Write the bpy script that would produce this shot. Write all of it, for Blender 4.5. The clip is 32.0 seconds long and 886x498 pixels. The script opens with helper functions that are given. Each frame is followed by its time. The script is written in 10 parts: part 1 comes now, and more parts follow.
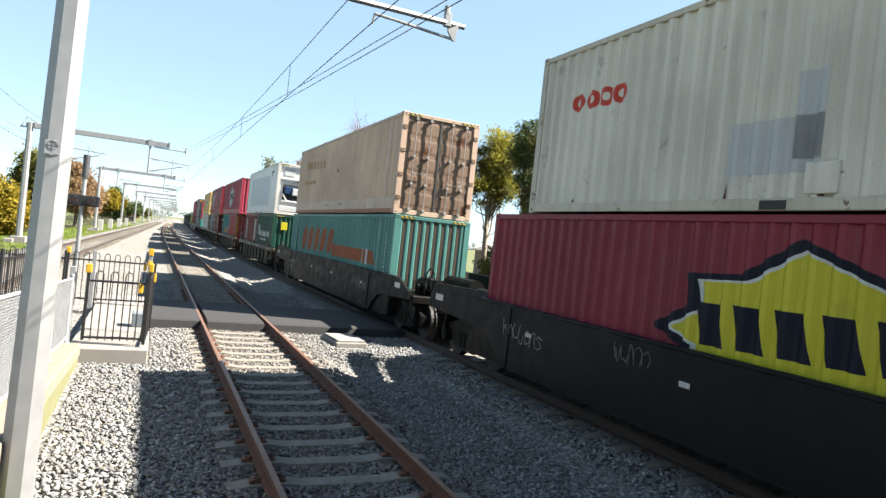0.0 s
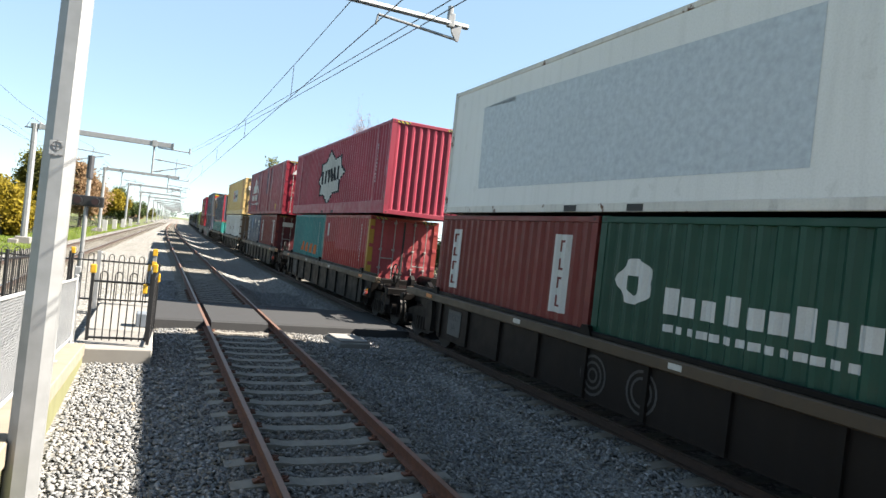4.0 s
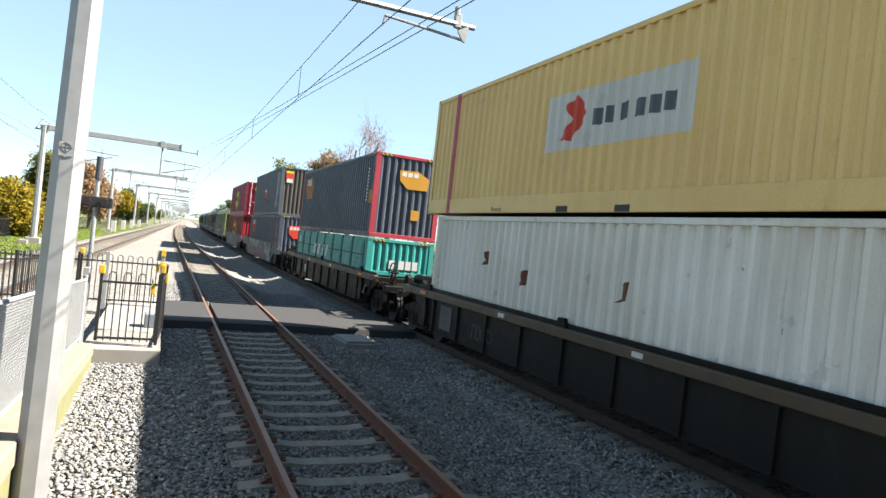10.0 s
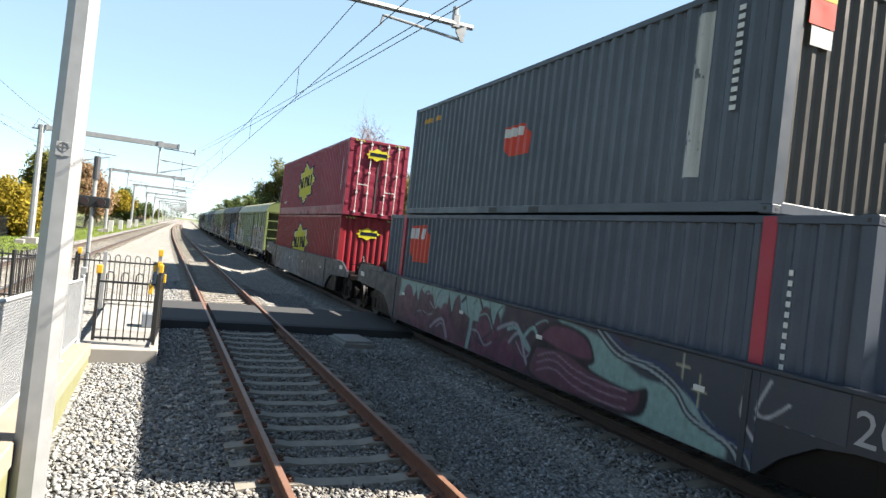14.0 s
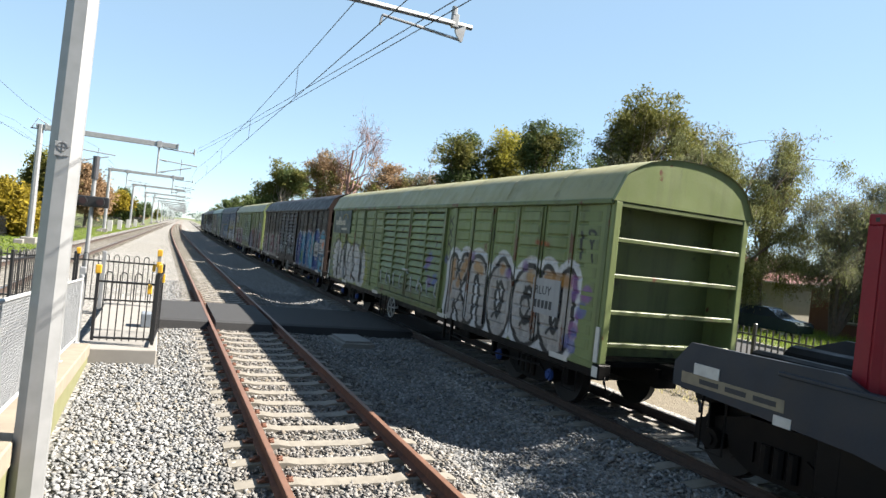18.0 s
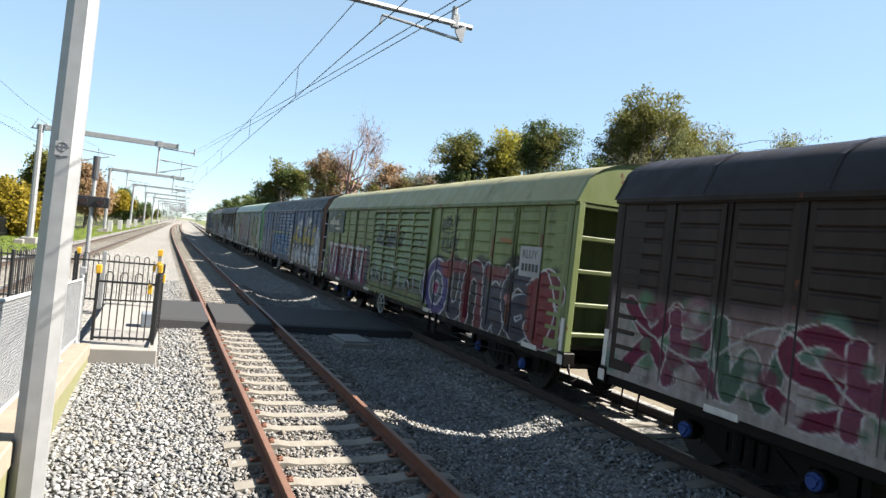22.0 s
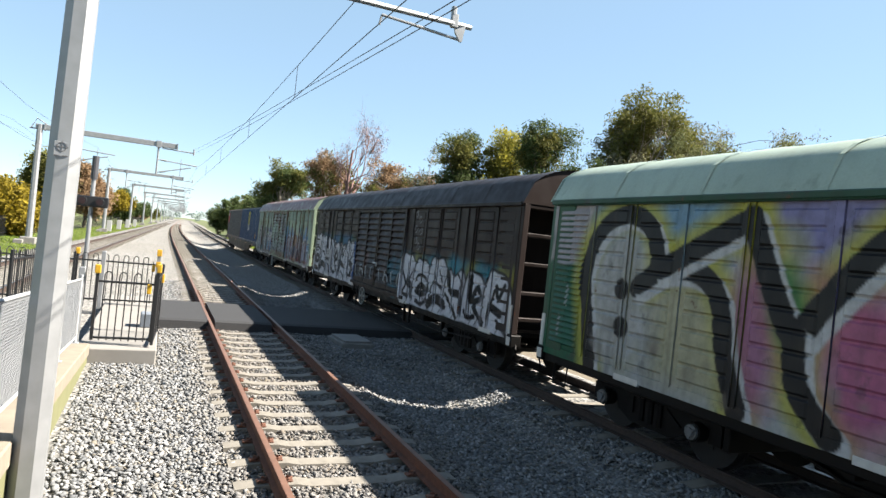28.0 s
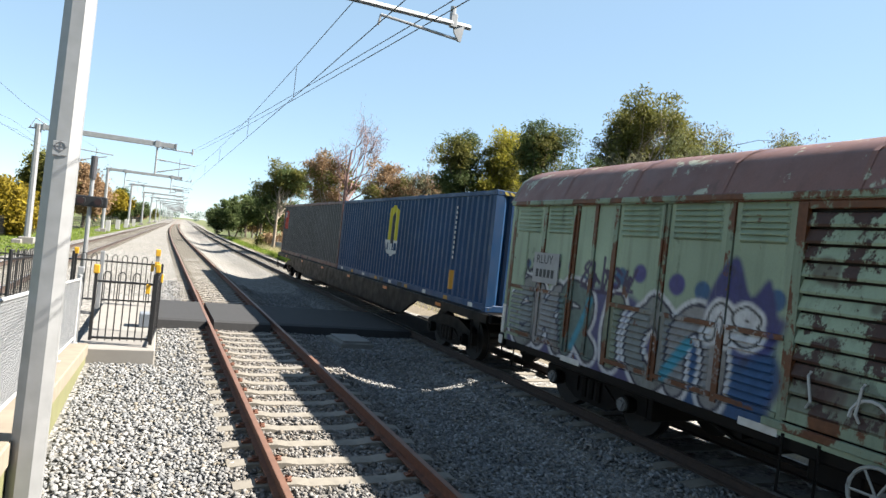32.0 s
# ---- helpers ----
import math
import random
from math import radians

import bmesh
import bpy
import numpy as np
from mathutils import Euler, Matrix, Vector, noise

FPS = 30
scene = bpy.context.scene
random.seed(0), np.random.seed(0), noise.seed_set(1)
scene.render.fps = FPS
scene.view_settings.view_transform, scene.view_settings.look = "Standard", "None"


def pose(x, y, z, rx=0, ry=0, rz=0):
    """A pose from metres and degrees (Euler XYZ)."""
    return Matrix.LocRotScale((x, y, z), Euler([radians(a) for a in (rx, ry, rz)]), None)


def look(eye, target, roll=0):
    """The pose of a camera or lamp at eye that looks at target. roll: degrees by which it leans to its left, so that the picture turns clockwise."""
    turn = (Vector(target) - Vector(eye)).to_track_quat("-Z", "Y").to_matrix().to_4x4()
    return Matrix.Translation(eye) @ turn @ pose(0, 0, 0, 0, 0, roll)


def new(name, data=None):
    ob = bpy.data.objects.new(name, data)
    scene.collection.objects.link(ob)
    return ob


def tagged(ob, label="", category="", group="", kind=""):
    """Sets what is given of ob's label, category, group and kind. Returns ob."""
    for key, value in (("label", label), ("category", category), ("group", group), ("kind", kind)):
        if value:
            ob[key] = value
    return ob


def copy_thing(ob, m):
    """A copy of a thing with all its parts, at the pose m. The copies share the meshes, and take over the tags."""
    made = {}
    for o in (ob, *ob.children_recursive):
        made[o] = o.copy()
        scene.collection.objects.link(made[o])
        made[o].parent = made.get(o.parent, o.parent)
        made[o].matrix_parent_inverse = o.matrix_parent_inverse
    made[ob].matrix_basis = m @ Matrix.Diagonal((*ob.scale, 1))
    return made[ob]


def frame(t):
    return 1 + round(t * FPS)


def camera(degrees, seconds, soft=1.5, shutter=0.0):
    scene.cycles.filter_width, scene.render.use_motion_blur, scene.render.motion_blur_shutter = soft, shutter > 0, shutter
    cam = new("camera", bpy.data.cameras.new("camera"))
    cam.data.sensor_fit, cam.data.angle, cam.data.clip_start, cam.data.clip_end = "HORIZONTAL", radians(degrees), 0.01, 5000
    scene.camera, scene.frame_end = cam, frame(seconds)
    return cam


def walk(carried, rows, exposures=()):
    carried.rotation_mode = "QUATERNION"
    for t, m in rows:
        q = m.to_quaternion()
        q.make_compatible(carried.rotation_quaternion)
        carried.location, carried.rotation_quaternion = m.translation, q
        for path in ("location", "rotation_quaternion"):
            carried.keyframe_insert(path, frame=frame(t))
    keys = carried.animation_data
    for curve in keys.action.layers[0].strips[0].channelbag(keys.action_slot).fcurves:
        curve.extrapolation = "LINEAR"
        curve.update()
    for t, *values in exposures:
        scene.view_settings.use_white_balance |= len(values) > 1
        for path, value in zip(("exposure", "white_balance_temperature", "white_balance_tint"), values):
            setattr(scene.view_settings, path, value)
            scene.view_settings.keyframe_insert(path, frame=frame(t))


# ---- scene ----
# ---------- camera: held by hand at one spot, panning by under a degree ----------
cam = camera(68.25, 32.0, soft=1.5)
EYE = (0.0, 0.0, 2.5)
PAN = [(0, 17.5), (1, 16), (2, 13), (3.5, 12), (5.5, 8.5), (7.5, 4), (9, 0.5), (10.5, -1), (12, 0), (13, 0.5), (14.5, 4),
       (16.5, 5), (19, 4), (23, 4), (25, 3.7), (27.5, 5), (30, 5.5), (32, 7)]


def gaze(shift):
    a = 0.405 + shift / 1157.0
    return look(EYE, (100 * math.sin(a), 100 * math.cos(a), 2.5 - 0.5), 6.19)


walk(cam, [(t, gaze(p)) for t, p in PAN], exposures=[(0, 2.72, 6850, 10), (2, 2.72, 6850, 10), (3, 2.64, 6850, 10), (6, 2.78, 6900, 10), (8, 2.8, 6900, 10), (10, 2.75, 6900, 10),
                                                     (11, 2.63, 6850, 10), (13, 2.64, 6850, 10), (14, 2.74, 6850, 10), (17, 2.72, 6850, 10), (17.8, 2.52, 6700, 10), (32, 2.5, 6700, 10)])

# ---------- world, sun ----------
SUN = Vector((1.0, -0.27, 1.0)).normalized()          # towards the sun
world = bpy.data.worlds.new("world")
scene.world = world
world.use_nodes = True
wn = world.node_tree.nodes
sky = wn.new("ShaderNodeTexSky")
sky.sky_type, sky.sun_disc = "NISHITA", False
sky.sun_elevation = math.asin(SUN.z)
sky.sun_rotation = math.atan2(SUN.x, SUN.y)
sky.air_density, sky.dust_density, sky.ozone_density = 0.7, 0.1, 1.0
wn["Background"].inputs["Strength"].default_value = 0.05
haze = wn.new("ShaderNodeMix")          # thin pale haze over the blue
haze.data_type = "RGBA"
up = wn.new("ShaderNodeSeparateXYZ")
world.node_tree.links.new(wn.new("ShaderNodeTexCoord").outputs["Generated"], up.inputs[0])
thin = wn.new("ShaderNodeMapRange")
thin.inputs["From Min"].default_value, thin.inputs["From Max"].default_value = 0.38, 0.95
thin.inputs["To Min"].default_value, thin.inputs["To Max"].default_value = 0.6, 0.3
world.node_tree.links.new(up.outputs["Z"], thin.inputs["Value"])
world.node_tree.links.new(thin.outputs[0], haze.inputs[0])
haze.inputs[7].default_value = (1.68, 2.58, 3.28, 1)
world.node_tree.links.new(sky.outputs[0], haze.inputs[6])
world.node_tree.links.new(haze.outputs[2], wn["Background"].inputs["Color"])
lamp = bpy.data.lights.new("sun", "SUN")
lamp.energy, lamp.angle, lamp.color = 4.6, radians(0.55), (1.0, 0.95, 0.87)
sun = new("sun", lamp)
sun.matrix_world = look(SUN * 80, (0, 0, 0))
# ---------- materials ----------
COLOUR_SCALE = (0.55, 0.55, 0.55)          # every base colour scaled down against a higher exposure, for deeper shade


class Nodes:
    def __init__(self, name, rough=0.6, metal=0.0):
        self.m = bpy.data.materials.new(name)
        self.m.use_nodes = True
        self.t = self.m.node_tree
        self.b = self.t.nodes["Principled BSDF"]
        self.b.inputs["Roughness"].default_value = rough
        self.b.inputs["Metallic"].default_value = metal
        self.co = self.add("ShaderNodeTexCoord").outputs["Object"]

    def add(self, kind, operation="", data_type="", blend_type="", feature=""):
        n = self.t.nodes.new(kind)
        if operation:
            n.operation = operation
        if data_type:
            n.data_type = data_type
        if blend_type:
            n.blend_type = blend_type
        if feature:
            n.feature = feature
        return n

    def link(self, a, b):
        self.t.links.new(a, b)

    def scaled(self, s, co=None):
        n = self.add("ShaderNodeMapping")
        n.inputs["Scale"].default_value = s if isinstance(s, tuple) else (s, s, s)
        self.link(co or self.co, n.inputs["Vector"])
        return n.outputs[0]

    def noise(self, s, detail=4, co=None, rough=0.55):
        n = self.add("ShaderNodeTexNoise")
        n.inputs["Scale"].default_value, n.inputs["Detail"].default_value = 1.0, detail
        n.inputs["Roughness"].default_value = rough
        self.link(self.scaled(s, co), n.inputs["Vector"])
        return n.outputs["Fac"]

    def step(self, fac, lo, hi):
        n = self.add("ShaderNodeMapRange")
        n.inputs["From Min"].default_value, n.inputs["From Max"].default_value = lo, hi
        self.link(fac, n.inputs["Value"])
        return n.outputs[0]

    def math(self, op, a, b):
        n = self.add("ShaderNodeMath", operation=op)
        for i, v in enumerate((a, b)):
            if isinstance(v, (int, float)):
                n.inputs[i].default_value = v
            else:
                self.link(v, n.inputs[i])
        return n.outputs[0]

    def mix(self, fac, a, b, mode="MIX"):
        n = self.add("ShaderNodeMix", data_type="RGBA", blend_type=mode)
        for i, v in ((0, fac), (6, a), (7, b)):
            if isinstance(v, (int, float)):
                n.inputs[i].default_value = v
            elif isinstance(v, tuple):
                n.inputs[i].default_value = (*v[:3], 1)
            else:
                self.link(v, n.inputs[i])
        return n.outputs[2]

    def ramp(self, fac, stops, hard=False):
        n = self.add("ShaderNodeValToRGB")
        r = n.color_ramp
        r.interpolation = "CONSTANT" if hard else "LINEAR"
        while len(r.elements) < len(stops):
            r.elements.new(0.5)
        for e, (p, c) in zip(r.elements, stops):
            e.position, e.color = p, (*c, 1)
        self.link(fac, n.inputs[0])
        return n.outputs[0]

    def bump(self, fac, strength, dist=0.01):
        n = self.add("ShaderNodeBump")
        n.inputs["Strength"].default_value, n.inputs["Distance"].default_value = strength, dist
        self.link(fac, n.inputs["Height"])
        self.link(n.outputs[0], self.b.inputs["Normal"])

    def xyz(self, co=None):
        n = self.add("ShaderNodeSeparateXYZ")
        self.link(co or self.co, n.inputs[0])
        return n.outputs

    def done(self, col, rough=None):
        col = self.mix(1.0, col, COLOUR_SCALE, "MULTIPLY")
        self.link(col, self.b.inputs["Base Color"])
        if rough is not None:
            self.link(rough, self.b.inputs["Roughness"])
        return self.m


def shade(c, k):
    return tuple(max(0.0, min(1.0, v * k)) for v in c)


RUST = (0.12, 0.045, 0.02)
GRIME = (0.05, 0.042, 0.035)


def weathered(name, c, rough=0.55, rust=0.0, dirt=0.25, fade=0.2, metal=0.0, bump=0.15, rustcol=RUST, art=False):
    """Old paint: broad fading, fine grain, streaks of grime that run down, and rust that breaks through."""
    k = Nodes(name, rough, metal)
    grime = GRIME if max(c) > 0.05 else shade(c, 1.5)
    k.b.inputs["Specular IOR Level"].default_value = 0.1 if max(c) < 0.05 else 0.25
    col = k.mix(k.step(k.noise(0.45, 3), 0.3, 0.75), shade(c, 1 - fade), shade(c, 1 + fade * 0.7))
    col = k.mix(k.math("MULTIPLY", k.step(k.noise(38.0, 3), 0.42, 0.72), 0.22), col, shade(c, 0.55))
    if art:          # sprayed paint over the coat
        v = k.add("ShaderNodeVertexColor")
        v.layer_name = "spray"
        worn = k.mix(k.step(k.noise(9.0, 4), 0.35, 0.75), (1, 1, 1), (0.72, 0.71, 0.7))
        col = k.mix(v.outputs["Alpha"], col, k.mix(1.0, v.outputs["Color"], worn, "MULTIPLY"))
    run = k.step(k.noise((5.0, 5.0, 0.35), 5), 0.5, 0.78)
    col = k.mix(k.math("MULTIPLY", run, dirt), col, grime)
    spot = k.step(k.noise((2.2, 2.2, 1.5), 8, rough=0.65), 0.61, 0.66)
    col = k.mix(k.math("MULTIPLY", spot, min(0.7, dirt)), col, grime)
    if rust:
        r = k.step(k.noise((1.6, 1.6, 1.1), 9, rough=0.7), 0.68 - rust * 0.25, 0.71 - rust * 0.25)
        r2 = k.mix(k.noise(14.0, 3), shade(rustcol, 0.6), shade(rustcol, 1.7))
        col = k.mix(r, col, r2)
    k.bump(k.noise(22.0, 4), bump, 0.004)
    return k.done(col, k.step(k.noise(3.0, 4), -0.4 + rough * 0.2, 1.5 - rough * 0.3))


def plain(name, c, rough=0.5, metal=0.0, var=0.15, scale=9.0, bump=0.1):
    k = Nodes(name, rough, metal)
    col = k.mix(k.step(k.noise(scale, 4), 0.3, 0.7), shade(c, 1 - var), shade(c, 1 + var))
    col = k.mix(k.math("MULTIPLY", k.noise(scale * 0.13, 2), 0.3), col, shade(c, 0.75))
    k.bump(k.noise(scale * 5, 3), bump, 0.004)
    return k.done(col)


# ---------- mesh tools ----------
class Shape:
    """Collects vertices and faces; boxes have small chamfers unless told otherwise."""

    def __init__(self):
        self.v, self.f, self.smooth = [], [], []

    def quad(self, *pts):
        n = len(self.v)
        self.v += [tuple(p) for p in pts]
        self.f.append(tuple(range(n, n + len(pts))))
        return self

    def box(self, x0, x1, y0, y1, z0, z1, c=0.0, m=None):
        x0, x1, y0, y1, z0, z1 = min(x0, x1), max(x0, x1), min(y0, y1), max(y0, y1), min(z0, z1), max(z0, z1)
        c = min(c, (x1 - x0) * 0.3, (y1 - y0) * 0.3, (z1 - z0) * 0.3)
        n = len(self.v)
        lo, hi = (x0, y0, z0), (x1, y1, z1)
        if c <= 0:
            pts = [(x0 if i & 1 == 0 else x1, y0 if i & 2 == 0 else y1, z0 if i & 4 == 0 else z1) for i in range(8)]
            fs = [(0, 2, 3, 1), (4, 5, 7, 6), (0, 1, 5, 4), (2, 6, 7, 3), (0, 4, 6, 2), (1, 3, 7, 5)]
        else:
            pts, fs = [], []
            for i in range(8):
                base = [hi[k] if i >> k & 1 else lo[k] for k in range(3)]
                for axis in range(3):
                    p = list(base)
                    for k in range(3):
                        if k != axis:
                            p[k] += -c if i >> k & 1 else c
                    pts.append(tuple(p))
            idx = lambda i, a: i * 3 + a
            for a in range(3):
                b, d = (a + 1) % 3, (a + 2) % 3
                for s in (0, 1):
                    q = [s << a, s << a | 1 << b, s << a | 1 << b | 1 << d, s << a | 1 << d]
                    fs.append(tuple(idx(i, a) for i in (q if s else q[::-1])))
                for i in range(8):
                    if not i >> a & 1:
                        j = i | 1 << a
                        fs.append((idx(i, b), idx(j, b), idx(j, d), idx(i, d)))
            for i in range(8):
                fs.append((idx(i, 0), idx(i, 1), idx(i, 2)))
        if m is not None:
            pts = [tuple(m @ Vector(p)) for p in pts]
        self.v += pts
        self.f += [tuple(n + i for i in f) for f in fs]
        return self

    def tube(self, pts, r, sides=8, r1=None, caps=True):
        """A round bar along a line of points, tapering from r to r1."""
        n0, last = len(self.v), len(pts) - 1
        r1 = r if r1 is None else r1
        pts = [Vector(p) for p in pts]
        for i, p in enumerate(pts):
            d = (pts[min(i + 1, last)] - pts[max(i - 1, 0)]).normalized()
            a = d.cross(Vector((0, 0, 1)) if abs(d.z) < 0.9 else Vector((1, 0, 0))).normalized()
            b = d.cross(a)
            rr = r + (r1 - r) * i / max(1, last)
            for s in range(sides):
                w = 2 * math.pi * (s + 0.5) / sides
                self.v.append(tuple(p + a * (rr * math.cos(w)) + b * (rr * math.sin(w))))
        for i in range(last):
            for s in range(sides):
                t = (s + 1) % sides
                q = n0 + i * sides
                self.f.append((q + s, q + t, q + sides + t, q + sides + s))
        if caps:
            self.f.append(tuple(n0 + s for s in range(sides))[::-1])
            self.f.append(tuple(n0 + last * sides + s for s in range(sides)))
        return self

    def prism(self, poly, axis, a, b):
        """A flat outline pushed along an axis ('x', 'y' or 'z') from a to b."""
        put = {"x": lambda p, t: (t, p[0], p[1]), "y": lambda p, t: (p[0], t, p[1]), "z": lambda p, t: (p[0], p[1], t)}[axis]
        n, k = len(self.v), len(poly)
        self.v += [put(p, a) for p in poly] + [put(p, b) for p in poly]
        self.f += [tuple(range(n, n + k))[::-1], tuple(range(n + k, n + 2 * k))]
        self.f += [(n + i, n + (i + 1) % k, n + k + (i + 1) % k, n + k + i) for i in range(k)]
        return self

    def mesh(self, name, mat=None, smooth=False):
        me = bpy.data.meshes.new(name)
        me.from_pydata(self.v, [], self.f)
        bm = bmesh.new()
        bm.from_mesh(me)
        if smooth:
            bmesh.ops.remove_doubles(bm, verts=bm.verts[:], dist=0.0005)
        bmesh.ops.recalc_face_normals(bm, faces=bm.faces)
        bm.to_mesh(me)
        bm.free()
        if smooth:
            me.shade_smooth()
        if mat:
            me.materials.append(mat)
        return me


def part(name, shape, mat, parent, label="", smooth=False, at=None):
    """One mesh object under a thing or a part."""
    me = shape.mesh(name, mat, smooth) if isinstance(shape, Shape) else shape
    ob = new(name, me)
    ob.parent = parent
    if at is not None:
        ob.matrix_basis = at
    return tagged(ob, label) if label else ob


def thing(name, label, category, at=None, group="", kind=""):
    ob = tagged(new(name), label, category, group, kind)
    ob.empty_display_size = 0.3
    if at is not None:
        ob.matrix_basis = at
    return ob


def solid(name, shape, mat, label="", category="", kind="", at=None, smooth=False, group=""):
    """A thing that is one mesh."""
    ob = new(name, shape.mesh(name, mat, smooth) if isinstance(shape, Shape) else shape)
    if at is not None:
        ob.matrix_basis = at
    return tagged(ob, label, category, group, kind)


def words(text, size, mat, parent, at, name="lettering"):
    """Readable writing in the built-in font, as a mesh."""
    cu = bpy.data.curves.new("t", "FONT")
    cu.body, cu.size, cu.extrude, cu.resolution_u = text, size, 0.0008, 2
    tmp = new("t", cu)
    me = bpy.data.meshes.new_from_object(tmp)
    bpy.data.objects.remove(tmp)
    me.materials.clear()
    me.materials.append(mat)
    return part(name, me, None, parent, at=at)


# ---------- the lines of the tracks, as x over y ----------
def near_line(y):
    return 2.2 if y < 60 else 2.2 + 0.0001036 * (y - 60) ** 2 if y < 200 else 4.23 + 0.029 * (y - 200)


def train_line(y):
    y0 = max(y, 0.0)
    return 7.76 - 0.0125 * y0 + 0.00015 * y0 * y0 if y0 < 138 else 8.892 + 0.029 * (y0 - 138)


def main_line(y):
    return -4.73 if y < 30 else -4.73 + 0.031 * (y - 30)


def gone(t):
    """How far the train has come in t seconds."""
    return 8.95 * t - 0.005 * t * t


def on_rails(u, half, t):
    """The pose of a wagon whose middle is u metres down the train, on two pivots."""
    y = u - gone(t)
    a, b = Vector((train_line(y - half), y - half, 0)), Vector((train_line(y + half), y + half, 0))
    d = b - a
    return Matrix.Translation((a + b) / 2) @ pose(0, 0, 0, 0, 0, math.degrees(math.atan2(-d.x, d.y)))


MOVES = []          # (thing, middle, half, offset in the wagon's space)
SPINS = []          # (wheelset, middle of its wagon, place in its bogie)
# ---------- shared materials ----------
STEEL = plain("galvanised steel", (0.42, 0.43, 0.44), 0.5, 0.4, 0.12, 5.0)
BLACK = plain("black powder coat", (0.015, 0.015, 0.017), 0.45)
YELLOW = plain("yellow plastic", (0.75, 0.42, 0.02), 0.45)
WHITE = weathered("white lettering paint", (0.72, 0.72, 0.7), 0.6, dirt=0.12, fade=0.1)
INK = plain("dark lettering paint", (0.02, 0.022, 0.03), 0.6)
CONCRETE = plain("concrete", (0.24, 0.228, 0.208), 0.9, 0, 0.16, 6.0, 0.3)
PALE_CONCRETE = plain("pale concrete", (0.28, 0.268, 0.25), 0.9, 0, 0.1, 5.0, 0.2)
SLEEPER = plain("sleeper concrete", (0.248, 0.224, 0.188), 0.92, 0, 0.2, 7.0, 0.4)
RUSTY = plain("rusted rail side", (0.16, 0.058, 0.03), 0.85, 0.0, 0.3, 12.0, 0.4)
# darker rust; on the freight rails it also stands for the train's shade
RUST_DARK = plain("dark rusted rail side", (0.06, 0.035, 0.025), 0.85, 0.0, 0.3, 12.0, 0.4)
POLISHED = plain("rail head", (0.27, 0.14, 0.09), 0.5, 0.3, 0.2, 6.0)
SHINY = plain("worn bright steel", (0.3, 0.28, 0.27), 0.35, 0.9, 0.1, 5.0)
ASPHALT = plain("asphalt", (0.023, 0.023, 0.025), 0.9, 0, 0.25, 40.0, 0.6)
RUBBER = plain("rubber", (0.02, 0.02, 0.02), 0.7)
# grime, blackened further to stand for the shade under and between the wagons
UNDER = weathered("underframe grime with painted shade", (0.009, 0.0078, 0.0074), 0.9, rust=0.02, dirt=0.3)
WHEEL = plain("wheel steel", (0.018, 0.015, 0.013), 0.6, 0.4, 0.3, 8.0)
AMBER = plain("amber reflector", (0.8, 0.22, 0.01), 0.35)
PALE_TAPE = plain("pale reflector", (0.7, 0.68, 0.64), 0.4)


def stone_mat():
    k = Nodes("ballast stone", 0.9)
    k.b.inputs["Specular IOR Level"].default_value = 0.1
    g = k.add("ShaderNodeNewGeometry").outputs["Random Per Island"]
    col = k.ramp(g, [(0.0, (0.16, 0.165, 0.17)), (0.12, (0.25, 0.255, 0.26)), (0.4, (0.33, 0.332, 0.33)), (0.62, (0.4, 0.397, 0.39)),
                     (0.78, (0.31, 0.27, 0.21)), (0.84, (0.48, 0.475, 0.46)), (0.96, (0.6, 0.59, 0.57))])
    x = k.xyz()[0]
    band = k.math("MULTIPLY", k.step(x, 0.6, 1.2), k.step(x, 4.4, 3.4))
    col = k.mix(k.math("MULTIPLY", band, k.math("MULTIPLY", k.noise(2.0, 4), 0.75)), col, (0.19, 0.135, 0.085))
    col = k.mix(k.math("MULTIPLY", k.noise(60.0, 3), 0.25), col, (0.13, 0.125, 0.12))
    col = k.mix(1.0, col, (0.86, 0.87, 0.89), "MULTIPLY")
    k.bump(k.noise(90.0, 3), 0.3, 0.004)
    return k.done(col)


def bed_mat():
    """Ballast too far off to be laid stone by stone."""
    k = Nodes("ballast bed", 0.95)
    k.b.inputs["Specular IOR Level"].default_value = 0.1
    v = k.add("ShaderNodeTexVoronoi", feature="F1")
    v.inputs["Scale"].default_value = 16.0
    k.link(k.co, v.inputs["Vector"])
    g = k.xyz(v.outputs["Color"])[0]
    col = k.ramp(g, [(0.0, (0.1, 0.1, 0.098)), (0.3, (0.22, 0.218, 0.21)), (0.6, (0.31, 0.3, 0.285)), (0.85, (0.38, 0.36, 0.325)), (1.0, (0.52, 0.505, 0.48))])
    col = k.mix(k.math("MULTIPLY", k.step(k.noise(0.12, 3), 0.4, 0.7), 0.3), col, (0.2, 0.175, 0.14))
    k.bump(v.outputs["Distance"], 0.9, 0.04)
    return k.done(col)


def land_mat():
    k = Nodes("grass and bare soil", 0.95)
    grass = k.mix(k.noise(1.3, 5), (0.0525, 0.0825, 0.0112), (0.15, 0.18, 0.0375))
    soil = k.mix(k.noise(3.0, 5), (0.13, 0.105, 0.07), (0.2, 0.165, 0.115))
    x, y, z = k.xyz()
    bare = k.math("MULTIPLY", k.math("MULTIPLY", k.step(x, 6.0, 8.0), k.step(x, 16.5, 13.0)), k.step(y, 90.0, 50.0))
    col = k.mix(k.step(k.math("ADD", k.noise(0.22, 5), k.math("MULTIPLY", bare, 0.4)), 0.52, 0.64), grass, soil)
    k.bump(k.noise(20.0, 5), 0.8, 0.05)
    return k.done(col)


STONE, BED, LAND = stone_mat(), bed_mat(), land_mat()


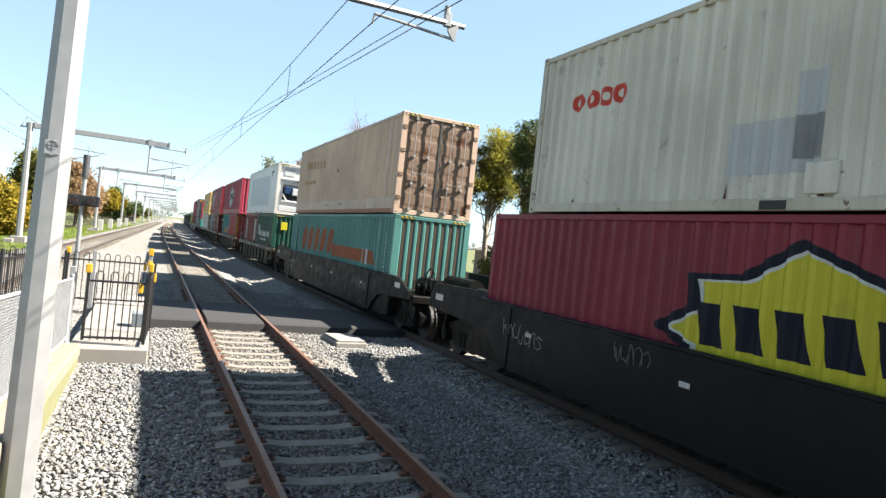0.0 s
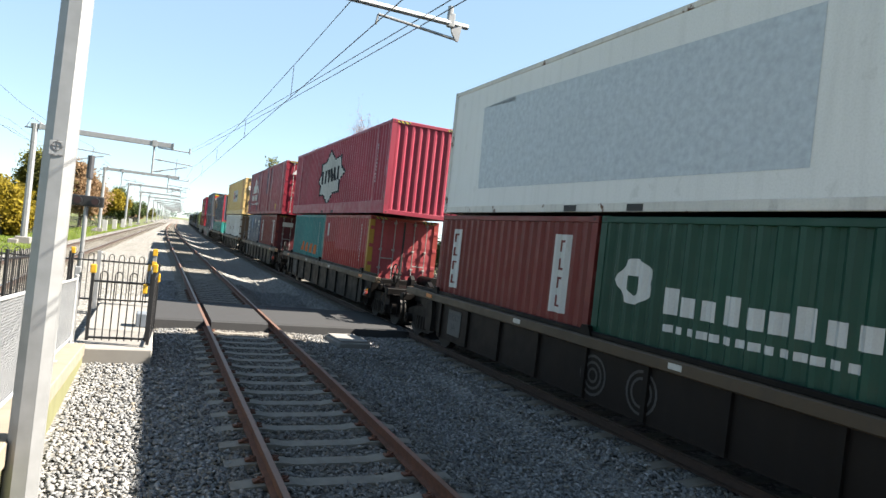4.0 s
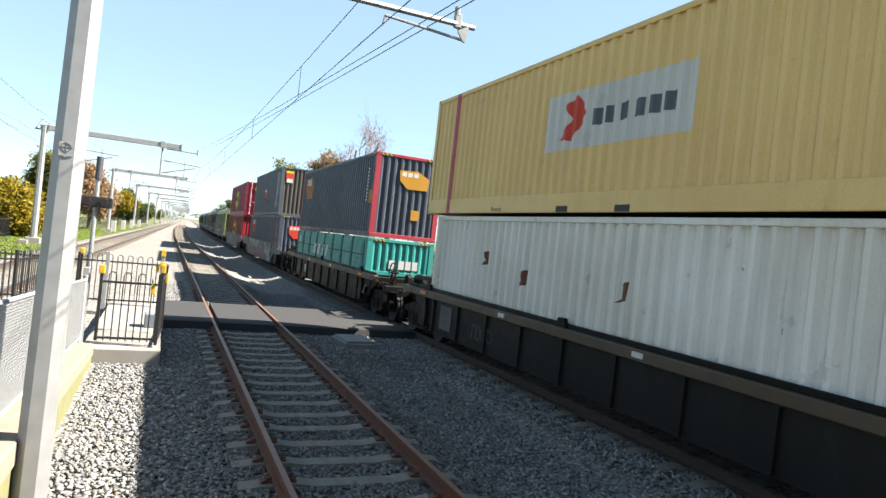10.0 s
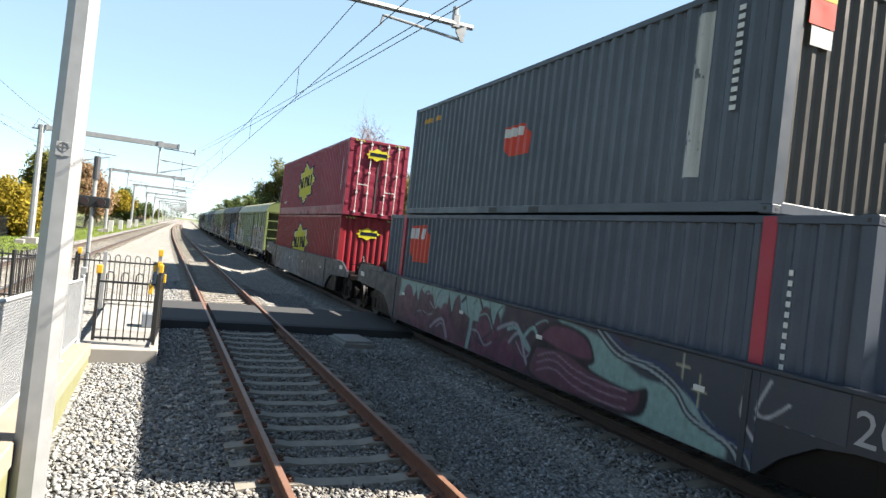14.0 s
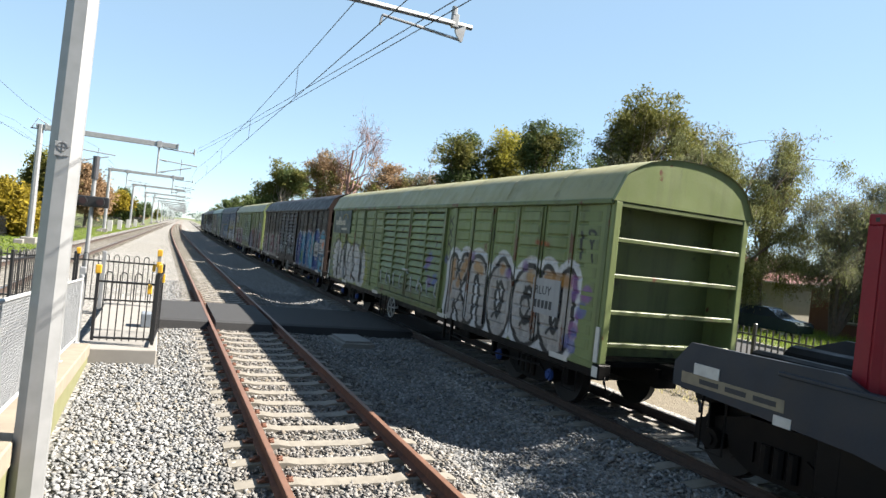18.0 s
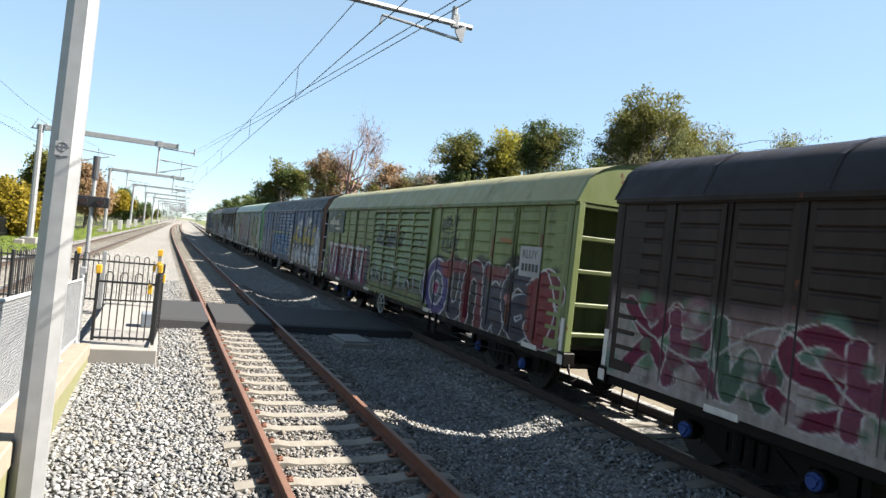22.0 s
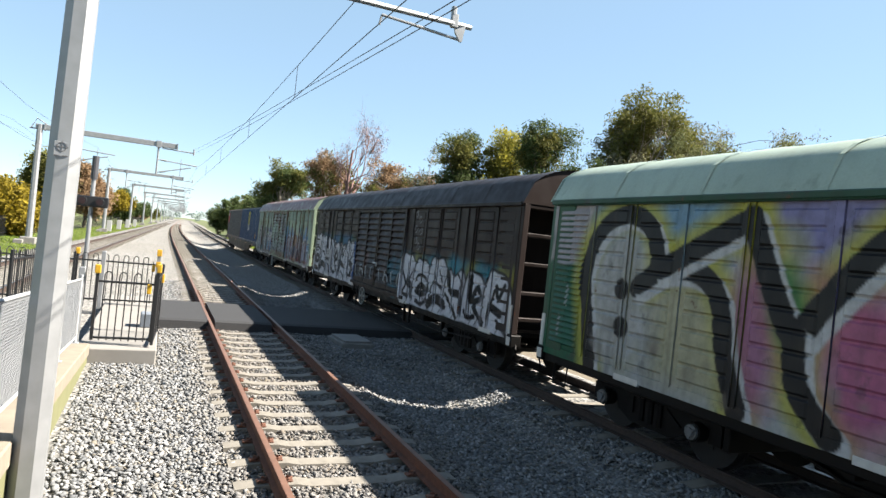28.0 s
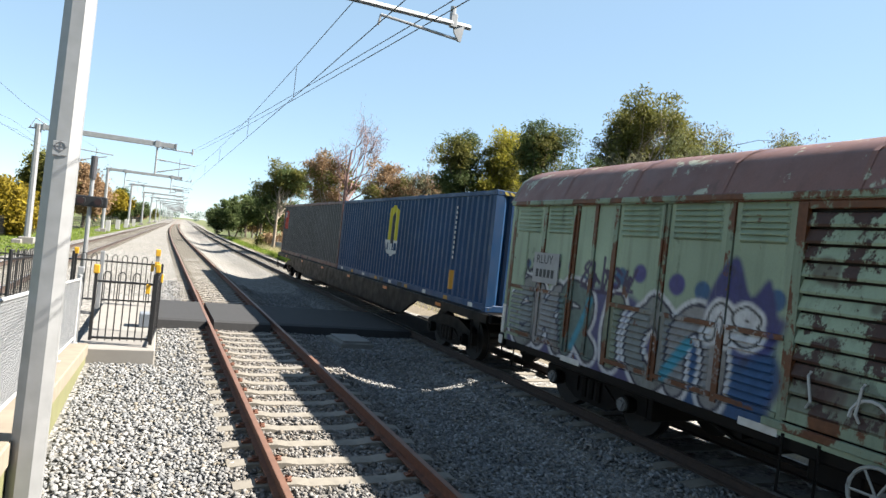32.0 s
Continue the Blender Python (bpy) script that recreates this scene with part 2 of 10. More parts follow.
# ---------- ground and ballast ----------
def strip(line, lo, hi, ys, z):
    """A sheet that follows a line from lo to hi metres beside it."""
    s = Shape()
    for a, b in zip(ys, ys[1:]):
        s.quad((line(a) + lo, a, z), (line(a) + hi, a, z), (line(b) + hi, b, z), (line(b) + lo, b, z))
    return s


land = Shape()
edge_x, edge_y = (-2500, 3.0, 3.4, 9.1, 9.5, 2500), (-600, 0.5, 0.9, 232, 234, 4000)          # a trench under the ballast
land.v = [(x, y, -0.9 if 1 < i < 4 and 1 < j < 4 else -0.42) for j, y in enumerate(edge_y) for i, x in enumerate(edge_x)]
land.f = [(j * 6 + i, j * 6 + i + 1, (j + 1) * 6 + i + 1, (j + 1) * 6 + i) for j in range(5) for i in range(5)]
solid("ground", land, LAND, "green and dry grass with bare soil", "ground", "structure")


def level(x, y):
    """Height of the ballast: between the sleepers, lower in the dips, falling off at the shoulders."""
    n, t, m = near_line(y), train_line(y), main_line(y)
    z = -0.235
    for c in (n, t, m):
        d = abs(x - c)
        z = max(z, -0.215 if d < 1.5 else -0.215 - (d - 1.5) * 0.12)
    mid, reach = (n + t) / 2, max(0.3, (t - n) / 2 - 1.45)
    ditch = max(0.0, 1 - ((x - mid) / reach) ** 2) * max(0.0, min(1.0, (14.6 - y) / 1.5 if y < 18 else (y - 21.8) / 1.5))
    z -= 0.25 * ditch ** 0.8
    edge = max(m - 2.2 - x, x - (t + 1.9))
    if edge > 0:
        z = -0.25 - edge * 0.35
    return z + 0.02 * noise.noise((x * 0.7, y * 0.7, 3.0))


def bed():
    s = Shape()
    xs = [-8.2 + 0.55 * i for i in range(36)] + [12.2]
    ys = [-14 + 1.0 * i for i in range(60)] + [46 + 6 * i for i in range(30)] + [226 + 60 * i for i in range(12)]
    n = len(xs)
    for y in ys:
        sh = near_line(y) - 2.2
        for x in xs:
            s.v.append((x + sh, y, (level(x + sh, y) if y < 240 else -0.25) - (0.022 if 2.5 < y < 29 and -0.9 < x < 7.3 else 0.0)))
    for j in range(len(ys) - 1):
        for i in range(n - 1):
            s.f.append((j * n + i, j * n + i + 1, (j + 1) * n + i + 1, (j + 1) * n + i))
    return s


solid("ballast", bed(), BED, "grey and beige crushed stone under three tracks", "ballast", "stuff", smooth=True)


def stones(x0, x1, y0, y1, count, size, seed, wild=0.014):
    """Loose stones: squashed, turned octahedra with cut corners, all in one mesh."""
    rng = np.random.default_rng(seed)
    p = np.column_stack((rng.uniform(x0, x1, count), y0 + (y1 - y0) * rng.random(count) ** 1.35))
    keep = np.ones(count, bool)
    d = np.abs(p[:, 0] - 2.2)
    keep &= ~((np.abs(d - 0.8) < 0.075))
    row = np.abs((p[:, 1] - 0.43 + 0.325) % 0.65 - 0.325)
    keep &= ~((d < 1.27) & (row < 0.115) & (rng.random(count) < 0.985))
    keep &= ~((p[:, 1] > 17.15) & (p[:, 1] < 21.3) & (p[:, 0] > 0.0))
    keep &= ~((p[:, 0] < 0.2) & (p[:, 1] > 12.95))
    keep &= ~((p[:, 0] < -0.86))
    keep &= ~((np.abs(p[:, 0] - 4.7) < 0.42) & (np.abs(p[:, 1] - 15.75) < 0.55))
    p = p[keep]
    n = len(p)
    z = np.array([level(x, y) for x, y in p])
    base = np.array([(1, 0, 0), (0, 1, 0), (-1, 0, 0), (0, -1, 0), (0, 0, 1), (0, 0, -1)], float)
    faces = np.array([(0, 1, 4), (1, 2, 4), (2, 3, 4), (3, 0, 4), (1, 0, 5), (2, 1, 5), (3, 2, 5), (0, 3, 5)])
    v = base[None] * (1 + rng.uniform(-0.35, 0.35, (n, 6, 1))) + rng.uniform(-0.28, 0.28, (n, 6, 3))
    v *= np.column_stack((rng.uniform(0.7, 1.3, n), rng.uniform(0.6, 1.0, n), rng.uniform(0.32, 0.6, n)))[:, None, :]
    yaw = rng.uniform(0, np.pi, n)
    q = np.column_stack((np.cos(yaw), rng.normal(0, 0.2, n), rng.normal(0, 0.2, n), np.sin(yaw)))
    q /= np.linalg.norm(q, axis=1)[:, None]
    w, a, b, c = q.T
    rot = np.stack([np.stack([1 - 2 * (b * b + c * c), 2 * (a * b - w * c), 2 * (a * c + w * b)], 1),
                    np.stack([2 * (a * b + w * c), 1 - 2 * (a * a + c * c), 2 * (b * c - w * a)], 1),
                    np.stack([2 * (a * c - w * b), 2 * (b * c + w * a), 1 - 2 * (a * a + b * b)], 1)], 1)
    v = np.einsum("nij,nkj->nki", rot, v) * (size * rng.uniform(0.6, 1.35, n))[:, None, None]
    v += np.column_stack((p, z + rng.uniform(-0.008, wild, n)))[:, None, :]
    f = (faces[None] + 6 * np.arange(n)[:, None, None]).reshape(-1, 3)
    me = bpy.data.meshes.new("stones")
    me.vertices.add(n * 6)
    me.vertices.foreach_set("co", v.reshape(-1))
    me.loops.add(len(f) * 3)
    me.loops.foreach_set("vertex_index", f.reshape(-1).astype(np.int32))
    me.polygons.add(len(f))
    me.polygons.foreach_set("loop_start", np.arange(0, len(f) * 3, 3, dtype=np.int32))
    me.update(calc_edges=True)
    me.materials.append(STONE)
    return me


# ---------- rails and sleepers ----------
def rail_profile():
    return [(-0.036, 0), (-0.036, -0.03), (-0.01, -0.045), (-0.01, -0.13), (-0.07, -0.145), (-0.07, -0.16),
            (0.07, -0.16), (0.07, -0.145), (0.01, -0.13), (0.01, -0.045), (0.036, -0.03), (0.036, 0)]


def rail(line, off, ys):
    s, prof = Shape(), rail_profile()
    k = len(prof)
    for y in ys:
        s.v += [(line(y) + off + px, y, pz) for px, pz in prof]
    for j in range(len(ys) - 1):
        for i in range(k):
            s.f.append((j * k + i, j * k + (i + 1) % k, (j + 1) * k + (i + 1) % k, (j + 1) * k + i))
    return s


def sleeper_shape():
    s = Shape()
    s.prism([(-1.25, -0.36), (-1.25, -0.2), (-0.95, -0.17), (-0.6, -0.17), (-0.45, -0.195), (0.45, -0.195), (0.6, -0.17), (0.95, -0.17),
             (1.25, -0.2), (1.25, -0.36)], "y", -0.11, 0.11)
    return s.mesh("sleeper", SLEEPER)


def clip_shape():
    s = Shape()
    s.box(-0.06, 0.06, -0.05, 0.05, -0.172, -0.145, 0.01)
    s.tube([(-0.05, -0.05, -0.15), (0.0, -0.06, -0.125), (0.05, 0.0, -0.13), (0.0, 0.05, -0.135)], 0.012, 5)
    return s.mesh("rail_clip", RUSTY)


RAIL_Y = [-14 + 2 * i for i in range(60)] + [106 + 10 * i for i in range(60)]
TRACKS = []


def track(line, gauge, label, head, first, last, pieces, web=RUSTY):
    t = thing("railway_track", label, "railway track", kind="structure")
    TRACKS.append(t)
    for side in (-1, 1):
        off = side * (gauge / 2 + 0.036)
        r = part("rail", rail(line, off, RAIL_Y), web, t, "rust-brown steel rail")
        top = Shape()
        for a, b in zip(RAIL_Y, RAIL_Y[1:]):
            top.quad((line(a) + off - 0.032, a, 0.003), (line(a) + off + 0.032, a, 0.003), (line(b) + off + 0.032, b, 0.003), (line(b) + off - 0.032, b, 0.003))
        part("rail_head", top, head, r)
    far = Shape()
    y = last
    while y < 260:
        x = line(y)
        far.box(x - 1.25, x + 1.25, y - 0.11, y + 0.11, -0.34, -0.19)
        y += 0.65
    if far.v:
        tagged(part("sleeper_row", far, SLEEPER, t), kind="stuff")
    return t


near_track = track(near_line, 1.6, "rusty rails on pale concrete sleepers, unused track", POLISHED, 0, 70, True)
freight_track = track(train_line, 1.435, "worn bright rails on concrete sleepers under the freight train", SHINY, 0, 70, True, RUST_DARK)
main_track = track(main_line, 1.6, "rails on concrete sleepers beside a grass strip", SHINY, 0, 70, True, RUST_DARK)

# ---------- crossing of dark asphalt across the tracks ----------
cross = thing("crossing", "dark asphalt maintenance crossing level with the rails", "crossing", kind="structure")
for a, b in ((0.1, 1.33), (1.5, 2.9), (3.07, 6.88), (7.05, 8.35), (8.55, 10.6)):
    s = Shape()
    s.prism([(17.2, -0.25), (17.25, -0.03), (17.42, 0.0), (21.1, 0.0), (21.25, -0.03), (21.3, -0.25)], "x", a, b)
    part("panel", s, ASPHALT, cross)
# ---------- the train ----------
def bogie(parent, y, wide=0.98, r=0.46, base=0.92, u=0.0):
    """A three-piece bogie: cast side frames, bolster, springs and two wheelsets."""
    b = part("bogie", bolster_mesh, None, parent, "grimy cast steel bogie", at=pose(0, y, 0))
    for side in (-1, 1):
        part("side_frame", frame_mesh, None, b, at=pose(side * wide, 0, 0))
    for k in (-1, 1):
        w = part("wheelset", wheel_mesh, None, b, at=pose(0, k * base, r))
        SPINS.append((w, u + y + k * base, (0, k * base, r), r))
        for side in (-1, 1):
            part("axle_box", cap_mesh, None, b, at=pose(side * (wide + 0.09), k * base, r))
    return b


def make_bogie_meshes():
    f = Shape()
    f.prism([(-1.28, 0.36), (-1.28, 0.62), (-1.02, 0.72), (-0.45, 0.86), (0.45, 0.86), (1.02, 0.72), (1.28, 0.62), (1.28, 0.36), (1.08, 0.36), (1.08, 0.56),
             (0.76, 0.56), (0.7, 0.36), (0.4, 0.22), (-0.4, 0.22), (-0.7, 0.36), (-0.76, 0.56), (-1.08, 0.56), (-1.08, 0.36)], "x", -0.07, 0.07)
    for k in (-0.18, 0.0, 0.18):
        f.tube([(-0.075, k, 0.3), (-0.075, k, 0.62)], 0.07, 8)
    f.prism([(-0.62, 0.42), (-0.34, 0.6), (-0.34, 0.36)], "x", -0.1, 0.1)
    f.prism([(0.62, 0.42), (0.34, 0.6), (0.34, 0.36)], "x", -0.1, 0.1)
    b = Shape()
    b.box(-0.95, 0.95, -0.2, 0.2, 0.5, 0.78, 0.04)
    b.box(-0.4, 0.4, -0.35, 0.35, 0.74, 0.9, 0.03)
    w = Shape()
    for side in (-1, 1):
        a = side * 0.7525
        w.tube([(a - 0.06, 0, 0), (a + 0.06, 0, 0)], 0.46, 28)
        w.tube([(a - side * 0.09, 0, 0), (a - side * 0.06, 0, 0)], 0.49, 28)
        for s in range(6):
            q = math.pi * s / 3
            w.box(a + side * 0.06, a + side * 0.075, 0.2 * math.cos(q) - 0.03, 0.2 * math.cos(q) + 0.03, 0.2 * math.sin(q) - 0.03, 0.2 * math.sin(q) + 0.03)
    w.tube([(-1.0, 0, 0), (1.0, 0, 0)], 0.08, 10)
    c = Shape()
    c.tube([(-0.1, 0, 0), (0.06, 0, 0)], 0.13, 14)
    c.tube([(-0.13, 0, 0), (0.13, 0, 0)], 0.07, 10)
    return f.mesh("side_frame", UNDER), b.mesh("bogie", UNDER), w.mesh("wheelset", WHEEL), c.mesh("axle_box", UNDER)


frame_mesh, bolster_mesh, wheel_mesh, cap_mesh = make_bogie_meshes()


def couple(w, y, d):
    """Knuckle coupler and brake hose at an end; d = -1 for the leading end."""
    s = Shape()
    s.box(-0.12, 0.12, y - 0.5 * d, y + 0.45 * d, 0.76, 0.98, 0.03)
    s.box(-0.17, 0.15, y + 0.4 * d, y + 0.62 * d, 0.72, 1.02, 0.05)
    part("coupler", s, UNDER, w)
    h = Shape()
    h.tube([(0.35, y, 0.85), (0.36, y + 0.25 * d, 0.7), (0.3, y + 0.45 * d, 0.45), (0.15, y + 0.6 * d, 0.4)], 0.025, 6)
    part("brake_hose", h, RUBBER, w)


def hand_wheel(w, x, y, z, r=0.3, mat=None):
    s = Shape()
    ring = [(x, y + r * math.cos(a), z + r * math.sin(a)) for a in [2 * math.pi * i / 20 for i in range(21)]]
    s.tube(ring, 0.02, 6, caps=False)
    for i in range(6):
        a = math.pi * i / 3
        s.tube([(x, y, z), (x, y + r * math.cos(a), z + r * math.sin(a))], 0.014, 5)
    s.tube([(x - 0.04, y, z), (x + 0.2, y, z)], 0.035, 8)
    return part("hand_brake_wheel", s, mat or UNDER, w)


# ----- containers -----
def profile(y, pitch=0.278, depth=0.052):
    """How deep the corrugated wall lies at y: flat crest, slope, flat trough, slope."""
    f = (y / pitch) % 1.0
    return depth * (0 if f < 0.26 else (f - 0.26) / 0.24 if f < 0.5 else 1 if f < 0.76 else (1 - f) / 0.24)


def breaks(a, b, pitch):
    out, i = [a], math.floor(a / pitch)
    while i * pitch < b:
        for f in (0, 0.26, 0.5, 0.76):
            y = (i + f) * pitch
            if a + 1e-4 < y < b - 1e-4:
                out.append(y)
        i += 1
    return out + [b]


def corrugated(a, b, z0, z1, pitch=0.278, depth=0.052):
    """A wall along y that faces -x, its crests at x = 0, two skins thick."""
    s = Shape()
    ys = breaks(a, b, pitch)
    for p, q in zip(ys, ys[1:]):
        dp, dq = profile(p, pitch, depth), profile(q - 1e-6, pitch, depth)
        s.quad((dp, p, z0), (dq, q, z0), (dq, q, z1), (dp, p, z1))
        s.quad((dp + 0.012, p, z0), (dp + 0.012, p, z1), (dq + 0.012, q, z1), (dq + 0.012, q, z0))
    return s


def decal(name, outline, mat, parent, x, pitch=0.278, depth=0.052, label="", lift=0.004, at=None):
    """A painted field with the given (y, z) outline that follows the corrugation."""
    bm = bmesh.new()
    bm.faces.new([bm.verts.new((0, y, z)) for y, z in outline])
    lo, hi = min(p[0] for p in outline), max(p[0] for p in outline)
    if depth:
        for y in breaks(lo, hi, pitch)[1:-1]:
            bmesh.ops.bisect_plane(bm, geom=bm.verts[:] + bm.edges[:] + bm.faces[:], plane_co=(0, y, 0), plane_no=(0, 1, 0))
    for v in bm.verts:
        v.co.x = x + (profile(v.co.y + 1e-5, pitch, depth) if depth else 0) - lift
    bmesh.ops.triangulate(bm, faces=bm.faces[:])
    me = bpy.data.meshes.new(name)
    bm.to_mesh(me)
    bm.free()
    me.materials.append(mat)
    return part(name, me, None, parent, label, at=at)


def bar(a, b, z0, z1, slant=0.0):
    return [(a, z0), (b, z0), (b + slant, z1), (a + slant, z1)]


HAZARD = None


def hazard_mat():
    k = Nodes("black and yellow hazard stripes", 0.5)
    x, y, z = k.xyz()
    f = k.math("FRACT", k.math("MULTIPLY", k.math("ADD", k.math("ADD", x, y), z), 7.0), 0)
    return k.done(k.mix(k.math("GREATER_THAN", f, 0.5), (0.02, 0.02, 0.02), (0.5, 0.38, 0.04)))


HAZARD = hazard_mat()
GASKET = RUBBER
RODS = plain("lock rod steel", (0.4, 0.38, 0.36), 0.5, 0.5, 0.2)


def doors(c, W, z0, z1, mat, rod, y=0.0):
    """Two leaves with pressed horizontal ribs, hinges, gaskets and four lock rods at the leading end."""
    for side in (-1, 1):
        d = Shape()
        a, b = (-W / 2 + 0.1, -0.015) if side < 0 else (0.015, W / 2 - 0.1)
        d.box(a, b, y + 0.03, y + 0.08, z0, z1, 0.01)
        leaf = part("door", d, mat, c)
        n = 5
        h = (z1 - z0 - 0.1) / n
        for i in range(n):
            q = z0 + 0.05 + i * h
            d = Shape()
            d.prism([(y + 0.03, q + 0.05), (y + 0.022, q + 0.12), (y + 0.022, q + h - 0.12), (y + 0.03, q + h - 0.05)], "x", a + 0.06, b - 0.06)
            part("pressed_rib", d, mat, leaf)
        for f in (0.3, 0.7):
            x = a + (b - a) * f
            r = Shape()
            r.tube([(x, y - 0.03, z0 - 0.06), (x, y - 0.03, z1 + 0.06)], 0.018, 6)
            for q in (z0, z0 + 0.75, (z0 + z1) / 2 + 0.2, z1 - 0.06):
                r.box(x - 0.045, x + 0.045, y - 0.055, y + 0.03, q - 0.035, q + 0.035, 0.008)
            part("lock_rod", r, rod, leaf)
            hd = Shape()
            hd.box(x - 0.02, x + 0.34 * (1 if f < 0.5 else -1), y - 0.06, y - 0.04, z0 + 0.95 - 0.1 * side, z0 + 0.99 - 0.1 * side, 0.005)
            part("handle", hd, rod, leaf)
        hx = a if side < 0 else b
        for q in (0.12, 0.37, 0.63, 0.88):
            hg = Shape()
            zz = z0 + (z1 - z0) * q
            hg.box(hx - 0.07, hx + 0.07, y - 0.015, y + 0.03, zz - 0.06, zz + 0.06, 0.01)
            part("hinge", hg, mat, leaf)
    g = Shape()
    g.box(-0.03, 0.03, y + 0.01, y + 0.05, z0, z1)
    part("door_seal", g, GASKET, c)


def container(name, label, u0, L, z, H, mat, wagon, W=2.438, end="corr", frame_mat=None, pitch=0.278, depth=0.052, rod=None,
              posts=(), post_mat=None, group="containers on the freight train", belly=0.0, end_mat=None, rail_mat=None):
    """A steel shipping container whose leading end lies u0 metres down the train; local y runs back from that end."""
    mid, half, _ = wagon
    c = thing(name, label, "shipping container", group=group)
    MOVES.append((c, mid, half, pose(0, u0 - mid, z)))
    fm, em = frame_mat or mat, end_mat or mat
    hw = W / 2
    for side in (-1, 1):
        wall = corrugated(0.12, L - 0.12, 0.16 + belly, H - 0.1, pitch, depth) if depth else Shape().box(0.0, 0.03, 0.1, L - 0.1, 0.16, H - 0.1)
        m = pose(-hw + 0.012, 0, 0) if side < 0 else pose(hw - 0.012, L, 0, 0, 0, 180)
        part("side_wall", wall, mat, c, at=m)
        r = Shape()
        r.box(side * hw, side * (hw - 0.06), 0.15, L - 0.15, H - 0.11, H - 0.012, 0.01)
        part("top_rail", r, rail_mat or fm, c)
        r = Shape()
        r.box(side * hw, side * (hw - 0.05), 0.15, L - 0.15, 0.02, 0.165 + belly, 0.01)
        rail_ob = part("bottom_rail", r, rail_mat or fm, c)
        for q in ((L / 2 - 1.0, L / 2 + 0.65) if L < 14 else (L / 2 - 1.0, L / 2 + 0.65)):
            s = Shape()
            s.box(side * (hw + 0.003), side * (hw - 0.1), q, q + 0.36, 0.03, 0.14)
            part("fork_pocket", s, RUBBER, rail_ob)
        for y in (0.0, L):
            e = 1 if y == 0 else -1
            s = Shape()
            s.prism([(side * hw, y), (side * (hw - 0.17), y), (side * (hw - 0.17), y + e * 0.07), (side * (hw - 0.06), y + e * 0.15), (side * hw, y + e * 0.15)], "z", 0.12, H - 0.12)
            part("corner_post", s, fm, c)
            for zz in (0.0, H - 0.118):
                s = Shape()
                s.box(side * (hw + 0.004), side * (hw - 0.16), y - e * 0.004, y + e * 0.178, zz, zz + 0.118, 0.012)
                cast = part("corner_casting", s, fm, c)
                s = Shape()
                s.box(side * (hw + 0.006), side * (hw - 0.05), y + e * 0.06, y + e * 0.12, zz + 0.03, zz + 0.09, 0.01)
                s.box(side * (hw - 0.05), side * (hw - 0.11), y - e * 0.006, y + e * 0.05, zz + 0.03, zz + 0.09, 0.01)
                part("opening", s, RUBBER, cast)
        for p in posts:
            s = Shape()
            s.box(side * (hw + 0.004), side * (hw - 0.05), p - 0.1, p + 0.1, 0.02, H - 0.02, 0.01)
            part("stacking_post", s, post_mat or fm, c)
    s = Shape()
    n = int(L / 0.4)
    s.box(-hw + 0.03, hw - 0.03, 0.1, L - 0.1, H - 0.05, H - 0.025)
    for i in range(n):
        y = 0.25 + i * (L - 0.5) / n
        s.box(-hw + 0.12, hw - 0.12, y, y + 0.2, H - 0.026, H - 0.008)
    part("roof", s, mat, c)
    s = Shape()
    s.box(-hw + 0.04, hw - 0.04, 0.1, L - 0.1, 0.05, 0.14)
    part("floor", s, UNDER, c)
    for y, e in ((0.0, 1), (L, -1)):
        for q, h in ((H - 0.115, 0.105), (0.01, 0.14)):
            s = Shape()
            s.box(-hw + 0.15, hw - 0.15, y, y + e * 0.08, q, q + h, 0.01)
            part("cross_rail", s, fm, c)
    w = corrugated(-hw + 0.15, hw - 0.15, 0.14, H - 0.11, 0.25, 0.045)
    part("end_wall", w, mat, c, at=pose(0, L - 0.012, 0, 0, 0, -90))
    if end == "corr":
        part("end_wall", w, em, c, at=pose(0, 0.014, 0, 0, 0, 90))
    elif end == "doors":
        doors(c, W, 0.16, H - 0.12, em, rod or RODS)
    top = Shape()
    for side in (-1, 1):
        top.box(side * (hw - 0.18), side * (hw - 0.6), -0.004, 0.02, H - 0.1, H - 0.03)
    part("hazard_stripe", top, HAZARD, c)
    return c


# ----- wagons -----
def ladder_step(w, x, y, z0=0.35, z1=1.0, wide=0.36):
    s = Shape()
    s.tube([(x, y, z1), (x, y, z0), (x, y + wide, z0), (x, y + wide, z1)], 0.016, 6)
    return part("step", s, UNDER, w)


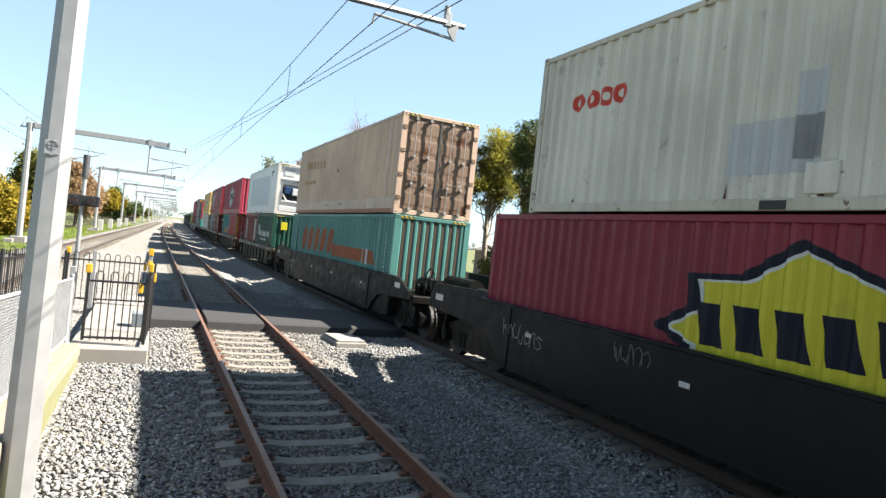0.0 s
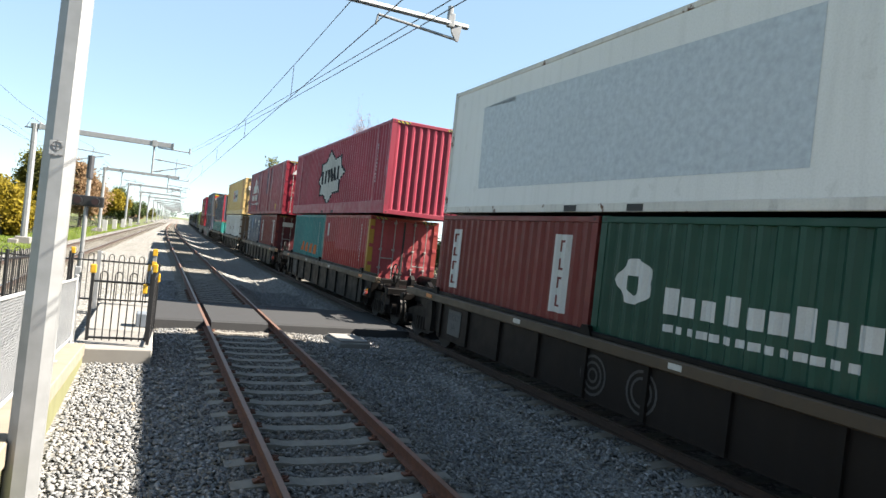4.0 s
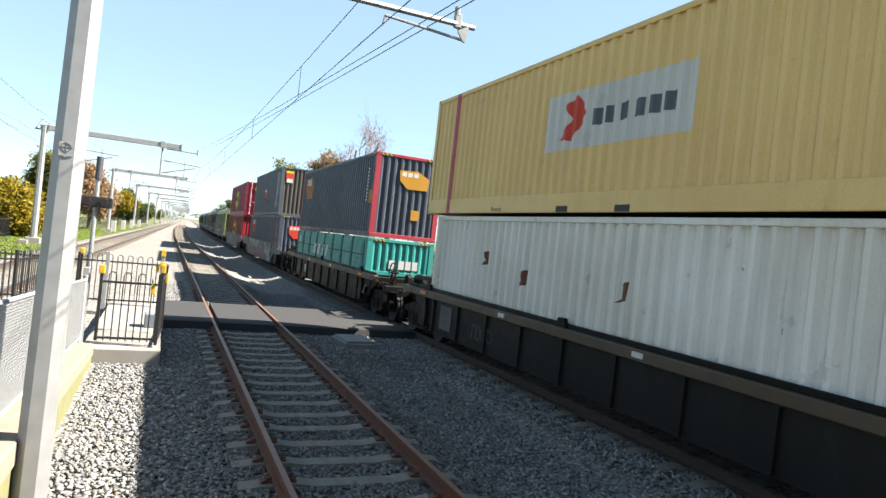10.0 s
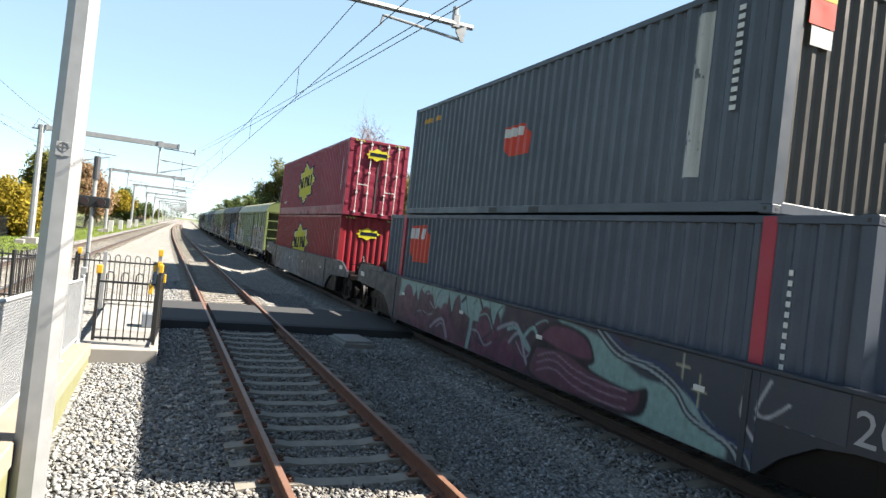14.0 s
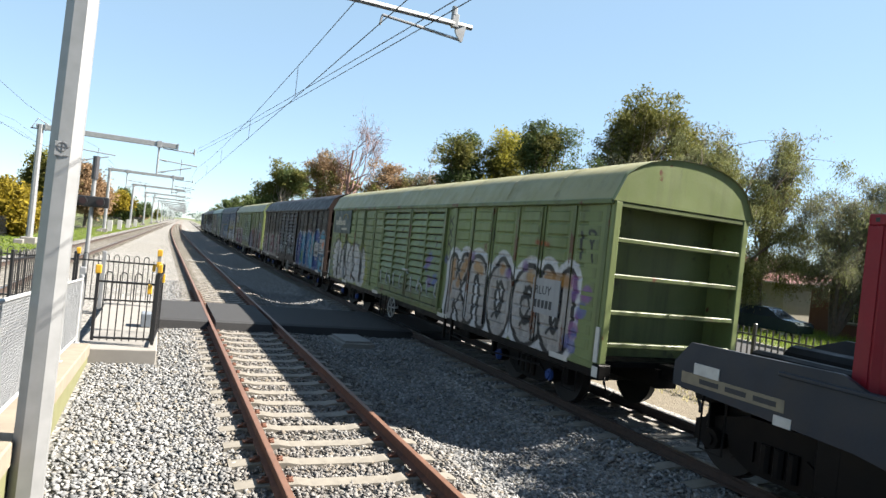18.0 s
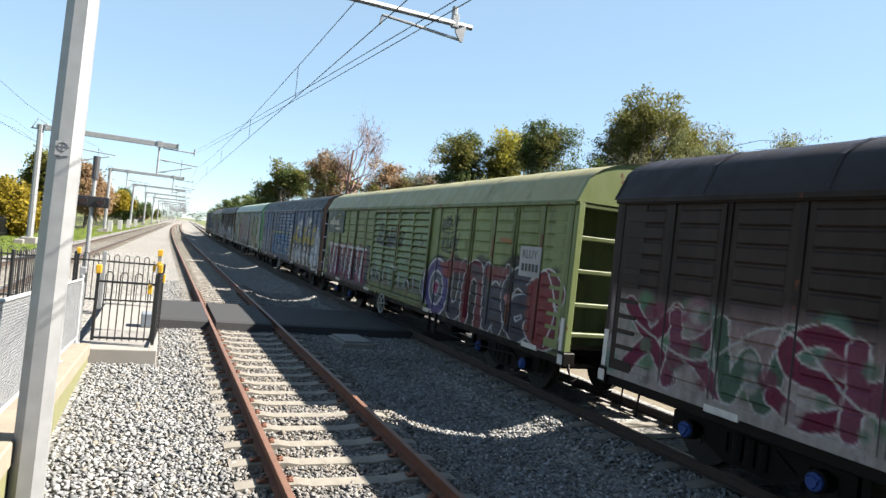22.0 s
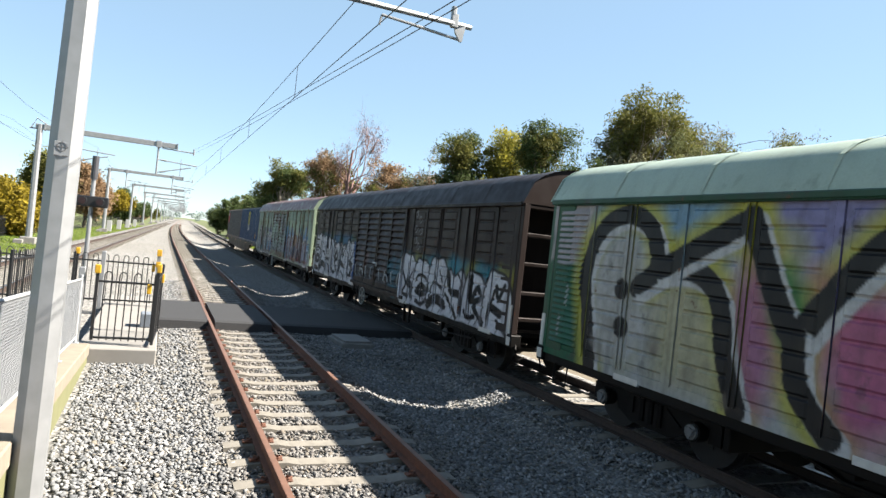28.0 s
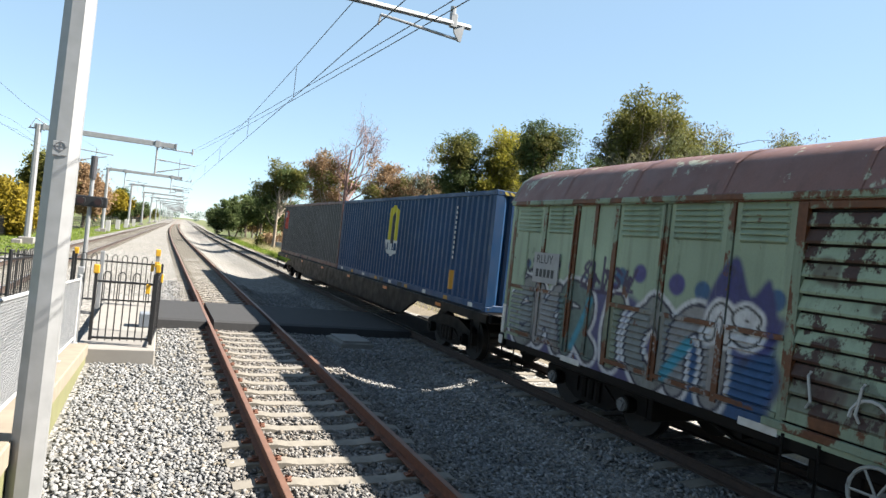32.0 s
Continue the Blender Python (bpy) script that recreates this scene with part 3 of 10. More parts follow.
def well_wagon(mid, paint, label, tag=None):
    """A deep-sided well wagon for two tiers of containers."""
    w = thing("well_wagon", label, "freight wagon", group="well wagons of the train")
    MOVES.append((w, mid, 8.35, Matrix()))
    side_line = [(-9.4, 1.02), (-7.3, 0.93), (-6.9, 0.86), (-6.5, 0.62), (-6.2, 0.34), (6.2, 0.34), (6.5, 0.62), (6.9, 0.86), (7.3, 0.93), (9.75, 1.04),
                 (9.75, 1.34), (9.5, 1.62), (7.5, 1.66), (7.2, 1.52), (-8.6, 1.52), (-9.4, 1.22)]
    for s in (-1, 1):
        p = Shape()
        p.prism(side_line, "x", s * 1.4, s * 1.34)
        sill = part("side_sill", p, paint, w)
        p = Shape()
        p.box(s * 1.43, s * 1.3, -8.2, 8.2, 1.49, 1.54, 0.01)
        part("top_flange", p, paint, w)
        for y in (-5.3, -1.6, 1.6, 5.3):
            p = Shape()
            p.box(s * 1.402, s * 1.42, y - 0.09, y + 0.09, 1.05, 1.12, 0.004)
            part("reflector", p, PALE_TAPE, sill)
        for y in (-8.55, 9.2):
            p = Shape()
            p.box(s * 1.402, s * 1.418, y - 0.2, y + 0.2, 1.24, 1.38, 0.004)
            part("reflector", p, PALE_TAPE, sill)
        for y in (-6.0, 6.0):
            p = Shape()
            p.box(s * 1.4, s * 1.425, y - 0.04, y + 0.04, 0.36, 1.48, 0.006)
            part("weld_strip", p, paint, sill)
    p = Shape()
    p.box(-1.3, 1.3, -7.4, 7.4, 0.34, 0.38)
    part("well_floor", p, UNDER, w)
    for e in (-1, 1):
        # near-black coat instead of wagon paint, standing for shade between the containers
        platform = part("end_platform", Shape().box(-1.1, 1.1, e * 7.7, e * 9.3, 0.92, 1.1, 0.03), UNDER, w)
        part("cross_member", Shape().box(-1.34, 1.34, e * 7.45, e * 7.75, 0.38, 1.15, 0.03), UNDER, platform)
        for s in (-1, 1):
            part("side_plate", Shape().box(s * 1.335, s * 1.25, e * 6.0, e * 7.7, 0.38, 1.3), UNDER, platform)
        part("draft_box", Shape().box(-0.4, 0.4, e * 9.2, e * 9.75, 0.8, 1.1, 0.03), UNDER, platform)
        part("headstock", Shape().box(-1.3, 1.3, e * 9.2, e * 9.45, 0.92, 1.12, 0.02), UNDER, platform)
        # added dark sheet that stands for the shade below the wagon end
        part("end_apron", Shape().box(-1.15, 1.15, e * 9.32, e * 9.36, 0.3, 0.95, 0.01), UNDER, w)
        # far plate, raised above the sill to keep the sun off the wagon end
        p = Shape()
        p.prism([(e * 7.5, 0.92), (e * 9.75, 0.92), (e * 9.75, 1.62), (e * 9.3, 1.78), (e * 7.5, 1.78)], "x", 1.22, 1.3)
        part("end_bulkhead", p, paint, w)
        p = Shape()
        p.tube([(0.5, e * 7.85, 1.4), (0.5, e * 9.5, 1.4)], 0.26, 14)
        part("air_reservoir", p, UNDER, w, smooth=False)
        for x in (-0.75, 0.05):
            p = Shape()
            p.prism([(e * 8.2, 1.1), (e * 8.55, 1.1), (e * 8.5, 1.3), (e * 8.38, 1.38), (e * 8.25, 1.3)], "x", x, x + 0.1)
            part("bracket", p, UNDER, w)
        p = Shape()
        p.tube([(-1.25, e * 9.3, 1.1), (-1.25, e * 9.3, 1.5), (-0.95, e * 9.35, 1.5), (-0.95, e * 9.35, 1.1)], 0.018, 6)
        part("handrail", p, UNDER, w)
        ladder_step(w, -1.33, e * 9.1 - 0.18)
        couple(w, e * 9.7, e)
        bogie(w, e * 8.35, u=mid)
    hand_wheel(w, -0.75, -9.2, 1.55)
    for x, y0, y1 in ((-0.4, -9.3, -7.95), (-0.2, 7.95, 9.5)):
        p = Shape()
        p.tube([(x, y0, 1.34), (x, y1, 1.34)], 0.23, 16)
        part("air_reservoir", p, UNDER, w)
    return w


def skirt_wagon(mid, paint, ledge, label, near_text=True):
    """A container wagon with a broad top ledge over a stiffened skirt."""
    w = thing("container_wagon", label, "freight wagon", group="skirted container wagons of the train")
    MOVES.append((w, mid, 7.2, Matrix()))
    for s in (-1, 1):
        p = Shape()
        p.box(s * 1.4, s * 1.23, -7.7, 7.7, 1.16, 1.34, 0.02)
        top = part("top_ledge", p, ledge, w)
        part("guide_rail", Shape().box(s * 1.3, s * 1.235, -7.5, 7.5, 1.335, 1.42, 0.012), UNDER, top)
        p = Shape()
        p.prism([(-7.0, 1.2), (-6.9, 0.95), (-6.1, 0.8), (-5.75, 0.34), (5.75, 0.34), (6.1, 0.8), (6.9, 0.95), (7.0, 1.2)], "x", s * 1.27, s * 1.22)
        skirt = part("skirt", p, paint, w)
        for i in range(9):
            y = -5.6 + i * 1.4
            p = Shape()
            p.prism([(y - 0.04, 0.36), (y + 0.04, 0.36), (y + 0.05, 1.17), (y - 0.05, 1.17)], "x", s * 1.26, s * 1.325)
            part("stiffener", p, paint, skirt)
        for y in (-6.15, 6.15):
            p = Shape()
            p.prism([(y - 0.16, 0.42), (y + 0.16, 0.42), (y + 0.2, 0.72), (y + 0.12, 1.2), (y - 0.12, 1.2), (y - 0.2, 0.72)], "x", s * 1.28, s * 1.37)
            part("jacking_pad", p, paint, skirt)
            p = Shape()
            p.box(s * 1.402, s * 1.412, y - 0.17, y + 0.17, 1.22, 1.3, 0.003)
            part("reflector", p, AMBER, top, "amber reflector")
        for y in (-2.0, 2.0):
            p = Shape()
            p.box(s * 1.402, s * 1.412, y - 0.12, y + 0.12, 1.22, 1.3, 0.003)
            part("reflector", p, PALE_TAPE, top)
        for y in (-5.9, 0.05, 6.0):
            p = Shape()
            p.prism([(y - 0.16, 1.34), (y + 0.16, 1.34), (y + 0.08, 1.5), (y - 0.08, 1.5)], "x", s * 1.26, s * 1.34)
            part("container_guide", p, UNDER, top)
        p = Shape()
        p.tube([(s * 1.3, -6.6, 0.95), (s * 1.36, -6.6, 0.7), (s * 1.3, -6.35, 0.66)], 0.02, 6)
        part("release_handle", p, STEEL, skirt)
    p = Shape()
    p.box(-1.2, 1.2, -6.6, 6.6, 0.42, 0.62)
    part("well_floor", p, UNDER, w)
    for e in (-1, 1):
        p = Shape()
        p.box(-1.2, 1.2, e * 6.45, e * 6.75, 0.6, 1.25, 0.02)
        p.box(-0.9, 0.9, e * 6.7, e * 8.4, 0.9, 1.1, 0.03)
        p.box(-0.35, 0.35, e * 8.3, e * 8.6, 0.8, 1.1, 0.03)
        p.box(-1.25, 1.25, e * 8.25, e * 8.5, 0.9, 1.1, 0.02)
        p.box(-1.05, 1.05, e * 7.0, e * 7.2, 0.92, 1.1, 0.02)
        part("end_deck", p, UNDER, w)
        # added sheet, there only to darken the space under the end deck
        part("end_apron", Shape().box(-1.1, 1.1, e * 8.3, e * 8.34, 0.32, 0.92, 0.01), UNDER, w)
        for x in (-0.8, -0.3, 0.45):
            p = Shape()
            p.prism([(e * 7.5, 1.1), (e * 7.9, 1.1), (e * 7.88, 1.36), (e * 7.75, 1.48), (e * 7.55, 1.38)], "x", x, x + 0.12)
            part("bracket", p, UNDER, w)
        p = Shape()
        p.tube([(-1.3, e * 7.7, 1.27), (-1.25, e * 8.0, 1.2), (-1.2, e * 8.35, 0.95), (-1.1, e * 8.6, 0.92), (1.1, e * 8.6, 0.92)], 0.022, 6)
        part("handrail", p, UNDER, w)
        ladder_step(w, -1.3, e * 8.3 - 0.18, 0.4, 0.95)
        couple(w, e * 8.55, e)
        bogie(w, e * 7.2, u=mid)
    p = Shape()
    p.tube([(0.35, -8.2, 1.3), (0.35, -7.1, 1.3)], 0.17, 14)
    part("air_reservoir", p, UNDER, w)
    hand_wheel(w, -0.95, -8.15, 1.5)
    if near_text:
        plate = part("code_plate", Shape().box(-1.286, -1.275, 4.55, 5.2, 0.5, 1.06, 0.004), CODE, w, "grey plate with dark stencilled code")
        words("RRXY\n  3A", 0.22, INK, plate, pose(-1.288, 5.17, 0.84, 90, 0, -90))
    return w


CODE = plain("dim stencil paint", (0.1, 0.1, 0.095), 0.7)
# ----- sprayed paint: soft fields and strokes laid over one another on a wagon's side -----
def bend(keys, k=6):
    """A smooth line through a few points."""
    out, n = [], len(keys)
    for i in range(n - 1):
        p0, p1, p2, p3 = keys[max(i - 1, 0)], keys[i], keys[i + 1], keys[min(i + 2, n - 1)]
        for j in range(k):
            t = j / k
            out.append(tuple(0.5 * (2 * p1[c_] + (p2[c_] - p0[c_]) * t + (2 * p0[c_] - 5 * p1[c_] + 4 * p2[c_] - p3[c_]) * t * t + (3 * p1[c_] - p0[c_] - 3 * p2[c_] + p3[c_]) * t ** 3) for c_ in (0, 1)))
    return out + [keys[-1]]


def ramp01(v, lo, hi):
    return np.clip((v - lo) / (hi - lo), 0, 1)


# bent strokes of the sprayed shapes, in a unit square, left to right
GLYPHS = {
    "n": [[(0.1, 0.0), (0.12, 0.7), (0.4, 1.0), (0.72, 0.9), (0.88, 0.5), (0.86, 0.0)]],
    "g": [[(0.9, 0.85), (0.5, 1.0), (0.12, 0.7), (0.14, 0.28), (0.5, 0.0), (0.92, 0.2), (0.84, 0.5), (0.5, 0.46)]],
    "s": [[(0.9, 0.82), (0.5, 1.0), (0.14, 0.78), (0.3, 0.55), (0.72, 0.45), (0.9, 0.2), (0.5, 0.0), (0.08, 0.14)]],
    "w": [[(0.05, 1.0), (0.2, 0.35), (0.3, 0.0), (0.5, 0.62), (0.7, 0.0), (0.8, 0.35), (0.95, 1.0)]],
    "k": [[(0.15, 1.0), (0.2, 0.5), (0.12, 0.0)], [(0.9, 1.0), (0.55, 0.62), (0.3, 0.5), (0.6, 0.35), (0.92, 0.0)]],
    "o": [[(0.5, 1.0), (0.14, 0.75), (0.12, 0.3), (0.5, 0.0), (0.86, 0.3), (0.88, 0.72), (0.5, 1.0)]],
    "l": [[(0.16, 1.0), (0.12, 0.3), (0.4, 0.02), (0.74, 0.1), (0.9, 0.42)]],
    "m": [[(0.0, 0.0), (0.1, 0.95), (0.3, 0.8), (0.5, 0.25), (0.68, 0.85), (0.9, 0.95), (1.0, 0.0)]],
    "t": [[(0.0, 0.95), (0.5, 0.92), (1.0, 1.0)], [(0.5, 0.92), (0.46, 0.0)]],
    "e": [[(0.9, 1.0), (0.2, 0.92), (0.14, 0.05), (0.9, 0.0)], [(0.2, 0.5), (0.75, 0.52)]],
    "b": [[(0.15, 0.0), (0.15, 1.0), (0.7, 0.95), (0.75, 0.6), (0.3, 0.52), (0.85, 0.42), (0.8, 0.05), (0.15, 0.0)]],
    "r": [[(0.15, 0.0), (0.16, 1.0), (0.75, 0.95), (0.8, 0.6), (0.3, 0.5), (0.9, 0.0)]],
    "u": [[(0.1, 1.0), (0.14, 0.25), (0.5, 0.0), (0.84, 0.25), (0.88, 1.0)]],
    "i": [[(0.5, 1.0), (0.46, 0.5), (0.52, 0.0)]],
    "x": [[(0.1, 1.0), (0.9, 0.0)], [(0.9, 1.0), (0.1, 0.0)]],
}


class Spray:
    """Paint by place on a side: s runs back from the leading end, z up."""

    def __init__(self, seed):
        self.ops, self.rng = [], random.Random(seed)

    def add(self, kind, c, pts, w, soft, a):
        xs, zs = [p[0] for p in pts], [p[1] for p in pts]
        g = w / 2 + soft
        self.ops.append((kind, c, pts, w, soft, a, (min(xs) - g, max(xs) + g, min(zs) - g, max(zs) + g)))

    def line(self, c, pts, w=0.05, soft=0.015, a=1.0, smooth=True):
        self.add("line", c, bend(pts) if smooth and len(pts) > 2 else list(pts), w, soft, a)

    def blob(self, c, pts, soft=0.03, a=1.0, smooth=True):
        self.add("blob", c, bend(list(pts) + [pts[0]], 5)[:-1] if smooth else list(pts), 0.0, soft, a)

    def disc(self, c, s, z, r, soft=0.02, a=1.0):
        self.add("line", c, [(s, z), (s + 0.001, z)], 2 * r, soft, a)

    def cloud(self, c, s0, s1, z0, z1, amp=0.08, soft=0.1, a=1.0, side=0.12):
        ph = [self.rng.uniform(0, 6.3) for _ in range(4)]
        self.ops.append(("cloud", c, (s0, s1, z0, z1, amp, ph, side), 0.0, soft, a, (s0 - side, s1 + side, z0, z1 + 2 * amp + soft)))

    def piece(self, left, right, z0, z1, glyphs, fills, line=(0.01, 0.01, 0.012), halo=None, weight=0.3, edge=0.05, inner=None, block=None, over=0.0, tops=None):
        """A row of thick outlined shapes; left and right as seen from the track side."""
        n = len(glyphs)
        step, h, rng = (left - right) / n, z1 - z0, self.rng
        done = []
        for i, g in enumerate(glyphs):
            bx, bz = step * (0.82 + over), h * rng.uniform(0.84, 1.0)
            sl, up = rng.uniform(-0.1, 0.1), z0 + (h - bz) * rng.uniform(0.2, 0.9)
            for path in GLYPHS[g]:
                done.append((i, [(left - step * i - step * 0.08 - bx * (u + sl * v + rng.uniform(-0.03, 0.03)), up + bz * (v + rng.uniform(-0.03, 0.03))) for u, v in path]))
        w = step * weight
        if halo:
            for i, p in done:
                self.line(halo, p, w + 4 * edge + 0.05, 0.04)
        if block:
            for i, p in done:
                self.line(block, [(a_ - 0.09, b_ - 0.07) for a_, b_ in p], w + 2 * edge)
        for i in range(n):
            for j, p in done:
                if j == i:
                    self.line(line, p, w + 2 * edge)
            for j, p in done:
                if j == i:
                    self.line(fills[i % len(fills)], p, w)
                    if tops:
                        hi = sorted(p, key=lambda q: -q[1])[:2]
                        self.line(tops[i % len(tops)], hi, w * 0.7, 0.08, 0.8, smooth=False)
                    if inner:
                        self.line(inner, [(a_ + rng.uniform(-0.05, 0.05), b_ + rng.uniform(-0.05, 0.05)) for a_, b_ in p[1:]], 0.03)

    def scrawl(self, c, left, z, size, n, w=0.03, slope=0.0):
        """A hasty tag: one running hand of loops, hooks and spikes that lean and overlap."""
        rng = self.rng
        path = []
        for i in range(n):
            x, y, lean = left - size * i * 0.72, z + slope * i, size * rng.uniform(0.05, 0.3)
            up, wide = size * rng.uniform(0.75, 1.25), size * rng.uniform(0.5, 0.95)
            kind = rng.randrange(4)
            if kind == 0:
                q = [(0, 0.1), (0.3, 1.0), (0.65, 0.9), (0.5, 0.3), (0.15, 0.2), (0.7, -0.05)]
            elif kind == 1:
                q = [(0.05, 0.9), (0.15, 0.05), (0.5, 0.7), (0.6, 0.0), (0.95, 0.95)]
            elif kind == 2:
                q = [(0.8, 0.85), (0.35, 1.0), (0.1, 0.65), (0.7, 0.4), (0.55, 0.0), (0.05, 0.1)]
            else:
                q = [(0.1, 1.1), (0.2, -0.2), (0.55, 0.45), (0.3, 0.55), (0.9, 0.1)]
            q = [(x - wide * (u + rng.uniform(-0.06, 0.06)) - lean * v, y + up * (v + rng.uniform(-0.08, 0.08))) for u, v in q]
            if rng.random() < 0.45:
                path += q
            else:
                if path:
                    self.line(c, path, w)
                path = q
        if path:
            self.line(c, path, w)
        if n > 2:
            self.line(c, [(left, z - size * 0.15), (left - size * n * 0.4, z - size * 0.3), (left - size * n * 0.72, z - size * 0.05)], w * 0.8)

    def spots(self, c, s0, s1, z0, z1, n, r0, r1, soft=0.05, a=1.0):
        for _ in range(n):
            self.disc(c if isinstance(c, tuple) else self.rng.choice(c), self.rng.uniform(s0, s1), self.rng.uniform(z0, z1), self.rng.uniform(r0, r1), soft, a)

    def move(self, d):
        """Shifts all that is painted along the side."""
        self.ops = [(k, c, (q[0] + d, q[1] + d, *q[2:]) if k == "cloud" else [(a_ + d, b_) for a_, b_ in q], w, f, a, (b[0] + d, b[1] + d, b[2], b[3])) for k, c, q, w, f, a, b in self.ops]

    def busy(self, s0, s1, z0, z1):
        return any(b[0] < s1 and b[1] > s0 and b[2] < z1 and b[3] > z0 for *_, b in self.ops)

    def colour(self, S, Z):
        out = np.zeros((len(S), 4))
        for kind, c, pts, w, soft, a, (b0, b1, b2, b3) in self.ops:
            k = np.nonzero((S > b0) & (S < b1) & (Z > b2) & (Z < b3))[0]
            if not len(k):
                continue
            s, z = S[k], Z[k]
            if kind == "cloud":
                s0, s1, z0, z1, amp, ph, side = pts
                top = z1 + amp * (np.sin(2.1 * s + ph[0]) + 0.6 * np.sin(5.3 * s + ph[1]) + 0.4 * np.sin(11.0 * s + ph[2])) * 0.7
                m = ramp01(top - z, 0, soft) * ramp01(s - s0 + side * (0.5 + 0.5 * np.sin(9 * z + ph[3])), 0, side) * ramp01(s1 + side * (0.5 + 0.5 * np.sin(7 * z + ph[2])) - s, 0, side)
            else:
                d = np.full(len(k), 9.0)
                ring = pts[1:] + pts[:1] if kind == "blob" else pts[1:]
                inside = np.zeros(len(k), bool)
                for (p, q), (u, v) in zip(pts, ring):
                    du, dv = u - p, v - q
                    L2 = du * du + dv * dv or 1e-9
                    t = np.clip(((s - p) * du + (z - q) * dv) / L2, 0, 1)
                    d = np.minimum(d, np.hypot(s - p - t * du, z - q - t * dv))
                    if kind == "blob" and abs(dv) > 1e-9:
                        inside ^= ((q > z) != (v > z)) & (s < p + (z - q) * du / dv)
                if kind == "blob":
                    m = ramp01(np.where(inside, d, -d), -soft, soft)
                else:
                    m = ramp01(w / 2 + soft / 2 - d, 0, soft)
            m = (m * a)[:, None]
            out[k, :3] = out[k, :3] * (1 - m) + np.array(c) * m
            out[k, 3:] = out[k, 3:] + (1 - out[k, 3:]) * m
        out[:, :3] /= np.maximum(out[:, 3:], 1e-4)
        return out


def sheet(line, s0, s1, spray_, mat, name, ends=True, rim=0.0):
    """A pressed sheet with the (x, z) outline, from s0 to s1 along a side; it carries the sprayed paint."""
    lo, hi = min(z for _, z in line), max(z for _, z in line)
    busy = spray_.busy(s0, s1, lo, hi)
    pts = []
    for (xa, za), (xb, zb) in zip(line, line[1:]):
        n = max(1, int(math.ceil(math.hypot(xb - xa, zb - za) / 0.028))) if busy and spray_.busy(s0, s1, min(za, zb) - 0.05, max(za, zb) + 0.05) else 1
        pts += [(xa + (xb - xa) * i / n, za + (zb - za) * i / n) for i in range(n)]
    pts.append(line[-1])
    m = max(1, int(math.ceil((s1 - s0) / 0.026))) if busy else 1
    ss = [s0 + (s1 - s0) * i / m for i in range(m + 1)]
    if rim:
        ss = sorted(set(ss) | {s0 + rim, s0 + rim + 0.03, s1 - rim - 0.03, s1 - rim})
        m = len(ss) - 1
    k = len(pts)
    full = lambda s: min(1.0, max(0.0, (min(s - s0, s1 - s) - rim) / 0.03 + 1e-6)) if rim else 1.0
    v = [(-0.014 + (x + 0.014) * full(s) if rim else x, s, z) for s in ss for x, z in pts]
    f = [(j * k + i, j * k + i + 1, (j + 1) * k + i + 1, (j + 1) * k + i) for j in range(m) for i in range(k - 1)]
    if ends:
        f += [tuple(range(k))[::-1], tuple(m * k + i for i in range(k))]
    me = bpy.data.meshes.new(name)
    me.from_pydata(v, [], f)
    q = np.array(v)
    col = spray_.colour(q[:, 1], q[:, 2]) if busy else np.zeros((len(v), 4))
    at = me.color_attributes.new("spray", "FLOAT_COLOR", "POINT")
    at.data.foreach_set("color", col.astype(np.float32).ravel())
    me.materials.append(mat)
    return me


VAN_L = 16.95
# near-black wall behind slats and panels, painting the shade in their gaps
GAP = weathered("shade-dark inner wall", (0.02, 0.015, 0.012), 0.8, rust=0.2, dirt=0.3)
FRONT_RIBS = [0.12, 1.0, 1.92, 2.83, 3.79, 4.75, 5.65]
REAR_RIBS = [10.8, 11.72, 12.8, 13.85, 14.85, 15.8, 16.83]


def panel_line(kind):
    """The (x, z) section of one bay of the side: P pressed, L louvred all over, T louvred above and below, F flat."""
    if kind == "F":
        return [(0.0, 1.0), (-0.012, 1.01), (-0.012, 3.4), (0.0, 3.41)]
    if kind == "P":
        line, n = [(0.0, 1.0), (-0.004, 1.08)], 10
        h = 2.24 / n
        for i in range(n):
            z = 1.1 + i * h
            line += [(-0.004, z), (-0.03, z + 0.03), (-0.03, z + h - 0.045), (-0.004, z + h - 0.02)]
        return line + [(0.0, 3.41)]
    line = [(0.0, 1.0), (-0.006, 1.02)]
    spans = [(1.1, 3.34, 24)] if kind == "L" else [(1.12, 1.86, 8), (2.94, 3.38, 6)]
    for a, b, n in spans:
        h = (b - a) / n
        line += [(-0.006, a - 0.02)]
        for i in range(n):
            z = a + i * h
            line += [(-0.045, z), (-0.05, z + 0.012), (-0.01, z + h - 0.004)]
        line += [(-0.006, b + 0.01)]
    return line + [(0.0, 3.41)]


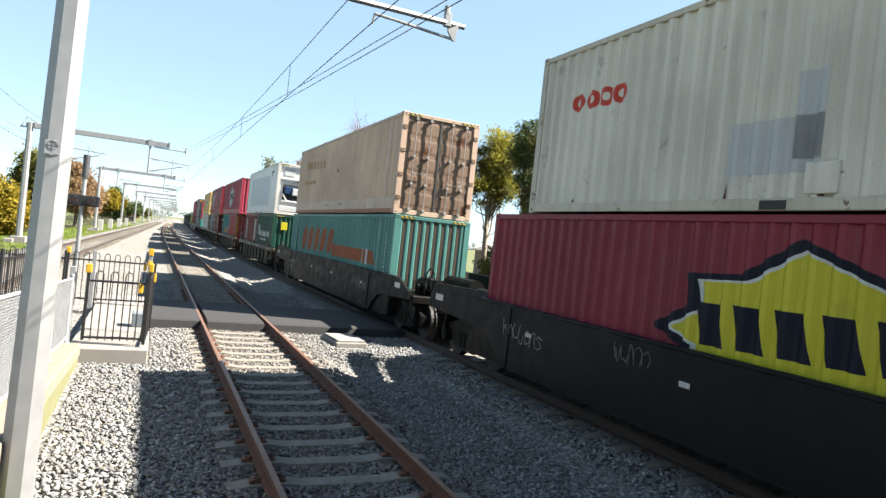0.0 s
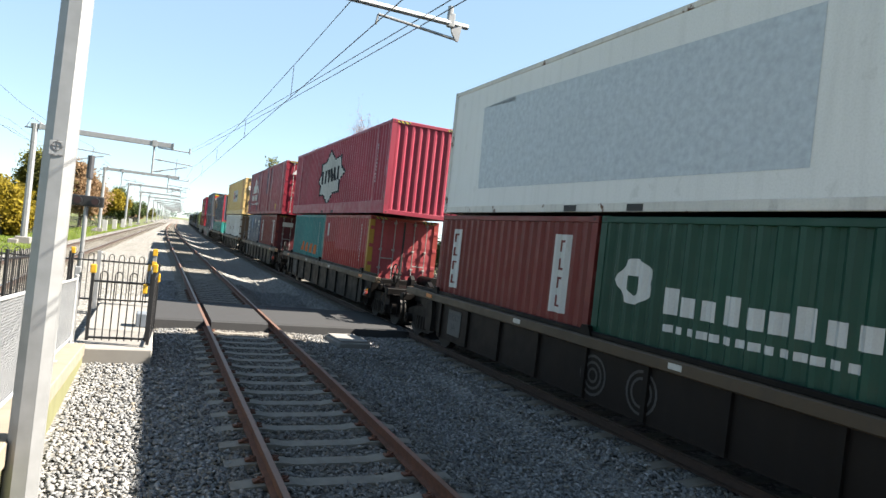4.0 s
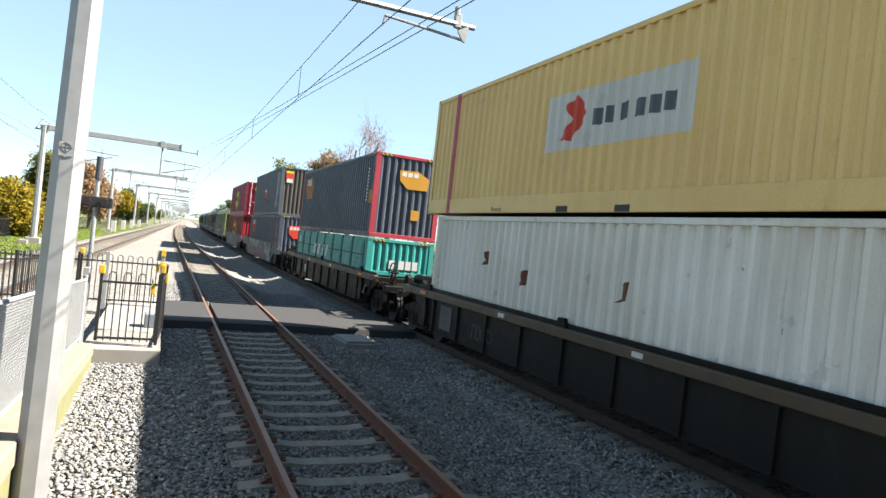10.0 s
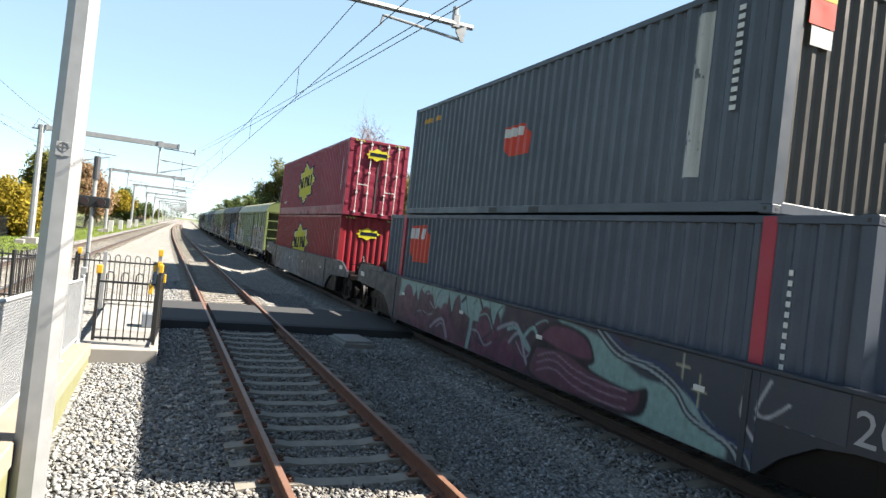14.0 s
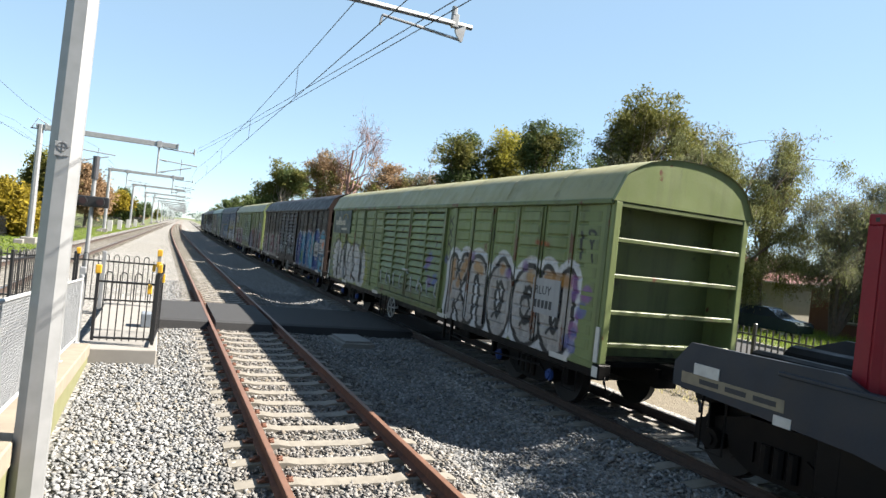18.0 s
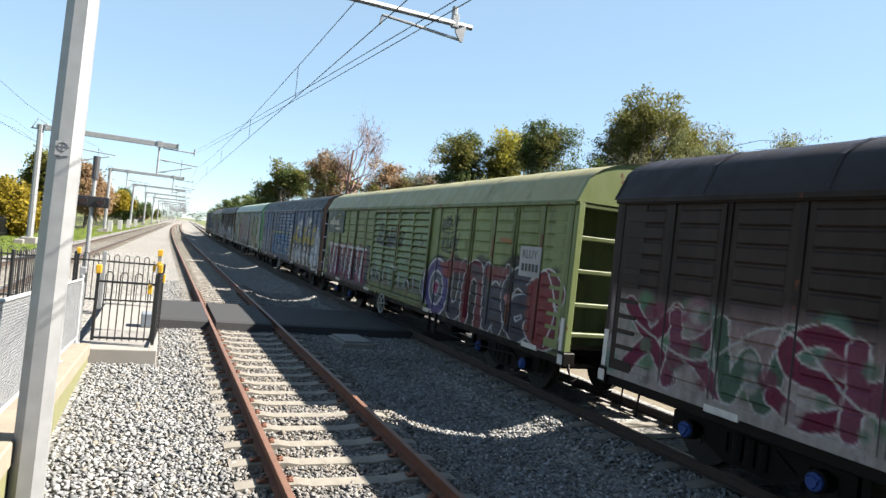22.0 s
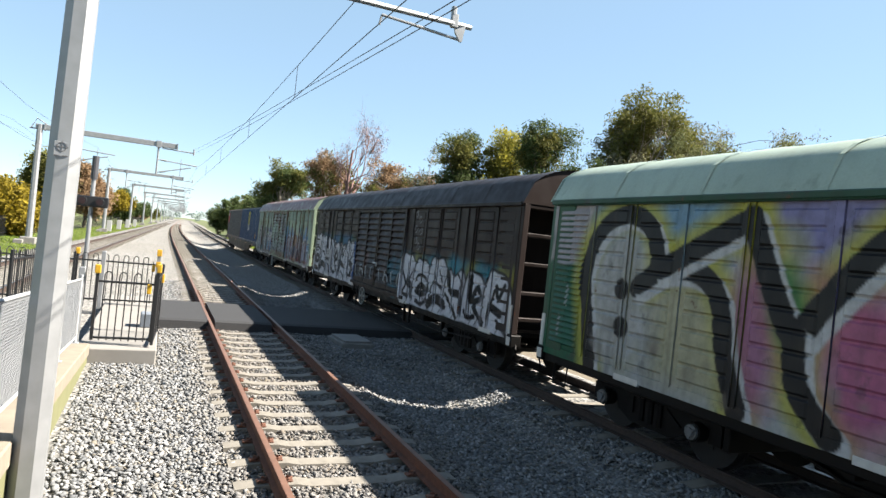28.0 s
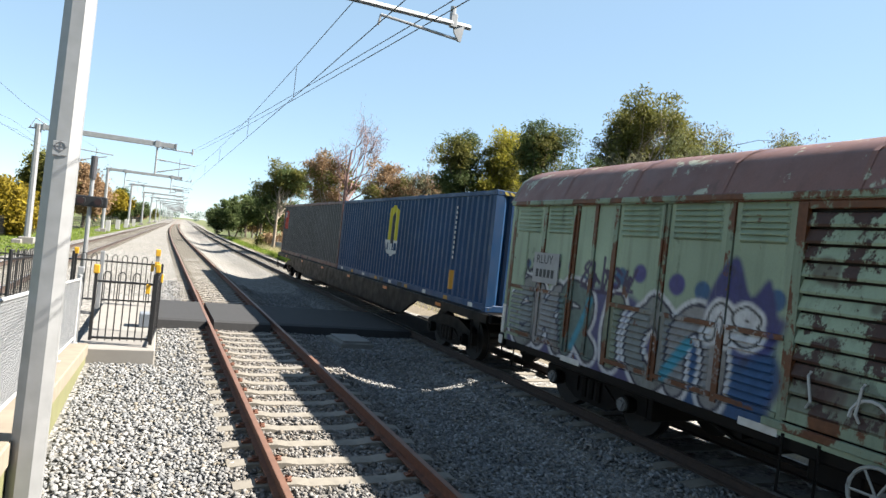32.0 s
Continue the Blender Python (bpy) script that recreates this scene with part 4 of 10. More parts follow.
def louvre_van(near, label, art, body, ends, side, roof, trim, slat, caps, front="PPPPPP", rear="PPPPPP", sign=None, wheel_at=9.3):
    """A bogie van with sliding louvre doors, bays of pressed sheet and an arched roof; its leading end is near metres down the train."""
    L = VAN_L
    mid = near + L / 2
    w = thing("louvre_van", label, "freight wagon", group="louvred vans of the train")
    MOVES.append((w, mid, 6.0, Matrix()))
    o = Matrix.Translation((-1.375, -L / 2, 0))          # the side that faces the other tracks
    for s_ in (-1, 1):
        part("side_wall", Shape().box(s_ * (1.3 if s_ < 0 else 1.375), s_ * 1.345, 0.05 - L / 2, L / 2 - 0.05, 1.0, 3.42), GAP if s_ < 0 else body, w)
    for ribs, kinds in ((FRONT_RIBS, front), (REAR_RIBS, rear)):
        for a, b, kind in zip(ribs, ribs[1:], kinds):
            bay = part("side_panel", sheet(panel_line(kind), a + 0.062, b - 0.055, art, side, "side_panel", rim=0.0 if kind == "F" else 0.07), None, w, at=o)
            if kind == "T":          # rails that frame the upper and lower louvres
                for z in (1.9, 1.06):
                    part("louvre_frame", sheet([(0.0, z - 0.03), (-0.045, z - 0.03), (-0.045, z + 0.03), (0.0, z + 0.03)], a + 0.05, b - 0.05, art, trim, "louvre_frame"), None, bay)
            if kind == "F":
                part("bay_bar", sheet([(0.0, 1.02), (-0.04, 1.03), (-0.04, 3.39), (0.0, 3.4)], (a + b) / 2 - 0.035, (a + b) / 2 + 0.035, art, trim, "bay_bar"), None, bay)
        for y in ribs:
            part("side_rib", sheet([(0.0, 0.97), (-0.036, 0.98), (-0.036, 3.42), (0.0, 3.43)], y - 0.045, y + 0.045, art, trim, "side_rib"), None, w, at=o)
            if y in (ribs[2], ribs[4]):
                part("rib_flange", sheet([(-0.03, 0.98), (-0.062, 0.99), (-0.062, 3.38), (-0.03, 3.39)], y + 0.02, y + 0.05, art, trim, "rib_flange"), None, w, at=o)
    part("lower_sill", sheet([(0.0, 0.86), (-0.02, 0.865), (-0.02, 1.0), (0.0, 1.005)], 0.05, L - 0.05, art, side, "lower_sill"), None, w, at=o)
    for a in (6.2, 8.52):
        door = part("louvre_door", Shape().box(-0.055, 0.02, a, a + 2.26, 1.04, 1.17, 0.01), trim, w, at=o)
        part("top_rail", Shape().box(-0.055, 0.02, a, a + 2.26, 3.31, 3.4, 0.01), trim, door)
        for q in (a + 0.04, a + 1.13, a + 2.22):
            part("door_stile", sheet([(0.0, 1.06), (-0.066, 1.07), (-0.066, 3.38), (0.0, 3.39)], q - 0.035, q + 0.035, art, trim, "door_stile"), None, door)
        for j in range(2):
            for i in range(12):
                y, z = a + 0.075 + j * 1.09, 1.18 + i * 0.178
                part("slat", sheet([(0.01, z - 0.004), (-0.05, z - 0.016), (-0.06, z + 0.012), (-0.012, z + 0.132), (0.004, z + 0.136)], y, y + 1.02, art, slat, "slat"), None, door)
    s = Shape()
    s.box(-0.075, -0.02, 5.9, 16.8, 3.395, 3.45, 0.008)
    s.box(-0.07, -0.02, 5.9, 11.0, 0.93, 1.02, 0.008)
    part("door_track", s, trim, w, at=o)
    part("door_post", sheet([(0.0, 0.95), (-0.024, 0.96), (-0.024, 3.41), (0.0, 3.42)], 5.7, 6.17, art, side, "door_post"), None, w, at=o)
    part("door_jamb", sheet([(0.0, 0.95), (-0.09, 0.96), (-0.09, 3.42), (0.0, 3.43)], 6.1, 6.19, art, trim, "door_jamb"), None, w, at=o)
    # roof
    r, n = Shape(), 14
    arc = [(-1.46 + 2.92 * i / n, 3.47 + 0.78 * math.sqrt(max(0.0, 1 - (abs(-1 + 2 * i / n)) ** 2.3))) for i in range(n + 1)]
    secs = 10
    rr = random.Random(int(near))
    dent = {}
    for j in range(secs * 4 + 1):
        for i in range(n + 1):
            dent[j, i] = rr.uniform(-0.007, 0.007) if 0 < i < n and 0 < j < secs * 4 else 0.0
    ylen = (L + 0.12) / (secs * 4)
    for j in range(secs * 4):
        y0 = -L / 2 - 0.06 + j * ylen
        for i, ((xa, za), (xb, zb)) in enumerate(zip(arc, arc[1:])):
            r.quad((xa, y0, za + dent[j, i]), (xb, y0, zb + dent[j, i + 1]), (xb, y0 + ylen, zb + dent[j + 1, i + 1]), (xa, y0 + ylen, za + dent[j + 1, i]))
    roof_ob = part("roof", r, roof, w, smooth=True)
    for j in range(1, secs):
        y = -L / 2 - 0.06 + j * (L + 0.12) / secs
        q = Shape()
        for (xa, za), (xb, zb) in zip(arc, arc[1:]):
            q.quad((xa, y - 0.03, za + 0.016), (xb, y - 0.03, zb + 0.016), (xb, y + 0.03, zb + 0.016), (xa, y + 0.03, za + 0.016))
        part("roof_seam", q, roof, roof_ob)
    for s_ in (-1, 1):
        part("eave", Shape().box(s_ * 1.47, s_ * 1.38, -L / 2, L / 2, 3.41, 3.5, 0.015), trim, w)
    for e in (-1, 1):
        part("roof_end", Shape().prism(arc, "y", e * (L / 2 + 0.03), e * (L / 2 - 0.02)), body, w)
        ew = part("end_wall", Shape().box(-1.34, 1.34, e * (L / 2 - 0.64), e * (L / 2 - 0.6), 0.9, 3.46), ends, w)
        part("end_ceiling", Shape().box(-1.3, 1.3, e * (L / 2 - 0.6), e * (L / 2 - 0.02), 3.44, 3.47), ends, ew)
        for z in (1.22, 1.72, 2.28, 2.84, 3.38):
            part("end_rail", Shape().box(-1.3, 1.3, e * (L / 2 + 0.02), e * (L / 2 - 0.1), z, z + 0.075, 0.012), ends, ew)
        for s_ in (-1, 1):
            part("corner_post", Shape().box(s_ * 1.4, s_ * 1.27, e * (L / 2 + 0.03), e * (L / 2 - 0.62), 0.96, 3.47, 0.015), body, w)
            part("corner_bracket", Shape().box(s_ * 1.42, s_ * 1.18, e * (L / 2 + 0.06), e * (L / 2 - 0.12), 0.72, 0.96, 0.02), UNDER, w)
            part("reflector", Shape().box(s_ * 1.428, s_ * 1.4, e * (L / 2 - 0.01), e * (L / 2 - 0.1), 0.98, 1.52, 0.003), PALE_TAPE, w)
            part("jack_plate", Shape().box(s_ * 1.428, s_ * 1.415, e * (L / 2 + 0.04), e * (L / 2 - 0.1), 0.76, 0.92, 0.003), PALE_TAPE, w)
        couple(w, e * (L / 2 + 0.0), e)
        b = bogie(w, e * 6.0, u=mid)
        for k in (-1, 1):
            part("axle_cap", caps, None, b, "bolted bearing cap", at=pose(-1.07, k * 0.92, 0.46))
        q = Shape()
        q.tube([(-1.38, e * (L / 2 - 0.5), 0.75), (-1.4, e * (L / 2 - 0.5), 0.42), (-1.4, e * (L / 2 - 0.85), 0.42), (-1.38, e * (L / 2 - 0.85), 0.75)], 0.016, 6)
        part("step", q, UNDER, w)
        q = Shape()
        q.tube([(-1.2, e * (L / 2 - 0.1), 0.95), (-1.32, e * (L / 2 + 0.1), 0.7), (-1.25, e * (L / 2 + 0.12), 0.5), (-1.1, e * (L / 2 + 0.08), 0.55)], 0.02, 6)
        part("release_lever", q, UNDER, w)
    # underframe
    for s_ in (-1, 1):
        bar_ob = part("sole_bar", Shape().box(s_ * 1.36, s_ * 1.28, -L / 2 + 0.1, L / 2 - 0.1, 0.72, 0.9, 0.015), UNDER, w)
        for y in (-7.4, -2.55, 2.6, 6.2):
            part("reflector", Shape().box(s_ * 1.398, s_ * 1.362, y - 0.26, y + 0.26, 0.83, 0.92, 0.003), PALE_TAPE, bar_ob)
        q = Shape()
        q.tube([(s_ * 0.95, -4.3, 0.8), (s_ * 0.95, -3.2, 0.5), (s_ * 0.95, 3.2, 0.5), (s_ * 0.95, 4.3, 0.8)], 0.03, 6)
        part("truss_rod", q, UNDER, w)
    q = Shape()
    q.box(-1.28, 1.28, -L / 2 + 0.1, L / 2 - 0.1, 0.9, 0.99)
    for y in (-3, -1, 1, 3):
        q.box(-1.2, 1.2, y - 0.06, y + 0.06, 0.62, 0.9)
    q.box(-0.2, 0.2, -L / 2, L / 2, 0.6, 0.9)
    part("floor_frame", q, UNDER, w)
    q = Shape()
    q.tube([(-0.75, -0.6, 0.6), (-0.75, 0.3, 0.6)], 0.19, 14)
    part("brake_cylinder", q, UNDER, w)
    part("air_reservoir", Shape().tube([(0.1, 1.0, 0.6), (0.1, 1.9, 0.6)], 0.17, 12), UNDER, w)
    for y0, y1, x0, x1, z0 in ((-3.6, -2.9, -1.15, -0.6, 0.5), (1.5, 2.1, -1.2, -0.7, 0.46), (2.7, 3.6, -0.9, -0.3, 0.5), (-2.3, -1.3, 0.3, 1.1, 0.42), (0.2, 1.1, 0.4, 1.15, 0.4)):
        part("equipment_box", Shape().box(x0, x1, y0, y1, z0, 0.9, 0.02), UNDER, w)
    # added far-side beam that hides part of the bright soil beyond the van
    part("truss_beam", Shape().prism([(-4.6, 0.9), (-3.6, 0.5), (3.6, 0.5), (4.6, 0.9)], "x", 1.2, 1.27), UNDER, w)
    for y in (-4.6, 4.6):
        part("brake_beam", Shape().box(-1.1, 1.1, y - 0.05, y + 0.05, 0.35, 0.9, 0.01), UNDER, w)
    hand_wheel(w, -1.44, wheel_at - L / 2, 0.62, 0.27, HANDWHEEL)
    q = Shape()
    a = wheel_at - L / 2 + 0.62
    q.tube([(-1.4, a, 0.9), (-1.42, a, 0.28), (-1.42, a + 0.42, 0.28), (-1.4, a + 0.42, 0.9)], 0.02, 6)
    part("stirrup_step", q, UNDER, w)
    q = Shape()
    for y in (5.35, 5.75):
        q.box(-1.4, -1.34, y - L / 2 - 0.03, y - L / 2 + 0.03, 0.38, 0.9)
    q.tube([(-1.37, 1.6 - L / 2, 0.62), (-1.37, 3.4 - L / 2, 0.5), (-1.37, 5.4 - L / 2, 0.5)], 0.018, 6)
    part("stirrup_step", q, UNDER, w)
    if sign:
        board = part("sign_board", Shape().box(-0.066, -0.046, 14.4, 16.72, 2.56, 3.43, 0.005), sign, w, "dark slate-green name board", at=o)
        x = 16.42
        for wd, up in ((0.15, 0.17), (0.15, 0.17), (0.16, 0.3), (0.07, 0.29), (0.16, 0.17), (0.07, 0.17), (0.1, 0.17), (0.14, 0.17), (0.05, 0.05)):
            part("name_bar", Shape().box(-0.07, -0.067, x - wd, x, 2.86, 2.86 + up, 0.002), CREAM_MARK, board)
            x -= wd + 0.045
        part("name_bar", Shape().box(-0.07, -0.067, 14.85, 15.55, 2.68, 2.76), CREAM_MARK, board)
        arc_pts = [(-0.068, 15.1 + 0.32 * math.cos(a_), 3.08 + 0.18 * math.sin(a_)) for a_ in [math.pi * j_ / 12 for j_ in range(13)]]
        part("yellow_arc", Shape().tube(arc_pts, 0.014, 4), ARC_YELLOW, board)
    return w


def axle_cap_shape(mat):
    s = Shape()
    s.tube([(-0.14, 0, 0), (-0.02, 0, 0)], 0.1, 12)
    s.tube([(-0.17, 0, 0), (-0.13, 0, 0)], 0.06, 10)
    for i in range(3):
        a = 2 * math.pi * i / 3 + 0.5
        s.tube([(-0.165, 0.07 * math.cos(a), 0.07 * math.sin(a)), (-0.13, 0.07 * math.cos(a), 0.07 * math.sin(a))], 0.018, 6)
    s.tube([(-0.06, 0, 0), (0.0, 0, 0)], 0.125, 12)
    return s.mesh("axle_cap", mat)


CREAM_MARK = weathered("cream sign paint", (0.55, 0.5, 0.4), 0.6, dirt=0.1)
ARC_YELLOW = weathered("yellow sign paint", (0.5, 0.38, 0.06), 0.6, dirt=0.1)
HANDWHEEL = weathered("pale hand wheel", (0.4, 0.4, 0.37), 0.6, rust=0.3, dirt=0.3)


# ----- paints -----
def paint(name, c, **kw):
    return weathered(name, c, **kw)


MAROON = paint("maroon container paint", (0.28, 0.02, 0.042), fade=0.15, dirt=0.2)
MAROON_PALE = paint("faded maroon container paint", (0.43, 0.05, 0.088), fade=0.2, dirt=0.2)
MAROON2 = paint("dark maroon container paint", (0.33, 0.022, 0.045), fade=0.2, dirt=0.2)
GREY_WHITE = paint("grey-white container paint", (0.85, 0.8, 0.7), rust=0.08, dirt=0.3)
BEIGE = paint("beige container paint", (0.86, 0.61, 0.45), rust=0.08, dirt=0.25)
TEAL = paint("sea green container paint", (0.1, 0.3, 0.27), dirt=0.25, fade=0.25)
TEAL2 = paint("teal container paint", (0.02, 0.24, 0.24), dirt=0.15)
REEFER = paint("white reefer skin", (0.95, 0.95, 0.94), dirt=0.12, fade=0.04, rough=0.4)
REEFER_FRAME = paint("rust-stained white frame", (0.85, 0.82, 0.77), rust=0.33, dirt=0.3)
BOTTLE = paint("bottle green container paint", (0.008, 0.07, 0.045), dirt=0.15)
BRICK = paint("red-brown container paint", (0.22, 0.035, 0.03), dirt=0.2)
RED = paint("faded red container paint", (0.46, 0.075, 0.085), dirt=0.2, fade=0.3)
NAVY = paint("faded navy container paint", (0.034, 0.074, 0.15), dirt=0.25, rust=0.03)
BUFF = paint("buff yellow container paint", (0.98, 0.66, 0.27), dirt=0.12, fade=0.1)
CREAM = paint("off-white container paint", (1.0, 0.95, 0.84), rust=0.05, dirt=0.25)
BROWN_DOOR = paint("brown weathered doors", (0.27, 0.175, 0.115), rust=0.35, dirt=0.4)
SLATE = paint("slate grey container paint", (0.078, 0.093, 0.128), dirt=0.15)
SLATE2 = paint("blue-grey container paint", (0.1, 0.12, 0.152), dirt=0.2)
SLATE_END = paint("brown-grey container end", (0.095, 0.085, 0.075), dirt=0.3)
PINK = paint("pink-red container frame", (0.5, 0.05, 0.08), dirt=0.1)
GREEN_HALF = paint("green half-height paint", (0.04, 0.36, 0.32), dirt=0.15)
BLUE = paint("royal blue container paint", (0.007, 0.055, 0.155), dirt=0.1)
GREY_RED = paint("grey container paint", (0.1, 0.095, 0.1), dirt=0.25)
ORANGE = paint("orange logo paint", (0.75, 0.16, 0.02), dirt=0.06, fade=0.1)
RED_LOGO = paint("red logo paint", (0.7, 0.06, 0.03), dirt=0.06, fade=0.1)
RUST_ORANGE = paint("rust-orange lettering paint", (0.42, 0.1, 0.03), dirt=0.15)
LOGO_YELLOW = paint("yellow logo paint", (0.68, 0.6, 0.03), dirt=0.08, fade=0.1)
OCHRE = paint("ochre logo paint", (0.6, 0.3, 0.03), dirt=0.08)
WELL_GREY = paint("charcoal wagon paint", (0.014, 0.0142, 0.0155), dirt=0.25, rust=0.03)
WELL_BLUE = paint("slate wagon paint", (0.038, 0.045, 0.06), dirt=0.25)
SKIRT = paint("dark green-black wagon paint", (0.021, 0.0215, 0.021), dirt=0.3)
SKIRT_BROWN = paint("dark brown-black wagon paint", (0.021, 0.0175, 0.016), dirt=0.3)
LEDGE = paint("brown grimed ledge", (0.1, 0.072, 0.046), dirt=0.4, rust=0.1)


# ----- the wagons, from the head of the visible train to its tail -----
A = lambda m: (m, 8.35, 0)
B = lambda m: (m, 7.2, 0)
W1, W2, W8, W9 = A(4.6), A(25.15), A(135.75), A(156.3)
W3, W4, W5, W6, W7 = (B(44.2 + 18.05 * i) for i in range(5))

well_wagon(W1[0], WELL_GREY, "charcoal well wagon with white scrawls on its side")
well_wagon(W2[0], WELL_GREY, "charcoal well wagon with pale tags on its side")
well_wagon(W8[0], WELL_BLUE, "slate well wagon with a purple and mint mural")
well_wagon(W9[0], WELL_BLUE, "slate blue well wagon with a blue mural")
skirt_wagon(W3[0], SKIRT_BROWN, LEDGE, "dark brown container wagon with grimy ledge and painted rings")
skirt_wagon(W4[0], SKIRT, LEDGE, "dark green-black container wagon with a grimy brown ledge")
skirt_wagon(W5[0], SKIRT, LEDGE, "dark green-black container wagon with white code letters")
skirt_wagon(W6[0], SKIRT, LEDGE, "dark green-black container wagon carrying a white container")
skirt_wagon(W7[0], SKIRT_BROWN, LEDGE, "dark brown container wagon carrying a half-height container")

LOW, HIGH = 0.38, 3.29
c = container("container", "maroon container with a yellow badge, in a well wagon", -2.75, 14.63, LOW, 2.9, MAROON, W1)
lf1 = c
c = container("container", "grey-white container with rust stains and red marks", -1.55, 12.19, HIGH, 2.9, GREY_WHITE, W1, frame_mat=paint("stained grey-white frame", (0.7, 0.64, 0.52), rust=0.25, dirt=0.3))
oo = c
c = container("container", "sea green corrugated container with faded orange lettering", 17.85, 14.63, LOW, 2.9, TEAL, W2, posts=(1.25, 13.4))
teal = c
c = container("container", "beige container with rust-stained doors", 18.0, 13.9, HIGH, 3.0, BEIGE, W2, W=2.5, end="doors", posts=(0.95, 12.95), belly=0.32,
              end_mat=paint("rust-streaked beige doors", (0.3, 0.2, 0.14), rust=0.5, dirt=0.5), frame_mat=paint("rusty beige frame", (0.74, 0.53, 0.4), rust=0.2, dirt=0.3))
beige = c
c = container("container", "bottle green twenty-foot container with white lettering", 38.2, 6.06, 0.66, 2.59, BOTTLE, W3)
kw = c
c = container("container", "red-brown twenty-foot container with white name strips", 44.35, 6.06, 0.66, 2.59, BRICK, W3, end="doors")
gr1 = c
c = container("refrigerated_container", "white refrigerated container with its cooling machine in the end", 38.25, 12.19, HIGH, 2.95, REEFER, W3, depth=0, end="none", frame_mat=REEFER_FRAME)
reef = c
c = container("container", "faded red twenty-foot container with doors", 56.2, 6.06, 0.66, 2.59, RED, W4, end="doors", frame_mat=paint("yellow-stained red frame", (0.4, 0.06, 0.05), dirt=0.2))
red = c
c = container("container", "teal twenty-foot container with orange lettering", 62.3, 6.06, 0.66, 2.59, TEAL2, W4)
tl = c
c = container("container", "maroon forty-eight-foot container with a white badge", 54.95, 14.4, HIGH, 2.95, MAROON_PALE, W4, W=2.5, belly=0.26, posts=(1.3, 13.1))
lf4 = c
c = container("container", "red-brown twenty-foot container with white name strips", 74.1, 6.06, 0.66, 2.59, BRICK, W5, end="doors", end_mat=paint("dark red doors", (0.12, 0.02, 0.025), dirt=0.3))
crac = c
c = container("container", "faded navy side-door container with white data panels", 80.2, 6.06, 0.66, 2.59, NAVY, W5, depth=0, end="doors")
blue = c
c = container("container", "dark maroon container with a white triangle badge", 72.5, 14.63, HIGH, 3.0, MAROON2, W5, W=2.5, end="doors", pitch=0.5, depth=0.03)
ceva = c
c = container("container", "off-white forty-foot container with brown weathered doors", 92.25, 12.19, 0.66, 2.59, CREAM, W6, depth=0.07, end="doors", end_mat=BROWN_DOOR)
white = c
c = container("container", "buff yellow container with red posts and a white panel", 90.95, 14.2, HIGH, 3.0, BUFF, W6, W=2.5, end="doors", end_mat=paint("tan weathered doors", (0.55, 0.38, 0.17), dirt=0.3, rust=0.12), posts=(1.3, 12.9), post_mat=PINK, belly=0.2)
aur = c
c = container("half_height_container", "green half-height container with bolted side gates", 110.3, 12.19, 1.26, 1.26, GREEN_HALF, W7, depth=0)
half = c
c = container("container", "slate grey container with a pink-red frame and orange badge", 110.3, 12.19, 2.55, 2.9, SLATE, W7, frame_mat=PINK, rail_mat=SLATE)
scf = c
c = container("container", "slate grey container with a pink post, deep in a well wagon", 128.6, 14.63, LOW, 2.9, SLATE, W8, posts=(1.25, 13.4), post_mat=PINK)
scl = c
c = container("container", "blue-grey container with a brown-grey end and red badge", 129.85, 12.19, HIGH, 3.0, SLATE2, W8, end_mat=SLATE_END)
scu = c
c = container("container", "maroon container with a yellow badge, in a well wagon", 149.2, 14.63, LOW, 2.9, paint("bright maroon paint", (0.3, 0.013, 0.025), dirt=0.15), W9)
lyl = c
c = container("container", "maroon forty-eight-foot container with a yellow badge and white lock rods", 149.05, 14.63, HIGH, 3.0, paint("crimson maroon paint", (0.29, 0.02, 0.05), dirt=0.12), W9, end="doors", rod=WHITE, belly=0.22)
lyu = c

# ----- louvred vans and what is sprayed on them -----
GREEN = (0.23, 0.285, 0.11)
PALE_GREEN = (0.36, 0.46, 0.33)
DARK = (0.047, 0.034, 0.031)
SLATE_BLUE = (0.09, 0.135, 0.24)
COAL = (0.01, 0.01, 0.012)
CHALK = (0.7, 0.7, 0.72)
ROOF_GREEN = paint("yellow-green roof", (0.41, 0.385, 0.2), dirt=0.3, rust=0.1)
ROOF_DARK = paint("brown-black roof", (0.04, 0.033, 0.036), dirt=0.2)
ROOF_GREY = paint("dark grey-green roof", (0.028, 0.028, 0.027), dirt=0.4, rust=0.05)
ROOF_PALE = paint("pale mint roof", (0.46, 0.56, 0.46), dirt=0.2, rust=0.05)
ROOF_RUST = paint("rust-eaten mint roof", (0.25, 0.13, 0.11), dirt=0.3, rust=0.4, rustcol=(0.4, 0.42, 0.33))
BOARD = paint("dark slate-green board", (0.016, 0.045, 0.05), dirt=0.1)
CAP_BLUE = axle_cap_shape(paint("blue bearing cap paint", (0.03, 0.08, 0.3), dirt=0.3))
CAP_GREY = axle_cap_shape(paint("grey bearing cap paint", (0.2, 0.2, 0.2), dirt=0.5, rust=0.2))


